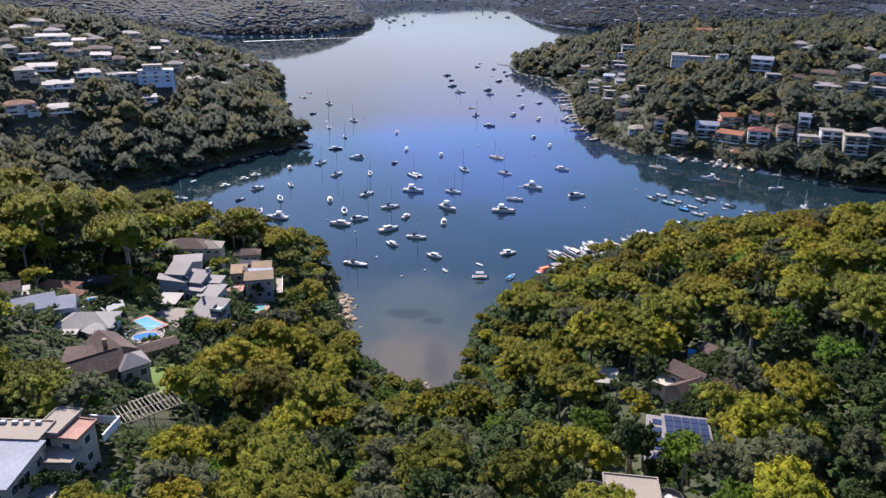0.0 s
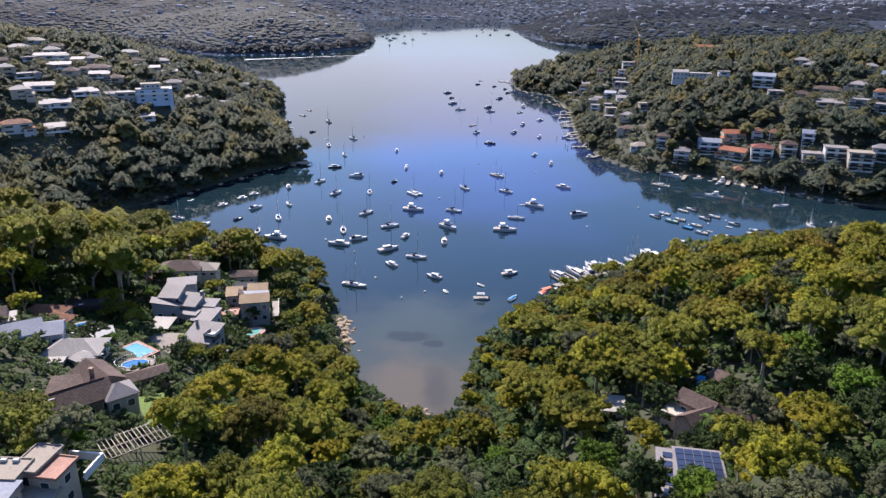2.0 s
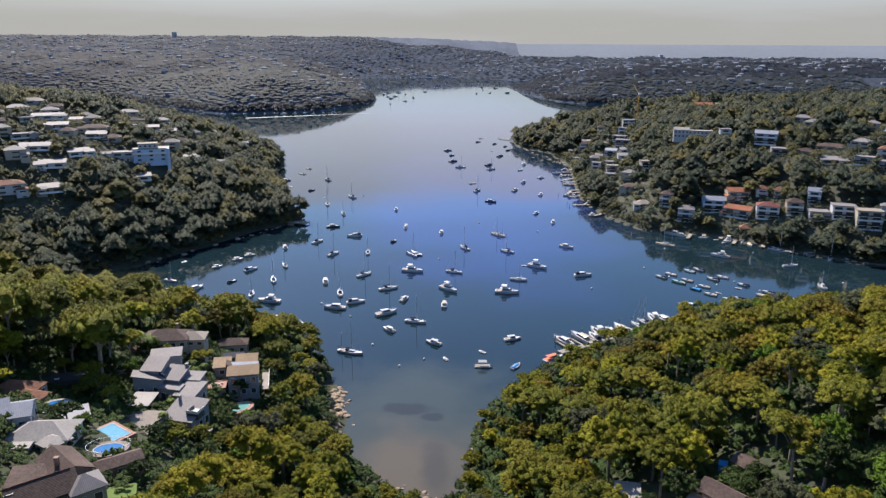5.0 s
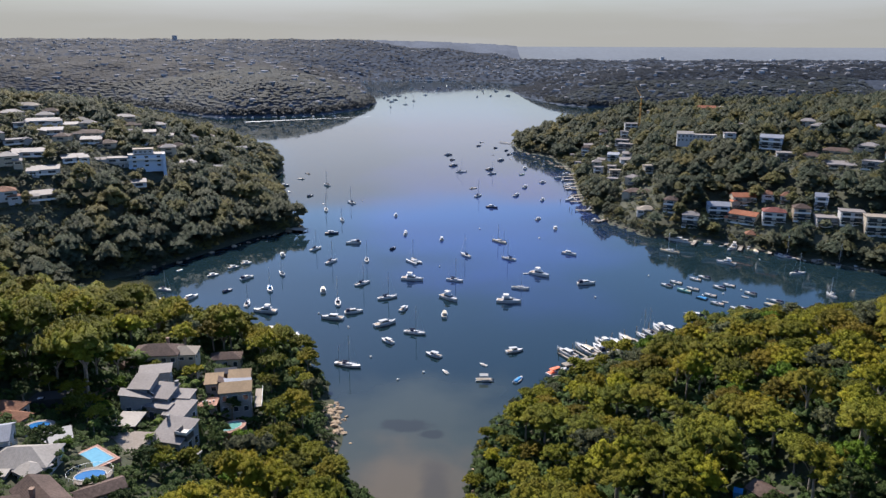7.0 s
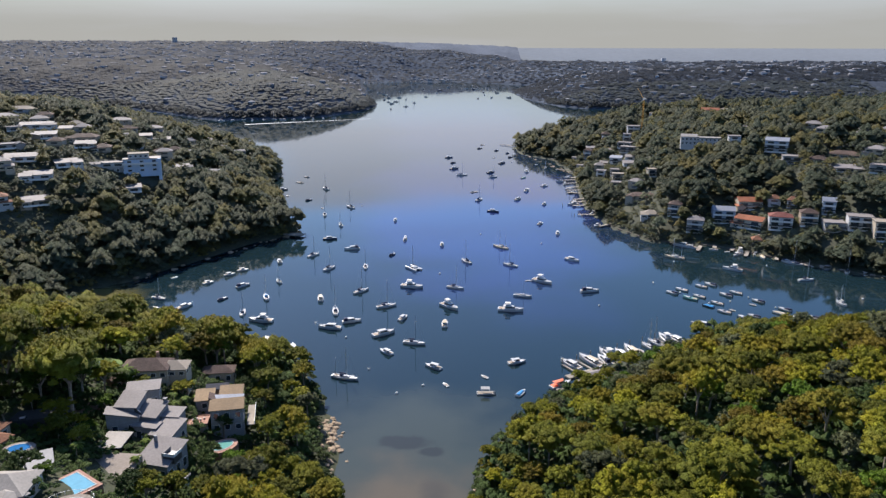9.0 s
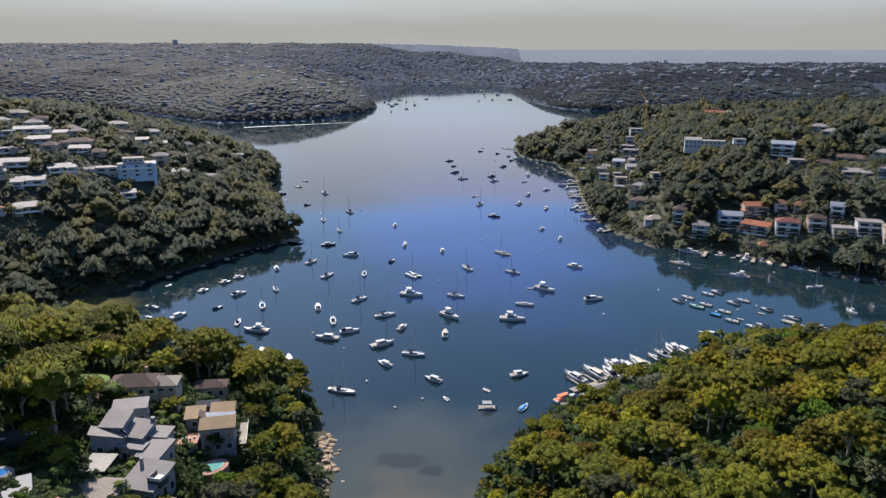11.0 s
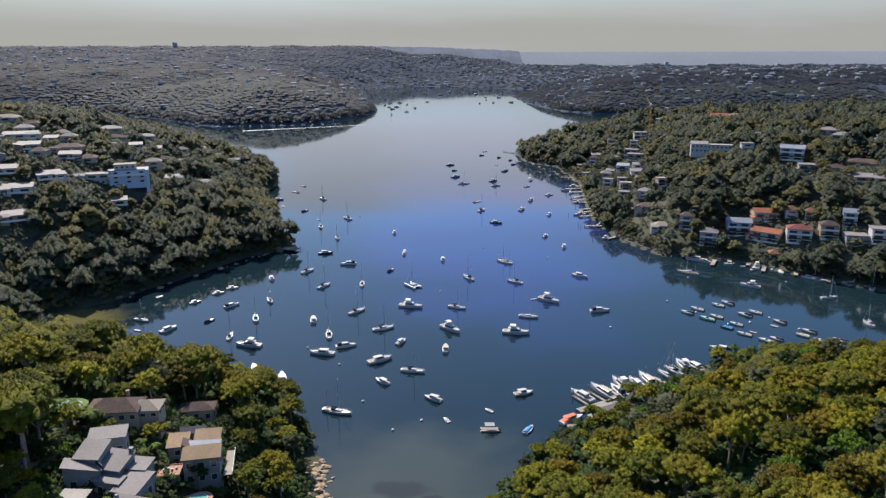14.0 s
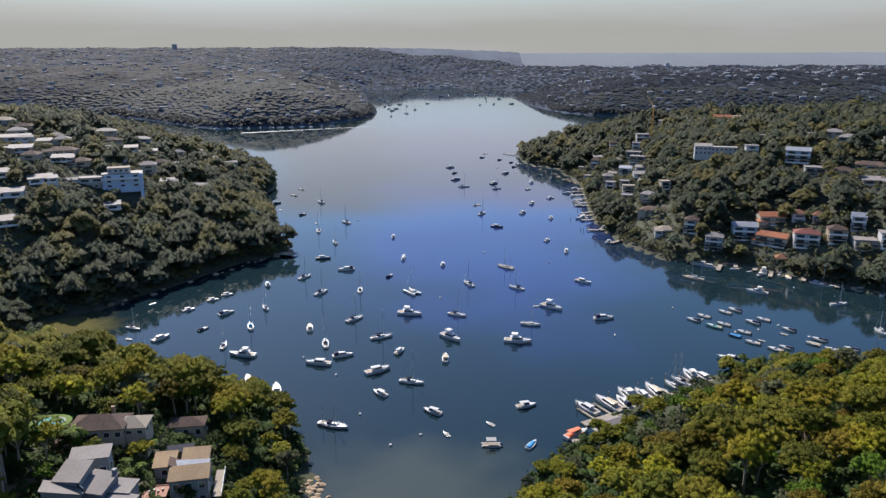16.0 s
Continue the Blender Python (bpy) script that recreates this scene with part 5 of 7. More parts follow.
# the white wake of a boat crossing the far reach
w = Shape()
for k in range(12):
    x0, x1 = -335 + 16.5 * k, -335 + 16.5 * (k + 1)
    y0, y1 = 1268 + 8.4 * k, 1268 + 8.4 * (k + 1)
    a, b = 4.5 - 0.3 * k, 4.5 - 0.3 * (k + 1)
    w.face((x0, y0 - a, 0.06), (x1, y1 - b, 0.06), (x1, y1 + b, 0.06), (x0, y0 + a, 0.06))
FOAM = material("boat_wake_foam", (0.5, 0.52, 0.54), 0.7, vary=0.2)
tagged(w.ob("wake", FOAM), "white foam wake behind a speeding boat", "wake", kind="structure")

# ---- boats ----
def hull_shape(length, beam, board, transom=0.75, sheer=0.25):
    """A hull about its middle at the waterline, bow towards +x."""
    rings = []
    for n in range(11):
        t = n / 10
        if t < 0.45:
            b = transom + (1 - transom) * math.sin(1.5708 * t / 0.45)
        else:
            b = 1 - ((t - 0.45) / 0.55) ** 2.3
        b = max(b, 0.02) * beam / 2
        x, z = (t - 0.5) * length, board * (1 + sheer * t * t)
        x += 0.06 * length * max(0, t - 0.8) / 0.2
        under = -0.35 * (1 - max(0, t - 0.7) / 0.3 * 0.9)
        rings.append([(x, -b, z), (x - 0.02 * length * t, -0.9 * b, 0.12), (x - 0.03 * length * t, -0.55 * b, under * 0.8), (x - 0.04 * length * t, 0, under),
                      (x - 0.03 * length * t, 0.55 * b, under * 0.8), (x - 0.02 * length * t, 0.9 * b, 0.12), (x, b, z), (x, 0.86 * b, z - 0.02), (x, 0, z + 0.05), (x, -0.86 * b, z - 0.02)])
    return Shape().loft(rings)


def house_shape(x0, x1, wide, low, high, rake=0.35, back=0.1, narrow=0.82):
    """A deckhouse that leans back at its front and in at its sides."""
    w, t = wide / 2, wide / 2 * narrow
    h = high - low
    return Shape().loft([[(x0, -w, low), (x1, -w * 0.8, low), (x1, w * 0.8, low), (x0, w, low)],
                         [(x0 + back * h, -t, high), (x1 - rake * h * 2, -t * 0.8, high), (x1 - rake * h * 2, t * 0.8, high), (x0 + back * h, t, high)]])


def band_shape(x0, x1, wide, low, high, rake=0.35, back=0.1, narrow=0.82):
    """Dark glazing a finger's width outside the deckhouse."""
    a, b = 0.38, 0.82
    h = high - low

    def ring(k):
        w = (wide / 2) * (1 + (narrow - 1) * k) + 0.02
        f = 0.8
        return [(x0 + back * h * k + 0.25, -w, low + h * k), (x1 - 2 * rake * h * k + 0.03, -w * f, low + h * k), (x1 - 2 * rake * h * k + 0.03, w * f, low + h * k), (x0 + back * h * k + 0.25, w, low + h * k)]
    return Shape().loft([ring(a), ring(b)], ends=False)


def rail(parent, length, beam, board):
    s = Shape()
    last = None
    for n in range(5):
        t = 0.62 + 0.095 * n
        b = (1 - ((t - 0.45) / 0.55) ** 2.3) * beam / 2 * 0.92
        x, z = (t - 0.5) * length + 0.06 * length * max(0, t - 0.8) / 0.2, board * (1 + 0.25 * t * t)
        for side in (-1, 1):
            s.tube((x, side * b, z - 0.05), (x, side * b, z + 0.55), 0.02, None, 4)
            if last:
                s.tube((last[0], side * last[1], last[2] + 0.55), (x, side * b, z + 0.55), 0.02, None, 4)
        last = (x, b, z)
    s.ob("guard_rail", ALLOY, parent, "thin stainless bow rail")


def rig(parent, x, top, boom, cover, base=1.0, stays=True, length=10.0):
    """Mast, spreaders, boom with its sail furled under a cover, and stays."""
    Shape().tube((x, 0, base - 0.4), (x, 0, top), 0.13, 0.10, 6).ob("mast", ALLOY, parent, "tall alloy mast")
    s = Shape()
    for k in (0.5, 0.75):
        z = base + (top - base) * k
        s.tube((x, -0.8, z + 0.1), (x, 0, z), 0.03, None, 4).tube((x, 0, z), (x, 0.8, z + 0.1), 0.03, None, 4)
    s.ob("spreader", ALLOY, parent)
    if boom:
        Shape().tube((x - 0.1, 0, base + 0.95), (x - boom, 0, base + 0.95), 0.06, None, 6).ob("boom", ALLOY, parent)
        c = Shape()
        rings = [[(x - 0.15 - (boom - 0.3) * k, 0.17 * w * math.cos(a), base + 1.12 + 0.26 * w * math.sin(a)) for a in (0, 1.26, 2.51, 3.77, 5.03)] for k, w in ((0, 1.25), (0.5, 1.0), (1, 0.5))]
        c.loft(rings).ob("sail_cover", cover, parent, "furled mainsail under its cover")
    if stays:
        w = Shape()
        w.tube((x, 0, top - 0.1), (length * 0.5, 0, base), 0.025, None, 3).tube((x, 0, top - 0.1), (-length * 0.48, 0, base), 0.018, None, 3)
        for side in (-1, 1):
            w.tube((x, 0, top - 0.4), (x - 0.2, side * 1.35, base - 0.2), 0.018, None, 3)
        w.ob("stay", ALLOY, parent, "wire rigging")


def deck_gear(parent, length, board):
    s = Shape()
    s.box(length * 0.30, length * 0.36, -0.25, 0.25, board * 1.1, board * 1.1 + 0.12)
    s.ob("hatch", PANE, parent)


def sail_boat(name, label, length, beam, hull_mat, cover, top, boom=3.6, cat=False, second=None, bare=False, group="boats on swing moorings"):
    b = tagged(new(name), label, "sailing boat", group)
    board = 0.95
    if cat:
        for side in (-1, 1):
            h = hull_shape(length, 1.5, 1.15, 0.8)
            h.v = [(x, y + side * beam * 0.36, z) for x, y, z in h.v]
            h.ob("hull", hull_mat, b)
        Shape().box(-length * 0.38, length * 0.22, -beam * 0.4, beam * 0.4, 0.85, 1.2).ob("bridge_deck", hull_mat, b)
        house_shape(-length * 0.2, length * 0.2, beam * 0.72, 1.2, 2.05, 0.5).ob("cabin", GEL_WHITE, b)
        band_shape(-length * 0.2, length * 0.2, beam * 0.72, 1.2, 2.05, 0.5).ob("cabin_window", PANE, b)
        rig(b, length * 0.08, top, boom, cover, 2.0, True, length)
        return b
    hull_shape(length, beam, board, 0.6).ob("hull", hull_mat, b)
    house_shape(-length * 0.12, length * 0.24, beam * 0.58, board, board + 0.55, 0.5, 0.1, 0.8).ob("cabin", GEL_WHITE, b)
    band_shape(-length * 0.12, length * 0.24, beam * 0.58, board, board + 0.55, 0.5, 0.1, 0.8).ob("cabin_window", PANE, b)
    w = beam * 0.3
    Shape().box(-length * 0.42, -length * 0.14, -w, w, board - 0.1, board + 0.05).ob("cockpit", TEAK, b, "timber cockpit")
    s = Shape()
    for side in (-1, 1):
        s.box(-length * 0.42, -length * 0.14, side * w - 0.08, side * w + 0.08, board, board + 0.28)
    s.ob("coaming", GEL_WHITE, b)
    if cover is not None and not bare:
        Shape().loft([[(-length * 0.16, -w, board + 0.3), (-length * 0.16, w, board + 0.3), (-length * 0.16, w * 0.8, board + 1.1), (-length * 0.16, -w * 0.8, board + 1.1)],
                      [(-length * 0.04, -w, board + 0.45), (-length * 0.04, w, board + 0.45), (-length * 0.05, w * 0.8, board + 1.0), (-length * 0.05, -w * 0.8, board + 1.0)]]).ob("spray_hood", cover, b, "folded canvas spray hood")
    rail(b, length, beam, board)
    deck_gear(b, length, board)
    rig(b, length * 0.08, top, 0 if bare else boom, cover or CANVAS_WHITE, board + 0.3, not bare, length)
    if second:
        Shape().tube((-length * 0.34, 0, board), (-length * 0.34, 0, second), 0.11, 0.09, 6).ob("mizzen_mast", ALLOY, b, "short mizzen mast")
        Shape().tube((-length * 0.34, 0, board + 1.2), (-length * 0.52, 0, board + 1.25), 0.14, 0.08, 6).ob("mizzen_cover", cover, b)
    return b


def motor_boat(name, label, length, beam, hull_mat, style, top_mat=None, group="boats on swing moorings"):
    b = tagged(new(name), label, "motor boat", group)
    board = 0.11 * length
    h = hull_shape(length, beam, board, 0.86, 0.35)
    h.ob("hull", hull_mat, b)
    top = top_mat or GEL_WHITE
    Shape().box(-length * 0.46, -length * 0.16, -beam * 0.36, beam * 0.36, board - 0.05, board + 0.06).ob("cockpit", TEAK, b, "timber aft deck")
    if style in ("cruiser", "flybridge", "canopy"):
        x0, x1 = -length * 0.2, length * 0.26
        house_shape(x0, x1, beam * 0.76, board, board + 1.25, 0.55).ob("cabin", GEL_WHITE, b)
        band_shape(x0, x1, beam * 0.76, board, board + 1.25, 0.55).ob("cabin_window", PANE, b, "tinted wrap-round windows")
        house_shape(x1 - 0.9, length * 0.38, beam * 0.5, board + 0.1, board + 0.55, 0.8).ob("foredeck", GEL_WHITE, b)
        if style == "flybridge":
            Shape().box(x0 - length * 0.08, x1 - length * 0.2, -beam * 0.32, beam * 0.32, board + 1.22, board + 1.36).ob("bridge_deck", GEL_WHITE, b)
            house_shape(x0 + 0.2, x1 - length * 0.2, beam * 0.58, board + 1.34, board + 1.95, 0.5).ob("flybridge", GEL_WHITE, b)
            Shape().box(x0 - 0.2, x1 - length * 0.24, -beam * 0.3, beam * 0.3, board + 2.75, board + 2.86).ob("bimini", top, b, "shade canopy over the upper helm")
            for x in (x0, x1 - length * 0.28):
                for side in (-1, 1):
                    Shape().tube((x, side * beam * 0.28, board + 1.3), (x, side * beam * 0.28, board + 2.78), 0.03, None, 4).ob("bimini_pole", ALLOY, b)
        elif style == "canopy":
            house_shape(-length * 0.42, x0 + 0.1, beam * 0.7, board + 0.05, board + 1.5, 0.05, 0.2, 0.88).ob("cockpit_canopy", top, b, "dark canvas cockpit cover")
        else:
            house_shape(x0 - length * 0.06, x1 - length * 0.13, beam * 0.72, board + 1.26, board + 1.4, 0.2).ob("cabin_roof", top, b)
    elif style == "launch":
        x0, x1 = -length * 0.12, length * 0.2
        house_shape(x0, x1, beam * 0.7, board, board + 1.15, 0.3, 0.05).ob("cabin", GEL_WHITE, b)
        band_shape(x0, x1, beam * 0.7, board, board + 1.15, 0.3, 0.05).ob("cabin_window", PANE, b)
        house_shape(x0 - length * 0.2, x1 - 0.3, beam * 0.74, board + 1.16, board + 1.27, 0.1).ob("cabin_roof", top, b)
    elif style == "open":
        house_shape(-length * 0.05, length * 0.12, beam * 0.6, board, board + 0.6, 0.7, 0.0).ob("windscreen", PANE, b, "tinted windscreen")
        house_shape(length * 0.08, length * 0.4, beam * 0.6, board, board + 0.25, 0.8).ob("foredeck", GEL_WHITE, b)
        if top_mat:
            house_shape(-length * 0.44, -length * 0.02, beam * 0.74, board, board + 0.75, 0.2, 0.3, 0.7).ob("boat_cover", top_mat, b, "canvas cover over the cockpit")
        s = Shape().box(-length * 0.545, -length * 0.49, -0.22, 0.22, 0.1, board + 0.55)
        s.ob("outboard_motor", RUBBER, b, "black outboard motor")
    elif style == "covered":
        house_shape(-length * 0.46, length * 0.42, beam * 0.9, board - 0.02, board + 0.5, 1.0, 0.4, 0.45).ob("boat_cover", top_mat, b, "bright canvas cover from end to end")
    if style in ("cruiser", "flybridge"):
        rail(b, length, beam, board)
    if style in ("cruiser", "flybridge", "canopy"):
        Shape().tube((-length * 0.16, 0, board + 1.25), (-length * 0.2, 0, board + 3.0), 0.04, 0.02, 5).ob("aerial", ALLOY, b)
    return b


def dinghy_boat():
    b = tagged(new("dinghy"), "small open white dinghy on the water", "dinghy", "boats on swing moorings")
    hull_shape(3.6, 1.5, 0.38, 0.8).ob("hull", GEL_WHITE, b)
    Shape().box(-1.3, 0.9, -0.45, 0.45, 0.36, 0.43).ob("floor_well", TIMBER, b)
    for x in (-0.9, 0.1):
        Shape().box(x - 0.14, x + 0.14, -0.62, 0.62, 0.42, 0.48).ob("thwart", TEAK, b)
    return b


def barge_boat():
    b = tagged(new("work_punt"), "low flat dark work punt on the water", "work boat", "boats on swing moorings")
    Shape().loft([[(-3.5, -1.2, -0.2), (-3.5, 1.2, -0.2), (-3.5, 1.3, 0.5), (-3.5, -1.3, 0.5)], [(2.8, -1.2, -0.2), (2.8, 1.2, -0.2), (3.6, 1.3, 0.55), (3.6, -1.3, 0.55)]]).ob("hull", WALL_GREY, b)
    Shape().box(-3.2, 3.2, -1.05, 1.05, 0.5, 0.56).ob("deck", TIMBER, b)
    Shape().box(-2.4, -1.4, -0.5, 0.5, 0.56, 1.3).ob("deck_box", TIMBER, b)
    return b


def pontoon():
    b = tagged(new("pontoon_boat"), "small pontoon boat with a grey shade canopy", "motor boat", "boats on swing moorings")
    for side in (-1, 1):
        hull_shape(6.4, 0.8, 0.5, 0.9).ob("float", GEL_WHITE, b)
        b.children[-1].location.y = side * 0.9
    Shape().box(-2.9, 2.6, -1.2, 1.2, 0.48, 0.6).ob("deck", TIMBER, b)
    Shape().box(-1.8, 1.4, -1.15, 1.15, 2.3, 2.4).ob("canopy", WALL_GREY, b)
    for x in (-1.7, 1.3):
        for y in (-1.05, 1.05):
            Shape().tube((x, y, 0.6), (x, y, 2.32), 0.04, None, 4).ob("post", ALLOY, b)
    return b


def orange_work_boat():
    b = tagged(new("ferry_boat"), "wooden work boat with bright orange decks and awning", "motor boat")
    hull_shape(10.5, 3.6, 1.2, 0.8).ob("hull", GEL_WHITE, b)
    Shape().box(-4.6, 2.6, -1.4, 1.4, 1.22, 1.34).ob("deck", ORANGE_PAINT, b, "orange painted deck")
    house_shape(-1.8, 1.8, 2.4, 1.34, 2.7, 0.2).ob("cabin", GEL_WHITE, b)
    band_shape(-1.8, 1.8, 2.4, 1.34, 2.7, 0.2).ob("cabin_window", PANE, b)
    house_shape(-3.8, 1.7, 2.6, 2.72, 2.86, 0.1).ob("awning", ORANGE_PAINT, b, "orange awning")
    return b


BOATS = {
    "sloop": sail_boat("sloop", "white sailing sloop with bare mast on a mooring", 9.8, 3.0, GEL_WHITE, CANVAS_NAVY, 13.5),
    "small_sloop": sail_boat("sloop", "small white sailing boat with a bare mast", 7.2, 2.4, GEL_WHITE, CANVAS_WHITE, 9.8, 2.6),
    "blue_sloop": sail_boat("sloop", "white sloop under a bright blue canvas cover", 8.5, 2.8, GEL_WHITE, CANVAS_BLUE, 11.5, 3.0),
    "sloop_bare": sail_boat("sloop", "plain white keel boat without sails rigged", 9.0, 2.8, GEL_WHITE, None, 9.0, bare=True),
    "ketch": sail_boat("ketch", "white two-masted ketch with navy sail covers", 11.5, 3.3, GEL_WHITE, CANVAS_NAVY, 14.0, 3.8, second=9.0),
    "motor_sailer": sail_boat("ketch", "cream motor sailer with two masts and awning", 11.5, 3.5, GEL_CREAM, CANVAS_WHITE, 12.0, 3.6, second=8.5),
    "catamaran": sail_boat("catamaran", "white sailing catamaran with a low cabin", 11.5, 6.0, GEL_WHITE, CANVAS_NAVY, 16.0, 4.4, cat=True),
    "cruiser": motor_boat("motor_cruiser", "white motor cruiser with raked cabin on a mooring", 10.5, 3.5, GEL_WHITE, "cruiser"),
    "tan_cruiser": motor_boat("motor_cruiser", "long motor yacht with tan decks at its berth", 14.0, 4.3, GEL_WHITE, "cruiser", GEL_CREAM),
    "canopy_cruiser": motor_boat("motor_cruiser", "white cruiser with dark canvas over the cockpit", 9.5, 3.3, GEL_WHITE, "canopy", CANVAS_NAVY),
    "flybridge": motor_boat("motor_cruiser", "white flybridge cruiser with shaded upper helm", 11.5, 3.9, GEL_WHITE, "flybridge", CANVAS_WHITE),
    "dark_cruiser": motor_boat("motor_cruiser", "dark-hulled cruiser with a white cabin", 9.5, 3.2, GEL_NAVY, "cruiser"),
    "launch": motor_boat("launch", "small white cabin launch on a mooring", 7.2, 2.7, GEL_WHITE, "launch"),
    "tan_launch": motor_boat("launch", "cream launch with a flat tan roof", 8.6, 3.1, GEL_WHITE, "launch", GEL_CREAM),
    "dark_launch": motor_boat("launch", "dark launch with canvas over its cockpit", 6.8, 2.5, GEL_NAVY, "open", CANVAS_NAVY),
    "blue_launch": motor_boat("runabout", "runabout under a bright blue boat cover", 6.0, 2.3, GEL_WHITE, "covered", CANVAS_BLUE),
    "green_boat": motor_boat("runabout", "sea-green open runabout on a mooring", 7.2, 2.8, GEL_GREEN, "open"),
    "runabout": motor_boat("runabout", "white open runabout with an outboard motor", 6.6, 2.7, GEL_WHITE, "open"),
    "runabout_dark": motor_boat("runabout", "white runabout under a navy cockpit cover", 6.4, 2.7, GEL_WHITE, "open", CANVAS_NAVY),
    "runabout_blue": motor_boat("runabout", "runabout under a blue cover, tied in a row", 6.2, 2.6, GEL_NAVY, "covered", CANVAS_BLUE),
    "runabout_tan": motor_boat("runabout", "runabout under a tan cover, tied in a row", 6.8, 2.7, GEL_WHITE, "covered", GEL_CREAM),
    "dinghy": dinghy_boat(),
    "barge": barge_boat(),
    "pontoon_boat": pontoon(),
    "orange_boat": orange_work_boat(),
}
MOORED = set()


def moor(kind, x, y, size, heading, group=""):
    """Lays a boat of that kind on the water; the first is the model itself."""
    m = pose(x, y, -0.05, 0, 0, heading) @ Matrix.Diagonal((size, size, size, 1))
    b = BOATS[kind] if kind not in MOORED else copy_thing(BOATS[kind], pose(0, 0, 0))
    MOORED.add(kind)
    b.matrix_basis = m
    if group:
        tagged(b, group=group)



TROT, BERTHS = "runabouts tied in rows", "boats berthed at the marina"
moor("dark_cruiser", -79.7, 529.5, 0.96, 7)
moor("canopy_cruiser", -61.0, 504.6, 1.01, -165)
moor("sloop", -83.8, 488.7, 0.98, 55)
moor("launch", -102.3, 474.6, 1.02, 114)
moor("sloop", -69.2, 460.2, 1.02, 57)
moor("sloop", -47.9, 464.0, 0.93, 95)
moor("catamaran", -18.8, 461.1, 0.92, 129)
moor("flybridge", -18.4, 426.6, 1.05, -15)
moor("dark_launch", -33.5, 491.3, 0.96, 65)
moor("small_sloop", -93.9, 435.0, 0.96, 123)
moor("blue_sloop", -94.6, 407.9, 1.08, 108)
moor("tan_launch", -65.5, 406.5, 1.0, 100)
moor("sloop", -54.7, 386.8, 1.05, 101)
moor("flybridge", -88.9, 373.9, 1.0, 172)
moor("cruiser", -54.0, 365.0, 1.02, 172)
moor("canopy_cruiser", -45.0, 373.6, 0.94, 15)
moor("sloop", -45.5, 418.4, 1.02, 46)
moor("sloop", -30.0, 394.9, 1.06, 24)
moor("launch", -20.2, 378.3, 1.0, 62)
moor("cruiser", -28.2, 357.6, 1.04, 32)
moor("launch", -2.2, 515.1, 1.03, 91)
moor("launch", -27.8, 528.3, 0.93, 93)
moor("sloop", 13.2, 475.8, 1.04, 122)
moor("motor_sailer", 36.7, 509.4, 1.01, 137)
moor("sloop", 39.9, 468.3, 0.97, 145)
moor("cruiser", 79.1, 480.2, 0.92, -40)
moor("flybridge", 55.0, 436.5, 1.06, -41)
moor("dinghy", 47.6, 438.7, 1.0, 11)
moor("sloop_bare", 41.5, 411.7, 1.04, -16)
moor("flybridge", 33.3, 390.1, 1.06, -10)
moor("canopy_cruiser", 79.0, 420.4, 1.03, 6)
moor("launch", 79.7, 546.8, 1.07, 81)
moor("sloop", 5.7, 425.1, 0.98, -23)
moor("flybridge", 2.5, 394.4, 1.05, -48)
moor("tan_launch", 0.3, 370.5, 0.99, 89)
moor("cruiser", 158.3, 514.9, 1.07, 153)
moor("motor_sailer", 144.9, 486.8, 1.06, 144)
moor("flybridge", 190.9, 499.2, 0.94, 68)
moor("flybridge", 172.0, 461.1, 0.94, 147)
moor("sloop", 206.5, 441.5, 0.95, 9)
moor("small_sloop", 206.3, 401.9, 1.07, 97)
moor("sloop", 216.4, 478.3, 0.99, 65)
moor("sloop", 239.0, 458.2, 1.02, 57)
moor("tan_launch", -80.0, 348.9, 0.97, 113)
moor("cruiser", -66.2, 338.8, 1.0, 104)
moor("dark_launch", -59.4, 325.2, 0.98, 42)
moor("ketch", -39.9, 311.1, 0.98, -19)
moor("launch", -25.1, 336.6, 1.01, 137)
moor("sloop", -13.5, 346.9, 1.01, -14)
moor("launch", -4.2, 321.6, 1.06, 147)
moor("dinghy", 1.0, 305.2, 1.03, 118)
moor("launch", 30.9, 326.6, 1.07, 18)
moor("dinghy", 16.8, 312.6, 1.06, 133)
moor("pontoon_boat", 16.5, 298.0, 1.08, 0)
moor("blue_launch", 30.0, 298.0, 1.03, 57)
moor("orange_boat", 46.3, 305.0, 0.95, 34)
moor("dinghy", 46.1, 295.0, 1.06, 113)
moor("canopy_cruiser", 123.6, 369.8, 1.07, 149)
moor("sloop", -111.2, 709.8, 1.06, 129)
moor("sloop", -78.4, 631.7, 1.01, 134)
moor("sloop", -95.2, 604.0, 1.03, 102)
moor("dinghy", -101.3, 628.5, 0.95, 112)
moor("small_sloop", -77.7, 569.2, 1.05, 115)
moor("dark_launch", -117.7, 659.8, 0.97, 53)
moor("dark_cruiser", -150.6, 705.8, 0.93, 15)
moor("dinghy", -140.0, 678.2, 1.06, 131)
moor("barge", -141.7, 742.2, 1.08, 149)
moor("barge", -140.6, 772.7, 0.93, 138)
moor("barge", -171.7, 744.2, 1.05, 19)
moor("launch", -38.3, 586.0, 0.99, 93)
moor("launch", -27.7, 532.8, 0.94, 92)
moor("dark_cruiser", 2.4, 905.5, 0.97, 15)
moor("dark_launch", 7.7, 867.0, 1.04, 46)
moor("dark_cruiser", 8.2, 825.0, 1.06, 30)
moor("ketch", 15.7, 785.9, 0.93, 9)
moor("dark_launch", 42.5, 984.6, 1.02, 34)
moor("barge", 47.6, 1020.2, 0.93, 33)
moor("dark_launch", 62.9, 965.9, 1.03, 49)
moor("dark_launch", 75.0, 943.2, 0.97, 52)
moor("dark_launch", 75.8, 909.9, 1.06, 45)
moor("launch", 82.5, 924.7, 1.08, 50)
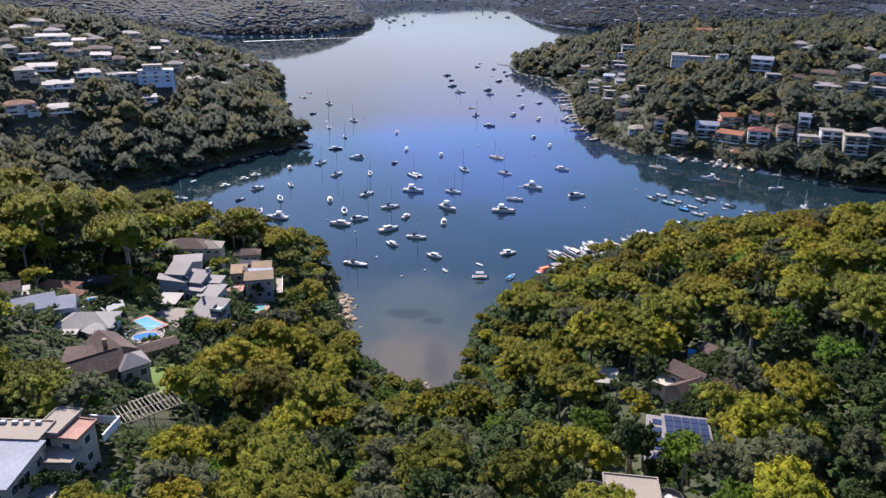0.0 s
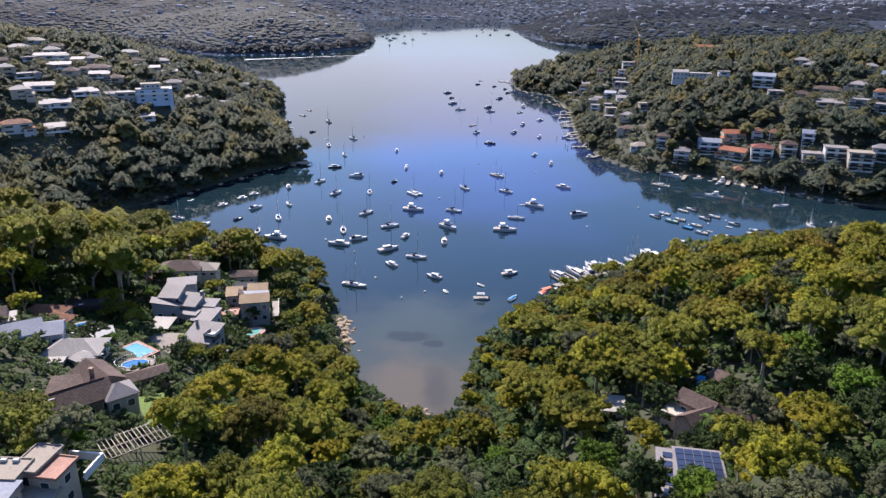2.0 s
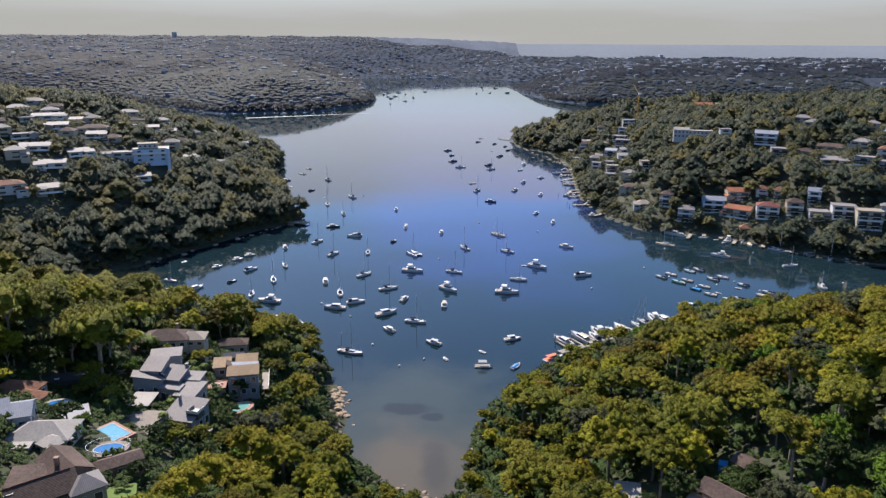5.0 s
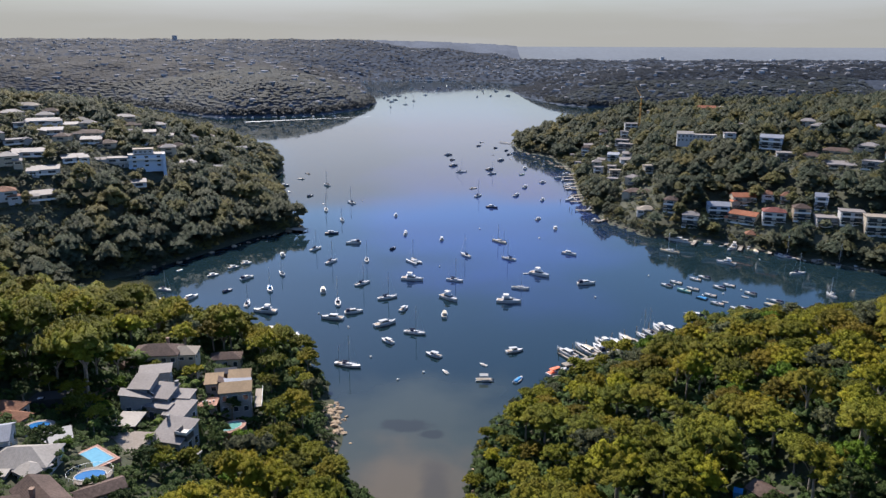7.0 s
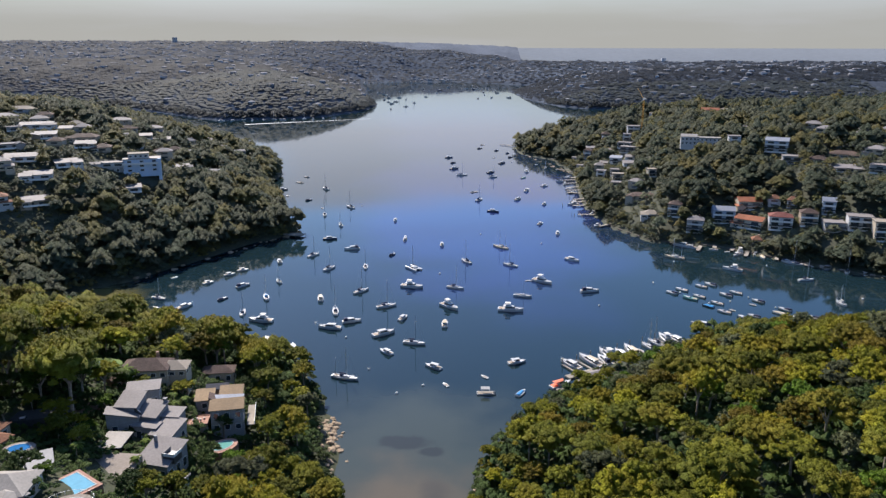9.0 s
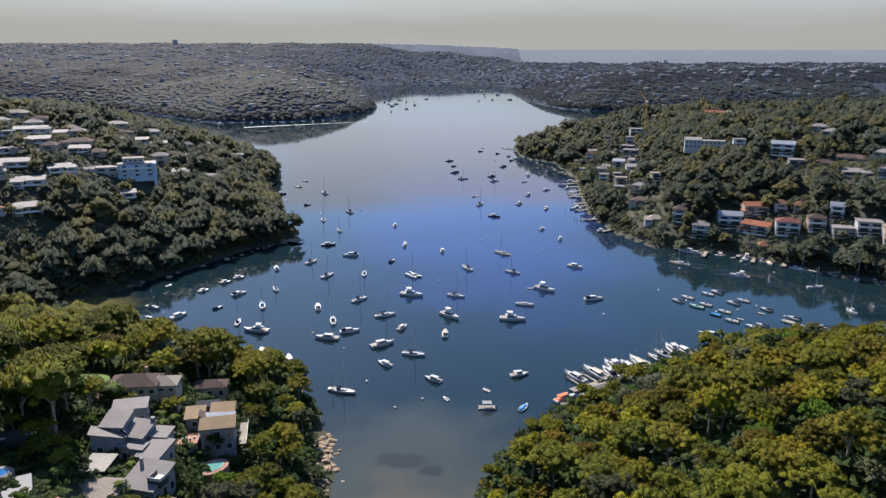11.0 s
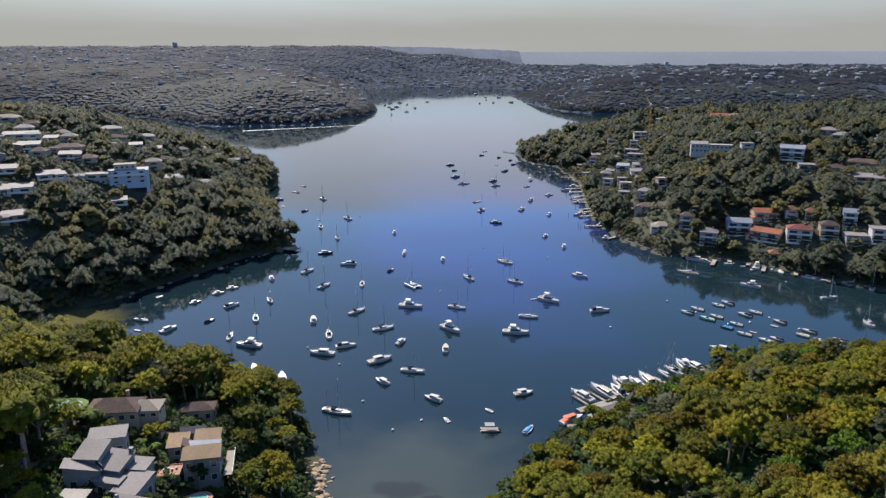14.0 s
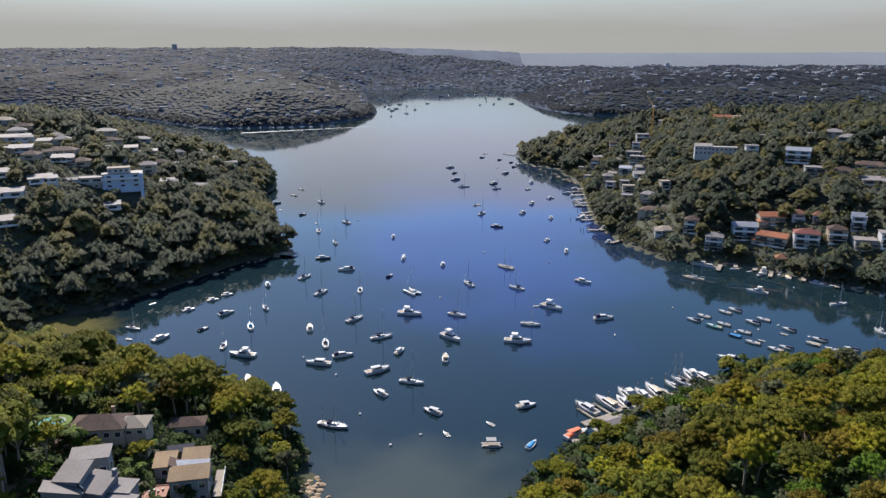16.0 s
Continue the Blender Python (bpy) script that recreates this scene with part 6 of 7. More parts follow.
moor("dinghy", 56.0, 905.7, 1.0, 36)
moor("dinghy", 74.5, 873.5, 1.08, 74)
moor("dark_cruiser", 62.5, 864.4, 0.97, 41)
moor("dark_cruiser", 46.2, 801.5, 1.02, 40)
moor("sloop", 47.0, 774.5, 0.93, 24)
moor("cruiser", 84.0, 809.2, 0.95, 101)
moor("green_boat", 77.5, 771.3, 0.99, 46)
moor("launch", 92.8, 727.5, 1.02, 25)
moor("cruiser", 73.9, 704.3, 0.94, 67)
moor("cruiser", 62.3, 665.5, 0.93, 59)
moor("launch", 82.8, 646.3, 1.06, 66)
moor("launch", 70.7, 575.5, 0.97, 55)
moor("barge", 25.6, 697.3, 1.07, 38)
moor("sloop", 28.4, 661.8, 1.06, 57)
moor("dark_cruiser", 37.8, 616.8, 0.98, -27)
moor("dinghy", 100.3, 856.2, 0.99, 19)
moor("small_sloop", 106.8, 830.1, 1.0, 65)
moor("launch", 113.7, 736.8, 1.02, 73)
moor("barge", 126.2, 893.7, 1.02, -21)
moor("runabout_dark", 123.4, 418.3, 1.01, 138, TROT)
moor("runabout", 130.2, 423.4, 1.02, 137, TROT)
moor("green_boat", 130.4, 409.2, 1.07, 138, TROT)
moor("runabout", 136.1, 412.3, 1.0, 137, TROT)
moor("runabout", 142.9, 429.3, 0.99, 136, TROT)
moor("runabout_dark", 149.2, 432.7, 1.04, 134, TROT)
moor("runabout_blue", 135.9, 397.2, 0.96, 138, TROT)
moor("runabout", 142.1, 401.8, 0.97, 137, TROT)
moor("runabout_dark", 151.4, 415.0, 1.08, 136, TROT)
moor("runabout", 158.1, 418.6, 1.0, 136, TROT)
moor("runabout", 141.1, 388.9, 1.01, 140, TROT)
moor("dinghy", 146.1, 391.6, 0.92, 138, TROT)
moor("runabout_dark", 164.7, 405.1, 0.99, 135, TROT)
moor("dinghy", 159.6, 399.6, 1.01, 137, TROT)
moor("runabout_dark", 153.7, 383.1, 0.92, 138, TROT)
moor("runabout", 148.1, 380.9, 1.02, 138, TROT)
moor("runabout_dark", 173.2, 392.6, 1.02, 137, TROT)
moor("runabout_tan", 167.9, 387.2, 0.93, 137, TROT)
moor("runabout", 173.3, 380.6, 1.02, 138, TROT)
moor("runabout_dark", 182.2, 381.4, 0.99, 136, TROT)
moor("cruiser", 53.5, 324.0, 1.03, 127, BERTHS)
moor("tan_cruiser", 62.5, 326.9, 0.98, 122, BERTHS)
moor("flybridge", 70.9, 333.9, 1.03, 111, BERTHS)
moor("canopy_cruiser", 68.3, 328.8, 1.04, 108, BERTHS)
moor("cruiser", 77.2, 335.4, 0.92, 110, BERTHS)
moor("tan_cruiser", 82.4, 337.7, 0.93, 106, BERTHS)
moor("dinghy", 86.5, 340.5, 1.03, 125, BERTHS)
moor("sloop", 91.9, 342.5, 1.07, 120, BERTHS)
moor("sloop", 95.7, 347.6, 0.96, 122, BERTHS)
moor("flybridge", 101.0, 352.0, 0.99, 102, BERTHS)
moor("cruiser", 105.6, 351.6, 1.01, 117, BERTHS)
# the western cove
moor("sloop", -151.1, 406.1, 0.85, -22)
moor("dinghy", -147.3, 392.4, 1.1, -27)
moor("cruiser", -132.9, 393.2, 0.85, 56)
moor("launch", -120.3, 456.9, 0.85, 21)
moor("launch", -133.2, 432.5, 0.85, 39)
moor("dinghy", -155.6, 442.1, 1.1, 52)
moor("canopy_cruiser", -112.2, 427.3, 0.85, 43)
moor("dark_launch", -116.9, 405.4, 0.85, 53)
moor("sloop", -100.7, 384.4, 0.85, 92)
moor("sloop", -129.9, 369.2, 0.85, 130)
moor("launch", -125.6, 448.0, 0.85, 32)
# the small craft of the outer harbour
moor("cruiser", -183, 2068, 1.04, 184, "boats of the outer harbour")
moor("sloop", -166, 2009, 1.29, 342, "boats of the outer harbour")
moor("launch", -156, 1985, 1.10, 108, "boats of the outer harbour")
moor("canopy_cruiser", -142, 1872, 1.01, 348, "boats of the outer harbour")
moor("sloop", -119, 1886, 1.40, 326, "boats of the outer harbour")
moor("dark_cruiser", -150, 1818, 1.32, 260, "boats of the outer harbour")
moor("launch", -135, 1754, 1.22, 227, "boats of the outer harbour")
moor("canopy_cruiser", -123, 1700, 1.11, 18, "boats of the outer harbour")
moor("cruiser", -118, 1759, 1.15, 163, "boats of the outer harbour")
moor("dark_cruiser", -99, 1836, 1.17, 269, "boats of the outer harbour")
moor("sloop", -75, 1728, 1.22, 120, "boats of the outer harbour")
moor("sloop", -88, 1627, 1.01, 166, "boats of the outer harbour")
moor("sloop", -115, 1562, 1.05, 261, "boats of the outer harbour")
moor("launch", -54, 1920, 1.40, 345, "boats of the outer harbour")
moor("canopy_cruiser", -30, 2080, 1.07, 228, "boats of the outer harbour")
moor("dark_cruiser", -23, 2181, 1.29, 186, "boats of the outer harbour")
moor("canopy_cruiser", 1, 2323, 1.14, 228, "boats of the outer harbour")
moor("sloop", -100, 2174, 1.38, 204, "boats of the outer harbour")
moor("dark_cruiser", -71, 2252, 1.26, 127, "boats of the outer harbour")
moor("dark_cruiser", 74, 1866, 1.11, 255, "boats of the outer harbour")
moor("canopy_cruiser", 58, 2268, 1.21, 181, "boats of the outer harbour")
moor("dark_cruiser", 76, 2226, 1.36, 236, "boats of the outer harbour")
moor("launch", 96, 2266, 1.23, 285, "boats of the outer harbour")
moor("dark_cruiser", 98, 2102, 1.19, 113, "boats of the outer harbour")
moor("launch", 96, 2000, 1.33, 85, "boats of the outer harbour")
moor("canopy_cruiser", 108, 1893, 1.11, 245, "boats of the outer harbour")
moor("launch", 133, 2147, 1.12, 258, "boats of the outer harbour")
moor("canopy_cruiser", 134, 2074, 1.21, 333, "boats of the outer harbour")
moor("canopy_cruiser", 152, 1899, 1.24, 159, "boats of the outer harbour")
rng = random.Random(8)
for n in range(14):
    moor(rng.choice(("cruiser", "flybridge", "launch")), -290 + 15 * n, 2520 + 8 * n, 1.2, 80 + rng.uniform(-15, 15), "boats of the outer harbour")

# small craft off the far point and along the eastern jetties
for n in range(12):
    moor(("cruiser", "launch", "sloop")[n % 3], -390 + 17 * n, 1322 + 3.6 * n + 6 * (n % 3), 1.0, 30 * n, "boats off the far shore")
for n, (x, y) in enumerate(((112, 750), (113, 711), (108, 659), (107, 645), (122, 772), (113, 695), (118, 824), (116, 608), (112, 570))):
    moor(("cruiser", "launch", "dinghy", "flybridge")[n % 4], x, y, 0.85, 170 + 8 * n, "boats at the private jetties")

# boats tied along the eastern quay
moor("cruiser", 162, 511, 0.85, 150, "boats at the private jetties")
moor("runabout", 176, 506, 0.90, 187, "boats at the private jetties")
moor("launch", 186, 493, 0.95, 224, "boats at the private jetties")
moor("runabout_tan", 201, 488, 1.00, 261, "boats at the private jetties")
moor("canopy_cruiser", 212, 477, 0.85, 298, "boats at the private jetties")
moor("runabout_dark", 217, 473, 0.90, 335, "boats at the private jetties")
moor("pontoon_boat", 230, 464, 0.95, 12, "boats at the private jetties")
moor("flybridge", 240, 470, 1.00, 49, "boats at the private jetties")
moor("launch", 246, 453, 0.85, 86, "boats at the private jetties")
moor("runabout", 252, 449, 0.90, 123, "boats at the private jetties")
moor("runabout_blue", 151, 538, 0.95, 160, "boats at the private jetties")
moor("dinghy", 183, 501, 1.00, 197, "boats at the private jetties")
moor("launch", 199, 495, 0.85, 234, "boats at the private jetties")
moor("dinghy", 223, 469, 0.90, 271, "boats at the private jetties")
moor("cruiser", 243, 461, 0.95, 308, "boats at the private jetties")

# ---- trees ----
def leaves(rng, centre, radius, count, size, flat=0.85, under=-0.2):
    """Leaf sprays over a puff of foliage: pointed slips that face outwards and up. Returns count x 3 x 3 corners."""
    z = rng.uniform(under, 1, count)
    a = rng.uniform(0, 6.2832, count)
    s = np.sqrt(np.maximum(0, 1 - z * z))
    out = np.stack([s * np.cos(a), s * np.sin(a), z], -1)
    at = centre + out * radius * np.array([1, 1, flat]) * rng.uniform(0.88, 1.16, (count, 1))
    normal = out + rng.normal(0, 0.30, (count, 3)) + np.array([0, 0, 0.15])
    normal /= np.linalg.norm(normal, axis=1, keepdims=True)
    u = np.cross(normal, rng.normal(0, 1, (count, 3)))
    u /= np.linalg.norm(u, axis=1, keepdims=True)
    w = np.cross(normal, u)
    big = size * rng.uniform(0.65, 1.35, (count, 1))
    return np.stack([at - u * big - w * big * 0.4, at + u * big - w * big * 0.4, at + w * big * 0.9], 1)


BALL = np.array([(1, 0, 0), (0.31, 0.95, 0), (-0.81, 0.59, 0), (-0.81, -0.59, 0), (0.31, -0.95, 0), (0, 0, 1), (0, 0, -0.8),
                 (0.6, 0.44, 0.68), (-0.23, 0.7, 0.68), (-0.74, 0, 0.68), (-0.23, -0.7, 0.68), (0.6, -0.44, 0.68)], float)
BALL_FACES = np.array([(0, 1, 7), (1, 8, 7), (1, 2, 8), (2, 9, 8), (2, 3, 9), (3, 10, 9), (3, 4, 10), (4, 11, 10), (4, 0, 11), (0, 7, 11),
                       (7, 8, 5), (8, 9, 5), (9, 10, 5), (10, 11, 5), (11, 7, 5), (1, 0, 6), (2, 1, 6), (3, 2, 6), (4, 3, 6), (0, 4, 6)])


TUFT = np.array([(0, 0, 0.9)] + [(math.cos(k * 1.0472), math.sin(k * 1.0472), -0.25) for k in range(6)])
TUFT_FACES = np.array([(0, 1 + k, 1 + (k + 1) % 6) for k in range(6)])


def crown(seed, spread, height, lobes, puffs, count, size, flat=0.8, solid=0.74):
    """Corners and triangles of a crown over z = 0: a few big lobes, each a billow of leafy tufts with loose sprays, and gaps between."""
    rng = np.random.default_rng(seed)
    verts, faces, total = [], [], 0

    def put(v, f):
        nonlocal total
        verts.append(v)
        faces.append(f + total)
        total += len(v)

    for n in range(lobes):
        a = n * 2.39996 + rng.uniform(-0.4, 0.4)
        reach = spread * 0.66 * math.sqrt((n + 0.35) / lobes) * rng.uniform(0.85, 1.15)
        big = spread * rng.uniform(0.30, 0.46)
        c = np.array([reach * math.cos(a), reach * math.sin(a), (height - big * 0.8) * (1 - 0.46 * (reach / spread) ** 1.5) * rng.uniform(0.80, 1.04)])
        put(BALL * big * (solid, solid, solid * 0.8) * rng.uniform(0.92, 1.06, (12, 1)) + c, BALL_FACES[:15])
        for k in range(puffs):
            z = 1 - (k + 0.4) / puffs * 1.3
            b = k * 2.39996 + a
            s = math.sqrt(max(0.0, 1 - z * z))
            p = c + np.array([s * math.cos(b), s * math.sin(b), z * 0.80]) * big * rng.uniform(0.72, 1.0)
            r = big * rng.uniform(0.27, 0.44)
            t = rng.uniform(0, 6.28)
            turned = TUFT @ np.array([[math.cos(t), math.sin(t), 0], [-math.sin(t), math.cos(t), 0], [0, 0, flat]])
            put(turned * r * rng.uniform(0.78, 1.18, (7, 1)) + p, TUFT_FACES)
            if count:
                put(leaves(rng, p, r * 0.98, count, size, flat).reshape(-1, 3), np.arange(count * 3).reshape(-1, 3))
    return np.concatenate(verts), np.concatenate(faces)


def dome(seed, spread, height, tufts, count, size, foot):
    """A tree seen from afar: one rounded crown of a dozen tufts with loose sprays, over z = foot."""
    rng = np.random.default_rng(seed)
    verts, faces, total = [], [], 0
    for k in range(tufts):
        z = 1 - (k + 0.3) / tufts * 1.05
        b, t = k * 2.39996 + seed, rng.uniform(0, 6.28)
        w = math.sqrt(max(0.0, 1 - z * z))
        p = np.array([w * math.cos(b) * spread * 0.78, w * math.sin(b) * spread * 0.78, height * (0.30 + 0.48 * z)]) * rng.uniform(0.80, 1.1)
        r = spread * rng.uniform(0.30, 0.46)
        turned = TUFT @ np.array([[math.cos(t), math.sin(t), 0], [-math.sin(t), math.cos(t), 0], [0, 0, 0.8]])
        bits = [(turned * r * rng.uniform(0.8, 1.16, (7, 1)) + p, TUFT_FACES)]
        if count:
            bits.append((leaves(rng, p, r * 0.98, count, size, 0.8).reshape(-1, 3), np.arange(count * 3).reshape(-1, 3)))
        for v, f in bits:
            verts.append(v)
            faces.append(f + total)
            total += len(v)
    v = np.concatenate(verts)
    v[:, 2] += foot
    return v, np.concatenate(faces)


def far_dome(seed, spread, height):
    """A distant tree: three low rounded tufts."""
    rng = np.random.default_rng(seed)
    verts, faces = [], []
    for k in range(3):
        a = k * 2.1 + seed
        p = np.array([math.cos(a) * spread * 0.5, math.sin(a) * spread * 0.5, height * rng.uniform(0.1, 0.4)])
        verts.append(TUFT * (spread * 0.62, spread * 0.62, height * 0.65) * rng.uniform(0.8, 1.15, (7, 1)) + p)
        faces.append(TUFT_FACES + 7 * k)
    return np.concatenate(verts), np.concatenate(faces)


def trunk(seed, height, spread, thick):
    """A tapered, slightly bent trunk that forks into limbs."""
    rng = random.Random(seed)
    s = Shape()
    fork = Vector((rng.uniform(-0.6, 0.6), rng.uniform(-0.6, 0.6), height * 0.45))
    s.tube((0, 0, -0.8), fork, thick, thick * 0.7, 6)
    for n in range(5):
        a = n * 1.2566 + rng.uniform(-0.4, 0.4)
        mid = fork + Vector((math.cos(a) * spread * 0.3, math.sin(a) * spread * 0.3, height * 0.2))
        s.tube(fork, mid, thick * 0.5, thick * 0.32, 4)
        end = mid + Vector((math.cos(a) * spread * 0.35, math.sin(a) * spread * 0.35, height * rng.uniform(0.10, 0.22)))
        s.tube(mid, end, thick * 0.32, thick * 0.1, 3)
    return s


def tree(name, label, seed, height, spread, mat, lobes=7, puffs=14, count=26, size=0.30, thick=0.32, bole=0.42, flat=0.8, bark=None):
    """A tree about its foot: trunk with limbs, and a crown."""
    t = tagged(new(name), label, "tree")
    trunk(seed, height, spread, thick).ob("trunk", bark or BARK, t)
    v, f = crown(seed, spread, height * (1 - bole), lobes, puffs, count, size, flat)
    v[:, 2] += height * bole
    o = new("crown", bulk("crown", v, f, mat, True))
    o.parent = t
    return t


def palm(seed, height):
    """A palm: ringed trunk and a head of arching fronds."""
    rng = random.Random(seed)
    t = tagged(new("palm_tree"), "tall garden palm with arching green fronds", "palm tree", "garden palms")
    s = Shape()
    for k in range(6):
        s.tube((0.1 * k, 0, height * k / 6 - (0.5 if k == 0 else 0)), (0.1 * (k + 1), 0, height * (k + 1) / 6), 0.24 - 0.02 * k, 0.22 - 0.02 * k, 7)
    s.ob("trunk", BARK, t)
    for n in range(16):
        a, droop, reach = n * 2.39996, rng.uniform(0.5, 1.5), rng.uniform(2.2, 3.2)
        f = Shape()
        for side in (-1, 1):
            last = None
            for k in range(6):
                d = k / 5
                r, z = reach * d, height + 1.5 * d - droop * 2.4 * d * d
                wide = 0.55 * math.sin(0.35 + 2.6 * d) * side
                p = Vector((0.6 + math.cos(a) * r, math.sin(a) * r, z))
                e = p + Vector((-math.sin(a) * wide, math.cos(a) * wide, -0.25 * abs(wide)))
                if last:
                    f.face(last[0], p, e, last[1])
                last = (p, e)
        f.ob("frond", LEAF_PALM, t)
    return t


GUM, BROAD = "spreading gum tree with an olive-green domed crown", "dense dark green broadleaf tree on the bay slope"
KINDS = [
    ("gum_tree", GUM, 11, 15.5, 6.6, LEAF_GUM, 9, 9, 15, 0.23),
    ("gum_tree", GUM, 12, 13.5, 5.6, LEAF_GUM, 7, 9, 15, 0.23),
    ("eucalyptus_tree", GUM, 13, 16.0, 7.2, LEAF_OLIVE, 12, 11, 15, 0.23),
    ("bloodwood_tree", "bloodwood tree with rust-tipped new leaves", 14, 14.5, 6.6, LEAF_RUST, 9, 9, 15, 0.23),
    ("paperbark_tree", "thin grey-green paperbark tree with open crown", 15, 14.5, 6.0, LEAF_GREY, 8, 8, 15, 0.23),
    ("broadleaf_tree", BROAD, 16, 11.5, 4.8, LEAF_DEEP, 7, 9, 15, 0.23),
    ("laurel_tree", "bright green broadleaf tree in full leaf", 17, 11.0, 4.8, LEAF_BRIGHT, 7, 9, 15, 0.23),
    ("broadleaf_tree", BROAD, 18, 9.0, 4.0, LEAF_DEEP, 6, 9, 14, 0.21),
    ("garden_shrub", "rounded green garden shrub beside the houses", 19, 4.2, 2.3, LEAF_DEEP, 4, 6, 7, 0.2),
    ("garden_shrub", "bright leafy garden shrub beside the houses", 20, 3.6, 2.0, LEAF_BRIGHT, 4, 6, 7, 0.2),
    ("eucalyptus_tree", GUM, 21, 14.0, 6.0, LEAF_OLIVE, 8, 9, 15, 0.23),
]
MODELS = []
for n, (name, label, seed, height, spread, mat, lobes, puffs, count, size) in enumerate(KINDS):
    small = name == "garden_shrub"
    if small:
        v, f = crown(seed, spread, height, lobes, puffs, count, size, 0.8)
        MODELS.append(tagged(new(name, bulk(name, v, f, mat, True)), label, "shrub", "garden shrubs"))
        continue
    MODELS.append(tree(name, label, seed, height, spread, mat, lobes, puffs, count, size, 0.12 if small else 0.34, 0.10 if small else 0.22, 0.8))


# ---- woods ----
def spots(x0, x1, y0, y1, pitch, seed):
    """Uneven spots over a stretch of ground."""
    rng = np.random.default_rng(seed)
    gx, gy = np.meshgrid(np.arange(x0, x1, pitch), np.arange(y0, y1, pitch * 0.87))
    gx = gx + (np.arange(gx.shape[0])[:, None] % 2) * pitch / 2
    gx = gx + rng.uniform(-0.36, 0.36, gx.shape) * pitch
    gy = gy + rng.uniform(-0.36, 0.36, gy.shape) * pitch
    return gx.ravel(), gy.ravel()


def garden(x, y):
    """1 among the houses of the near slope, where trees are small."""
    return (-103 < x < -52) and (150 < y < 278)


DARK_TREES = ((-100, 259), (-103, 253), (-106, 250), (-88, 270), (-85, 270), (-90, 255), (-115, 252), (-116, 243), (-125, 240), (-123, 230), (-102, 214), (-97, 210),
              (-75, 196), (-73, 188), (-67, 241), (-60, 238), (-60, 224), (-62, 265), (-66, 224), (-117, 216), (-118, 235), (-104, 237), (-58, 248), (-64, 218), (-94, 186), (-98, 188))
LIGHT_TREES = ((-97, 231), (-98, 223), (-58, 202), (-55, 213), (-62, 204), (-90, 186))
GUMS = ((-116, 227), (-122, 225), (-128, 219), (-112, 241), (-121, 247), (-134, 214), (-71, 196), (-65, 197), (-119, 260), (-123, 253), (-131, 252), (-129, 236), (-55, 227))


def plant_near():
    """The trees of the near slopes, each a thing of its own."""
    rng = random.Random(5)
    picks = []
    xs, ys = spots(-235, 245, 84, 372, 9.8, 6)
    for x, y, d, h in zip(xs, ys, inland(xs, ys), land(xs, ys)):
        if d < 1.5 or abs(x) > 40 + 0.66 * y or not free_of(x, y, 2.6) or not open_to(x, y):
            continue
        if garden(x, y):
            kind, grow = rng.choice((5, 6, 7, 7, 1, 10)), rng.uniform(0.5, 0.8)
        else:
            kind, grow = rng.choice((0, 2, 4, 5, 5, 5, 6, 7, 7, 10, 10) if y < 165 and x > -25 else (0, 0, 0, 1, 1, 2, 2, 3, 4, 5, 6, 10, 10)), rng.choice((0.75, 0.9, 1.0, 1.1, 1.22)) * rng.uniform(0.92, 1.08)
        grow *= min(1.0, 0.62 + 0.38 * d / 22) if x < 15 or y < 250 else min(1.0, 0.42 + 0.58 * d / 40)
        if abs(x + 1) < 26 and y > 130:
            grow *= 0.72
        picks.append((x, y, h, kind, grow, rng.uniform(0, 360), rng.uniform(0.88, 1.14)))
    # low planting between the houses
    xs, ys = spots(-150, -44, 98, 330, 3.4, 16)
    for x, y, d, h in zip(xs, ys, inland(xs, ys), land(xs, ys)):
        if d > 1.5 and free_of(x, y, -0.6) and rng.random() < 0.85:
            picks.append((x, y, h, rng.choice((8, 8, 9)), rng.uniform(0.55, 1.25), rng.uniform(0, 360), rng.uniform(0.8, 1.3)))
    for cx, cy, size in VIEW:
        if cx > 0 and cy < 200:
            for k in range(int(size * 3)):
                a, q = rng.uniform(0, 6.28), size * math.sqrt(rng.random())
                x, y = cx + q * math.cos(a), cy + q * math.sin(a)
                if free_of(x, y, 0.3):
                    picks.append((x, y, ground_at(x, y), rng.choice((8, 9, 8, 7)), rng.uniform(0.45, 0.75), rng.uniform(0, 360), rng.uniform(0.8, 1.1)))
    picks += [(43.5, 108, ground_at(43.5, 108), 6, 1.05, 20, 1.15), (36, 116, ground_at(36, 116), 7, 1.2, 50, 1.5)]
    # garden trees between the houses
    for kind, size, where in ((7, 0.78, DARK_TREES), (6, 0.5, LIGHT_TREES), (10, 0.6, GUMS)):
        for n, (x, y) in enumerate(where):
            picks.append((x, y, ground_at(x, y), kind, size * (0.8 + 0.1 * (n % 5)), 61 * n, 0.9 + 0.08 * (n % 4)))
    # the tall gums over the lane
    for x, y, grow in ((-104.5, 226, 1.6), (-108, 233, 1.45), (-133, 229, 1.35), (-126, 238, 1.3), (-88, 304, 1.15), (-84, 300, 1.0)):
        picks.append((x, y, ground_at(x, y), 2, grow, rng.uniform(0, 360), 1.12))
    used, rest, counts = set(), [], {}
    for x, y, h, kind, grow, turn, tall in sorted(picks, key=lambda p: p[1]):
        model, name = MODELS[kind], KINDS[kind][0]
        counts[name] = counts.get(name, 0) + 1
        if counts[name] > (200 if kind in (8, 9) else 255):
            rest.append((x, y, h, kind, grow, turn, tall))
            continue
        m = pose(x, y, h - 0.2, 0, 0, turn) @ Matrix.Diagonal((grow, grow, grow * tall, 1))
        if kind not in used:
            used.add(kind)
            model.matrix_basis = m
        else:
            copy_thing(model, pose(0, 0, 0)).matrix_basis = m
    return rest


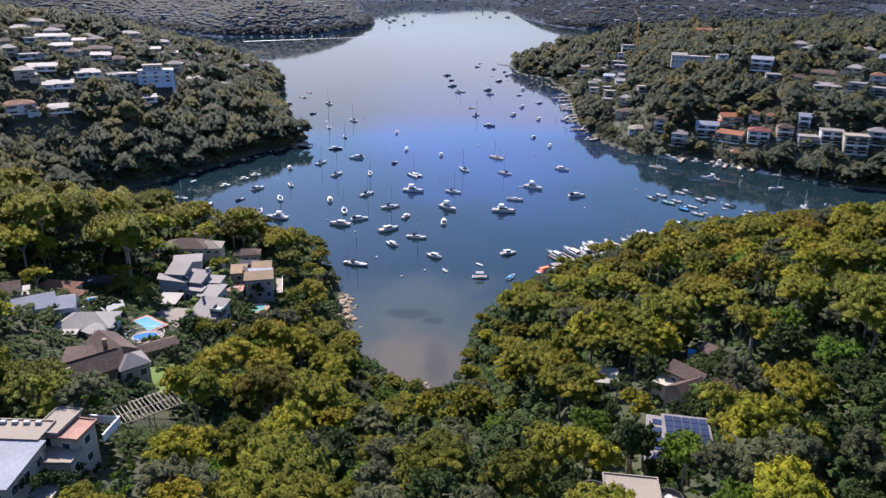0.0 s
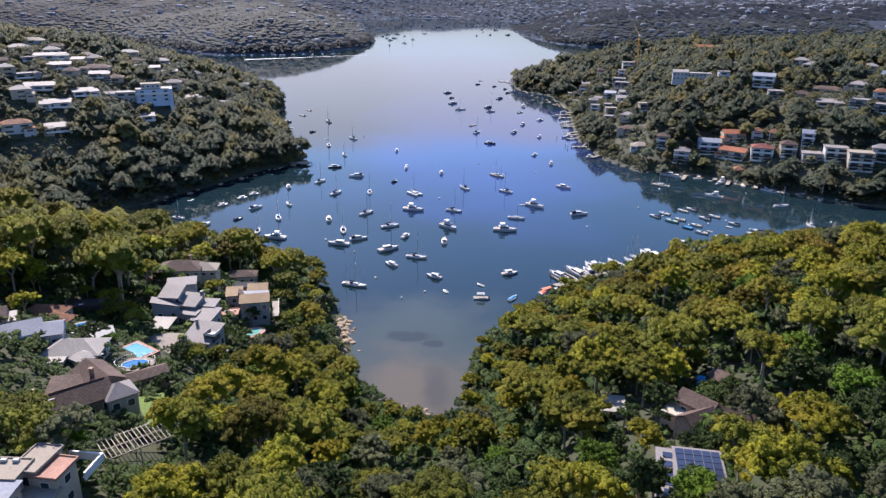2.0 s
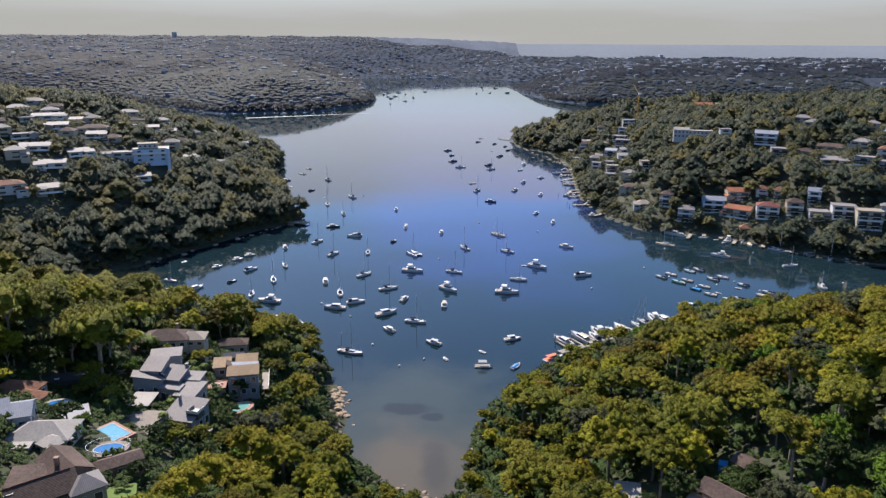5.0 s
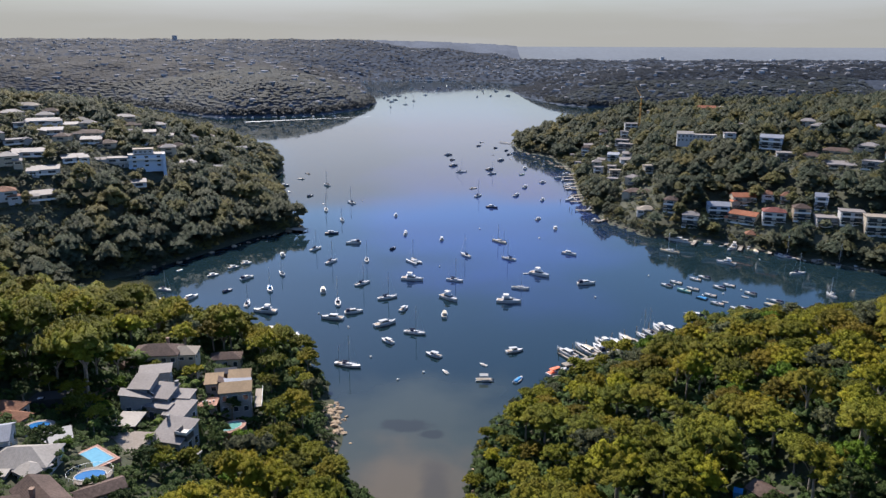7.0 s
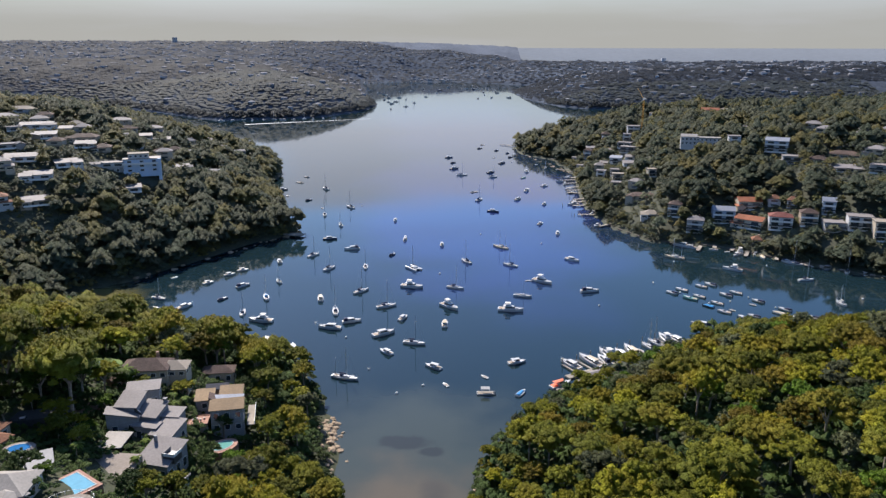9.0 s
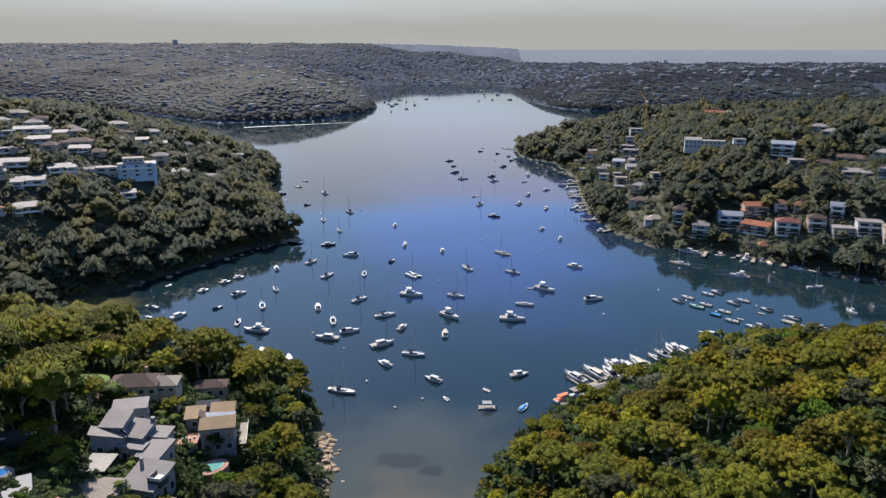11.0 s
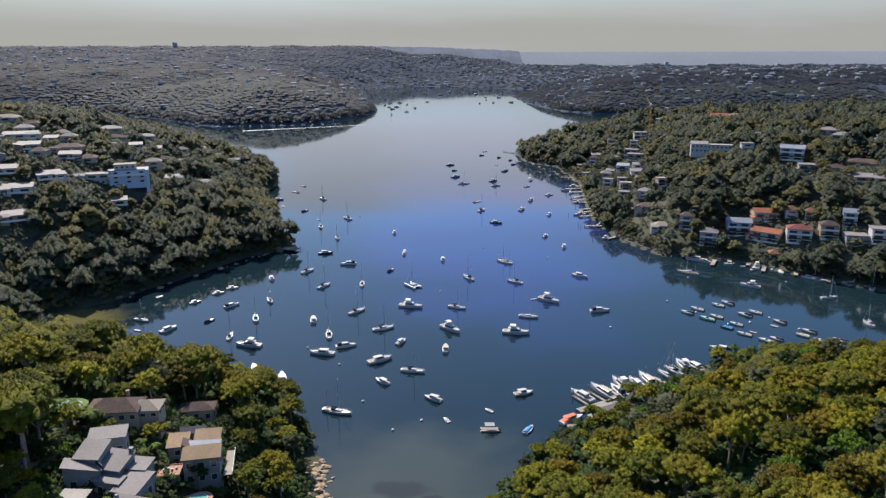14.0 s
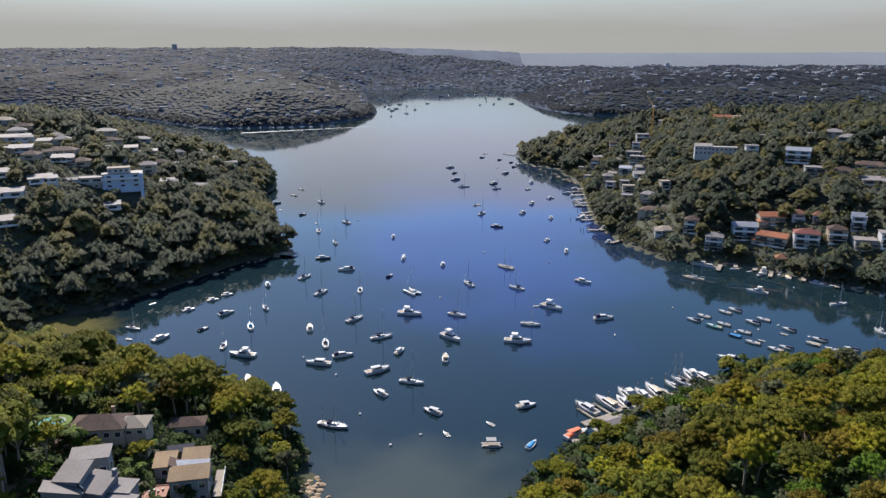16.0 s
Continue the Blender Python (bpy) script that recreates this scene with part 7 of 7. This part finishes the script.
def stamp(name, label, models, picks, mat, smooth=False, canopy=False):
    """Many small crowns joined into one stretch of wood. models: corners and triangles; picks: x, y, z, model, size, turn, tallness."""
    verts, faces, slots, total = [], [], [], 0
    mats = mat if isinstance(mat, list) else [mat]
    rng = np.random.default_rng(len(picks))
    for k, (v, f) in enumerate(models):
        mine = np.array([p for p in picks if p[3] == k], float)
        if not len(mine):
            continue
        c, s = np.cos(mine[:, 5])[:, None], np.sin(mine[:, 5])[:, None]
        x = (v[None, :, 0] * c - v[None, :, 1] * s) * mine[:, 4, None] + mine[:, 0, None]
        y = (v[None, :, 0] * s + v[None, :, 1] * c) * mine[:, 4, None] + mine[:, 1, None]
        z = v[None, :, 2] * (mine[:, 4] * mine[:, 6])[:, None] + mine[:, 2, None]
        verts.append(np.stack([x, y, z], -1).reshape(-1, 3))
        faces.append((f[None] + (np.arange(len(mine)) * len(v))[:, None, None]).reshape(-1, 3) + total)
        slots.append(np.repeat(rng.integers(0, len(mats), len(mine)), len(f)))
        total += len(mine) * len(v)
    if verts:
        me = bulk(name, np.concatenate(verts), np.concatenate(faces), mats[0], smooth)
        for m in mats[1:]:
            me.materials.append(m)
        me.polygons.foreach_set("material_index", np.concatenate(slots).astype(np.int32))
        if canopy:   # normals turned to the sky, so the tufts shade as evenly as under haze
            up = np.random.default_rng(3).normal(0, 0.12, (len(me.vertices), 3)) + (0, 0, 1)
            me.normals_split_custom_set_from_vertices((up / np.linalg.norm(up, axis=1, keepdims=True)).tolist())
        tagged(new(name, me), label, "woodland", kind="stuff")


REST = plant_near()
near_models = [dome(40 + n, 6.2, 10.0, 26, 10, 0.36, 4.5) for n in range(4)]
scrub_models = [dome(50 + n, 5.5, 7.5, 6, 7, 0.55, 0.3) for n in range(6)]
SHRUBS = [p for p in REST if KINDS[p[3]][0] == "garden_shrub"]
stamp("shrubbery", "mixed green shrubs filling the near gardens", scrub_models, [(x, y, h, n % 6, g * 0.42, t, tall) for n, (x, y, h, kind, g, t, tall) in enumerate(SHRUBS)], LEAF_DEEP)
REST = [p for p in REST if KINDS[p[3]][0] != "garden_shrub"]
stamp("woodland_near", "olive-green gum woodland on the near slopes", near_models,
      [(x, y, h, n % 4, g * (0.36 if KINDS[kind][0] == 'garden_shrub' else 0.95), t, tall) for n, (x, y, h, kind, g, t, tall) in enumerate(REST)], LEAF_OLIVE)
hill_models = [dome(60 + n, 5.6 + 0.7 * (n % 3), 9 + (n % 4), 14 + n % 3, 10, 0.42, 2.5) for n in range(6)]


def wood(name, label, x0, x1, y0, y1, pitch, seed, keep=None, mat=None, models=hill_models, size=1.0, shore=2.0, count=6, scrub=False, tall=1.0, canopy=False):
    rng = np.random.default_rng(seed)
    xs, ys = spots(x0, x1, y0, y1, pitch, seed)
    ok = (inland(xs, ys) > shore) & (np.abs(xs) < 60 + 0.68 * ys)
    xs, ys = xs[ok], ys[ok]
    taken = np.zeros(len(xs), bool)
    for spots_kept, extra in ((CLEAR, -0.6 if scrub else 1.5), (() if scrub else VIEW, 1.0)):
        for cx, cy, r in spots_kept:
            taken |= (xs - cx) ** 2 + (ys - cy) ** 2 <= (r + extra) ** 2
    close = np.zeros(len(xs), bool)
    for spots_kept, extra in ((CLEAR, 10), (VIEW, 8)):
        for cx, cy, r in spots_kept:
            close |= (xs - cx) ** 2 + (ys - cy) ** 2 <= (r + extra) ** 2
    xs, ys, close = xs[~taken], ys[~taken], close[~taken]
    hs = land(xs, ys)
    picks = [(x, y, h - 0.4, int(rng.integers(count)), size * rng.uniform(0.7, 1.2) * (0.58 if by_house else 1.0), rng.uniform(0, 6.28), rng.uniform(0.85, 1.25) * tall)
             for x, y, h, by_house in zip(xs, ys, hs, close) if keep is None or keep(x, y)]
    stamp(name, label, models, picks, mat or LEAF_HILL, True, canopy)


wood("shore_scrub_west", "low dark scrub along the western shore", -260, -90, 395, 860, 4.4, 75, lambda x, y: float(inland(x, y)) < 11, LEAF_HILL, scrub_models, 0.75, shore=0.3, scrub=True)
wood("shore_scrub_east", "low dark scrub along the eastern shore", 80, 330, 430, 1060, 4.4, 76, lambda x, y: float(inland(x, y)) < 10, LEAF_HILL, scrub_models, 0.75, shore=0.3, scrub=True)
wood("shore_scrub_near", "low green scrub along the near shore", -215, 240, 196, 400, 4.6, 77, lambda x, y: float(inland(x, y)) < 8, LEAF_DEEP, scrub_models, 0.6, shore=0.2, scrub=True)
wood("undergrowth_near", "dark green undergrowth below the near trees", -235, 245, 84, 372, 6.6, 81, lambda x, y: not garden(x, y) and open_to(x, y, 1.0), LEAF_DEEP, scrub_models, 0.8, scrub=True)
near_home = lambda x, y: not (open_to(x, y, 8) and free_of(x, y, 9))
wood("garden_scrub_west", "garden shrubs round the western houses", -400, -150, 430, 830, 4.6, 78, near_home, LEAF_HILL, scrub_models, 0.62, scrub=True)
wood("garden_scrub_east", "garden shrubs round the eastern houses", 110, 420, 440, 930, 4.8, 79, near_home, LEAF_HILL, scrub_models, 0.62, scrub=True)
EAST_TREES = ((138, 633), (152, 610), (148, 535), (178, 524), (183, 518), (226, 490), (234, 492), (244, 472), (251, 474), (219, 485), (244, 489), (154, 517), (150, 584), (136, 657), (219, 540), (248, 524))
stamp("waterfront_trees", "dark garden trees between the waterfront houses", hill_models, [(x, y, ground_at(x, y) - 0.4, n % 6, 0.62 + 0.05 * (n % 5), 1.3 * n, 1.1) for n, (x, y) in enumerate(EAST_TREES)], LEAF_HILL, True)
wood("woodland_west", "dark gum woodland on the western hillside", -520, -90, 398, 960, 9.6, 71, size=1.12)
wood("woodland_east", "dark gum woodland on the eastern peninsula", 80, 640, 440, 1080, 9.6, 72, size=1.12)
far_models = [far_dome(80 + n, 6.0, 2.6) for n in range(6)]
point_models = [dome(96 + n, 5.4, 2.3, 8, 0, 0.8, 0.8) for n in range(6)]
wood("woodland_point", "hazed grey-green trees on the far wooded points", -900, 900, 1310, 1700, 10.0, 82, None, LEAF_POINT_HAZE, point_models, 1.05, 0.5, 6, canopy=True)
wood("shore_scrub_far", "low hazed grey-green scrub along the far shore", -720, 420, 1310, 1750, 6.5, 83, lambda x, y: float(inland(x, y)) < 13, LEAF_POINT_HAZE, scrub_models, 0.95, shore=0.2, scrub=True)
wood("woodland_far", "hazy grey-green bushland on the far shores", -1500, 1500, 1690, 2300, 10.5, 73, None, LEAF_FAR_HAZE, far_models, 1.15, 1, 6, canopy=True)
wood("woodland_distant", "hazy grey-green bushland towards the horizon", -2900, 2200, 2300, 4300, 22, 74, lambda x, y: not (y > 3850 and x > -0.05 * y), LEAF_FAR_HAZE, far_models, 1.5, 3, 6, canopy=True)


# garden palms among the near houses
PALM = palm(3, 7.5)
PALM_SPOTS = ((-104, 253, 1.0), (-100, 250, 1.15), (-108, 258, 0.9), (-112, 259, 0.8), (-83, 262, 0.9), (-80, 247, 0.75), (-82, 243, 0.7), (-79, 226, 0.7), (-92, 203, 0.7), (-62, 246, 0.7), (58, 143, 0.8), (-84, 248, 0.7), (-79, 255, 0.65), (-70, 222, 0.7), (-81, 218, 0.6), (-79, 206, 0.6), (-53, 245, 0.7))
for n, (x, y, grow) in enumerate(PALM_SPOTS):
    o = PALM if n == 0 else copy_thing(PALM, pose(0, 0, 0))
    o.matrix_basis = pose(x, y, ground_at(x, y), 0, 0, 47 * n) @ Matrix.Diagonal((grow, grow, grow, 1))

# ---- roofs among the far trees ----
def far_homes(name, label, x0, x1, y0, y1, pitch, seed, share, wall, roofs):
    rng = np.random.default_rng(seed)
    xs, ys = spots(x0, x1, y0, y1, pitch, seed)
    keep = (inland(xs, ys) > 12) & (rng.random(len(xs)) < share) & (np.abs(xs) < 60 + 0.66 * ys)
    xs, ys = xs[keep], ys[keep]
    hs = land(xs, ys)
    for k, (mat, part_name, what) in enumerate(((wall, name + "_walls", "pale walls"), (roofs, name + "_roofs", "pale roofs"))):
        s = Shape()
        for n, (x, y, z) in enumerate(zip(xs, ys, hs)):
            r = np.random.default_rng(seed * 100000 + n)
            w, d, t, h = r.uniform(3.5, 9), r.uniform(3.5, 5), r.uniform(-0.4, 0.4), r.uniform(2.4, 4.8)
            c, q = math.cos(t), math.sin(t)
            ring = [(x + a * c - b * q, y + a * q + b * c) for a, b in ((-w, -d), (w, -d), (w, d), (-w, d))] if k else [(x + a * c - b * q, y + a * q + b * c) for a, b in ((-w + 0.2, -d + 0.2), (w - 0.2, -d + 0.2), (w - 0.2, d - 0.2), (-w + 0.2, d - 0.2))]
            if k:
                mid = [((ring[0][0] + ring[3][0]) / 2 + 4 * c, (ring[0][1] + ring[3][1]) / 2 + 4 * q, z + h + 1.5), ((ring[1][0] + ring[2][0]) / 2 - 4 * c, (ring[1][1] + ring[2][1]) / 2 - 4 * q, z + h + 1.5)]
                e = [(a, b, z + h) for a, b in ring]
                s.face(e[0], e[1], mid[1], mid[0]).face(e[1], e[2], mid[1]).face(e[2], e[3], mid[0], mid[1]).face(e[3], e[0], mid[0])
            else:
                s.prism(ring, z - 2, z + h)
        tagged(s.ob(part_name, mat), label + ", " + what, "houses", kind="stuff")


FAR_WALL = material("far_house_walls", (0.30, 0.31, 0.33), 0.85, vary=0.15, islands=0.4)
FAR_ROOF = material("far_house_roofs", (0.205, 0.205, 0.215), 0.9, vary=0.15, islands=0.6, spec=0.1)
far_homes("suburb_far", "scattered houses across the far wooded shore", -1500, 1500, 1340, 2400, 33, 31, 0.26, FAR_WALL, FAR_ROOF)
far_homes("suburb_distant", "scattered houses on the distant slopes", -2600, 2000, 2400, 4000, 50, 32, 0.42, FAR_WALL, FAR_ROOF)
s = Shape()
for x, y, w, h in ((-1325, 3750, 18, 26), (720, 3000, 30, 9), (850, 3050, 14, 13), (1330, 3150, 16, 14), (1020, 3020, 40, 8)):
    z = ground_at(x, y)
    s.box(x - w / 2, x + w / 2, y - 9, y + 9, z - 4, z + h)
tagged(s.ob("apartment_blocks", FAR_WALL), "blocky apartment towers on the far skyline", "buildings", kind="stuff")
s = Shape()
rng = random.Random(9)
for k in range(26):
    x, y = -265 + 13 * k, 2668 + rng.uniform(0, 40)
    s.box(x, x + rng.uniform(8, 20), y, y + 8, 0.5, rng.uniform(5, 10))
tagged(s.ob("beach_houses", FAR_WALL), "row of low pale buildings behind the far beach", "houses", kind="stuff")
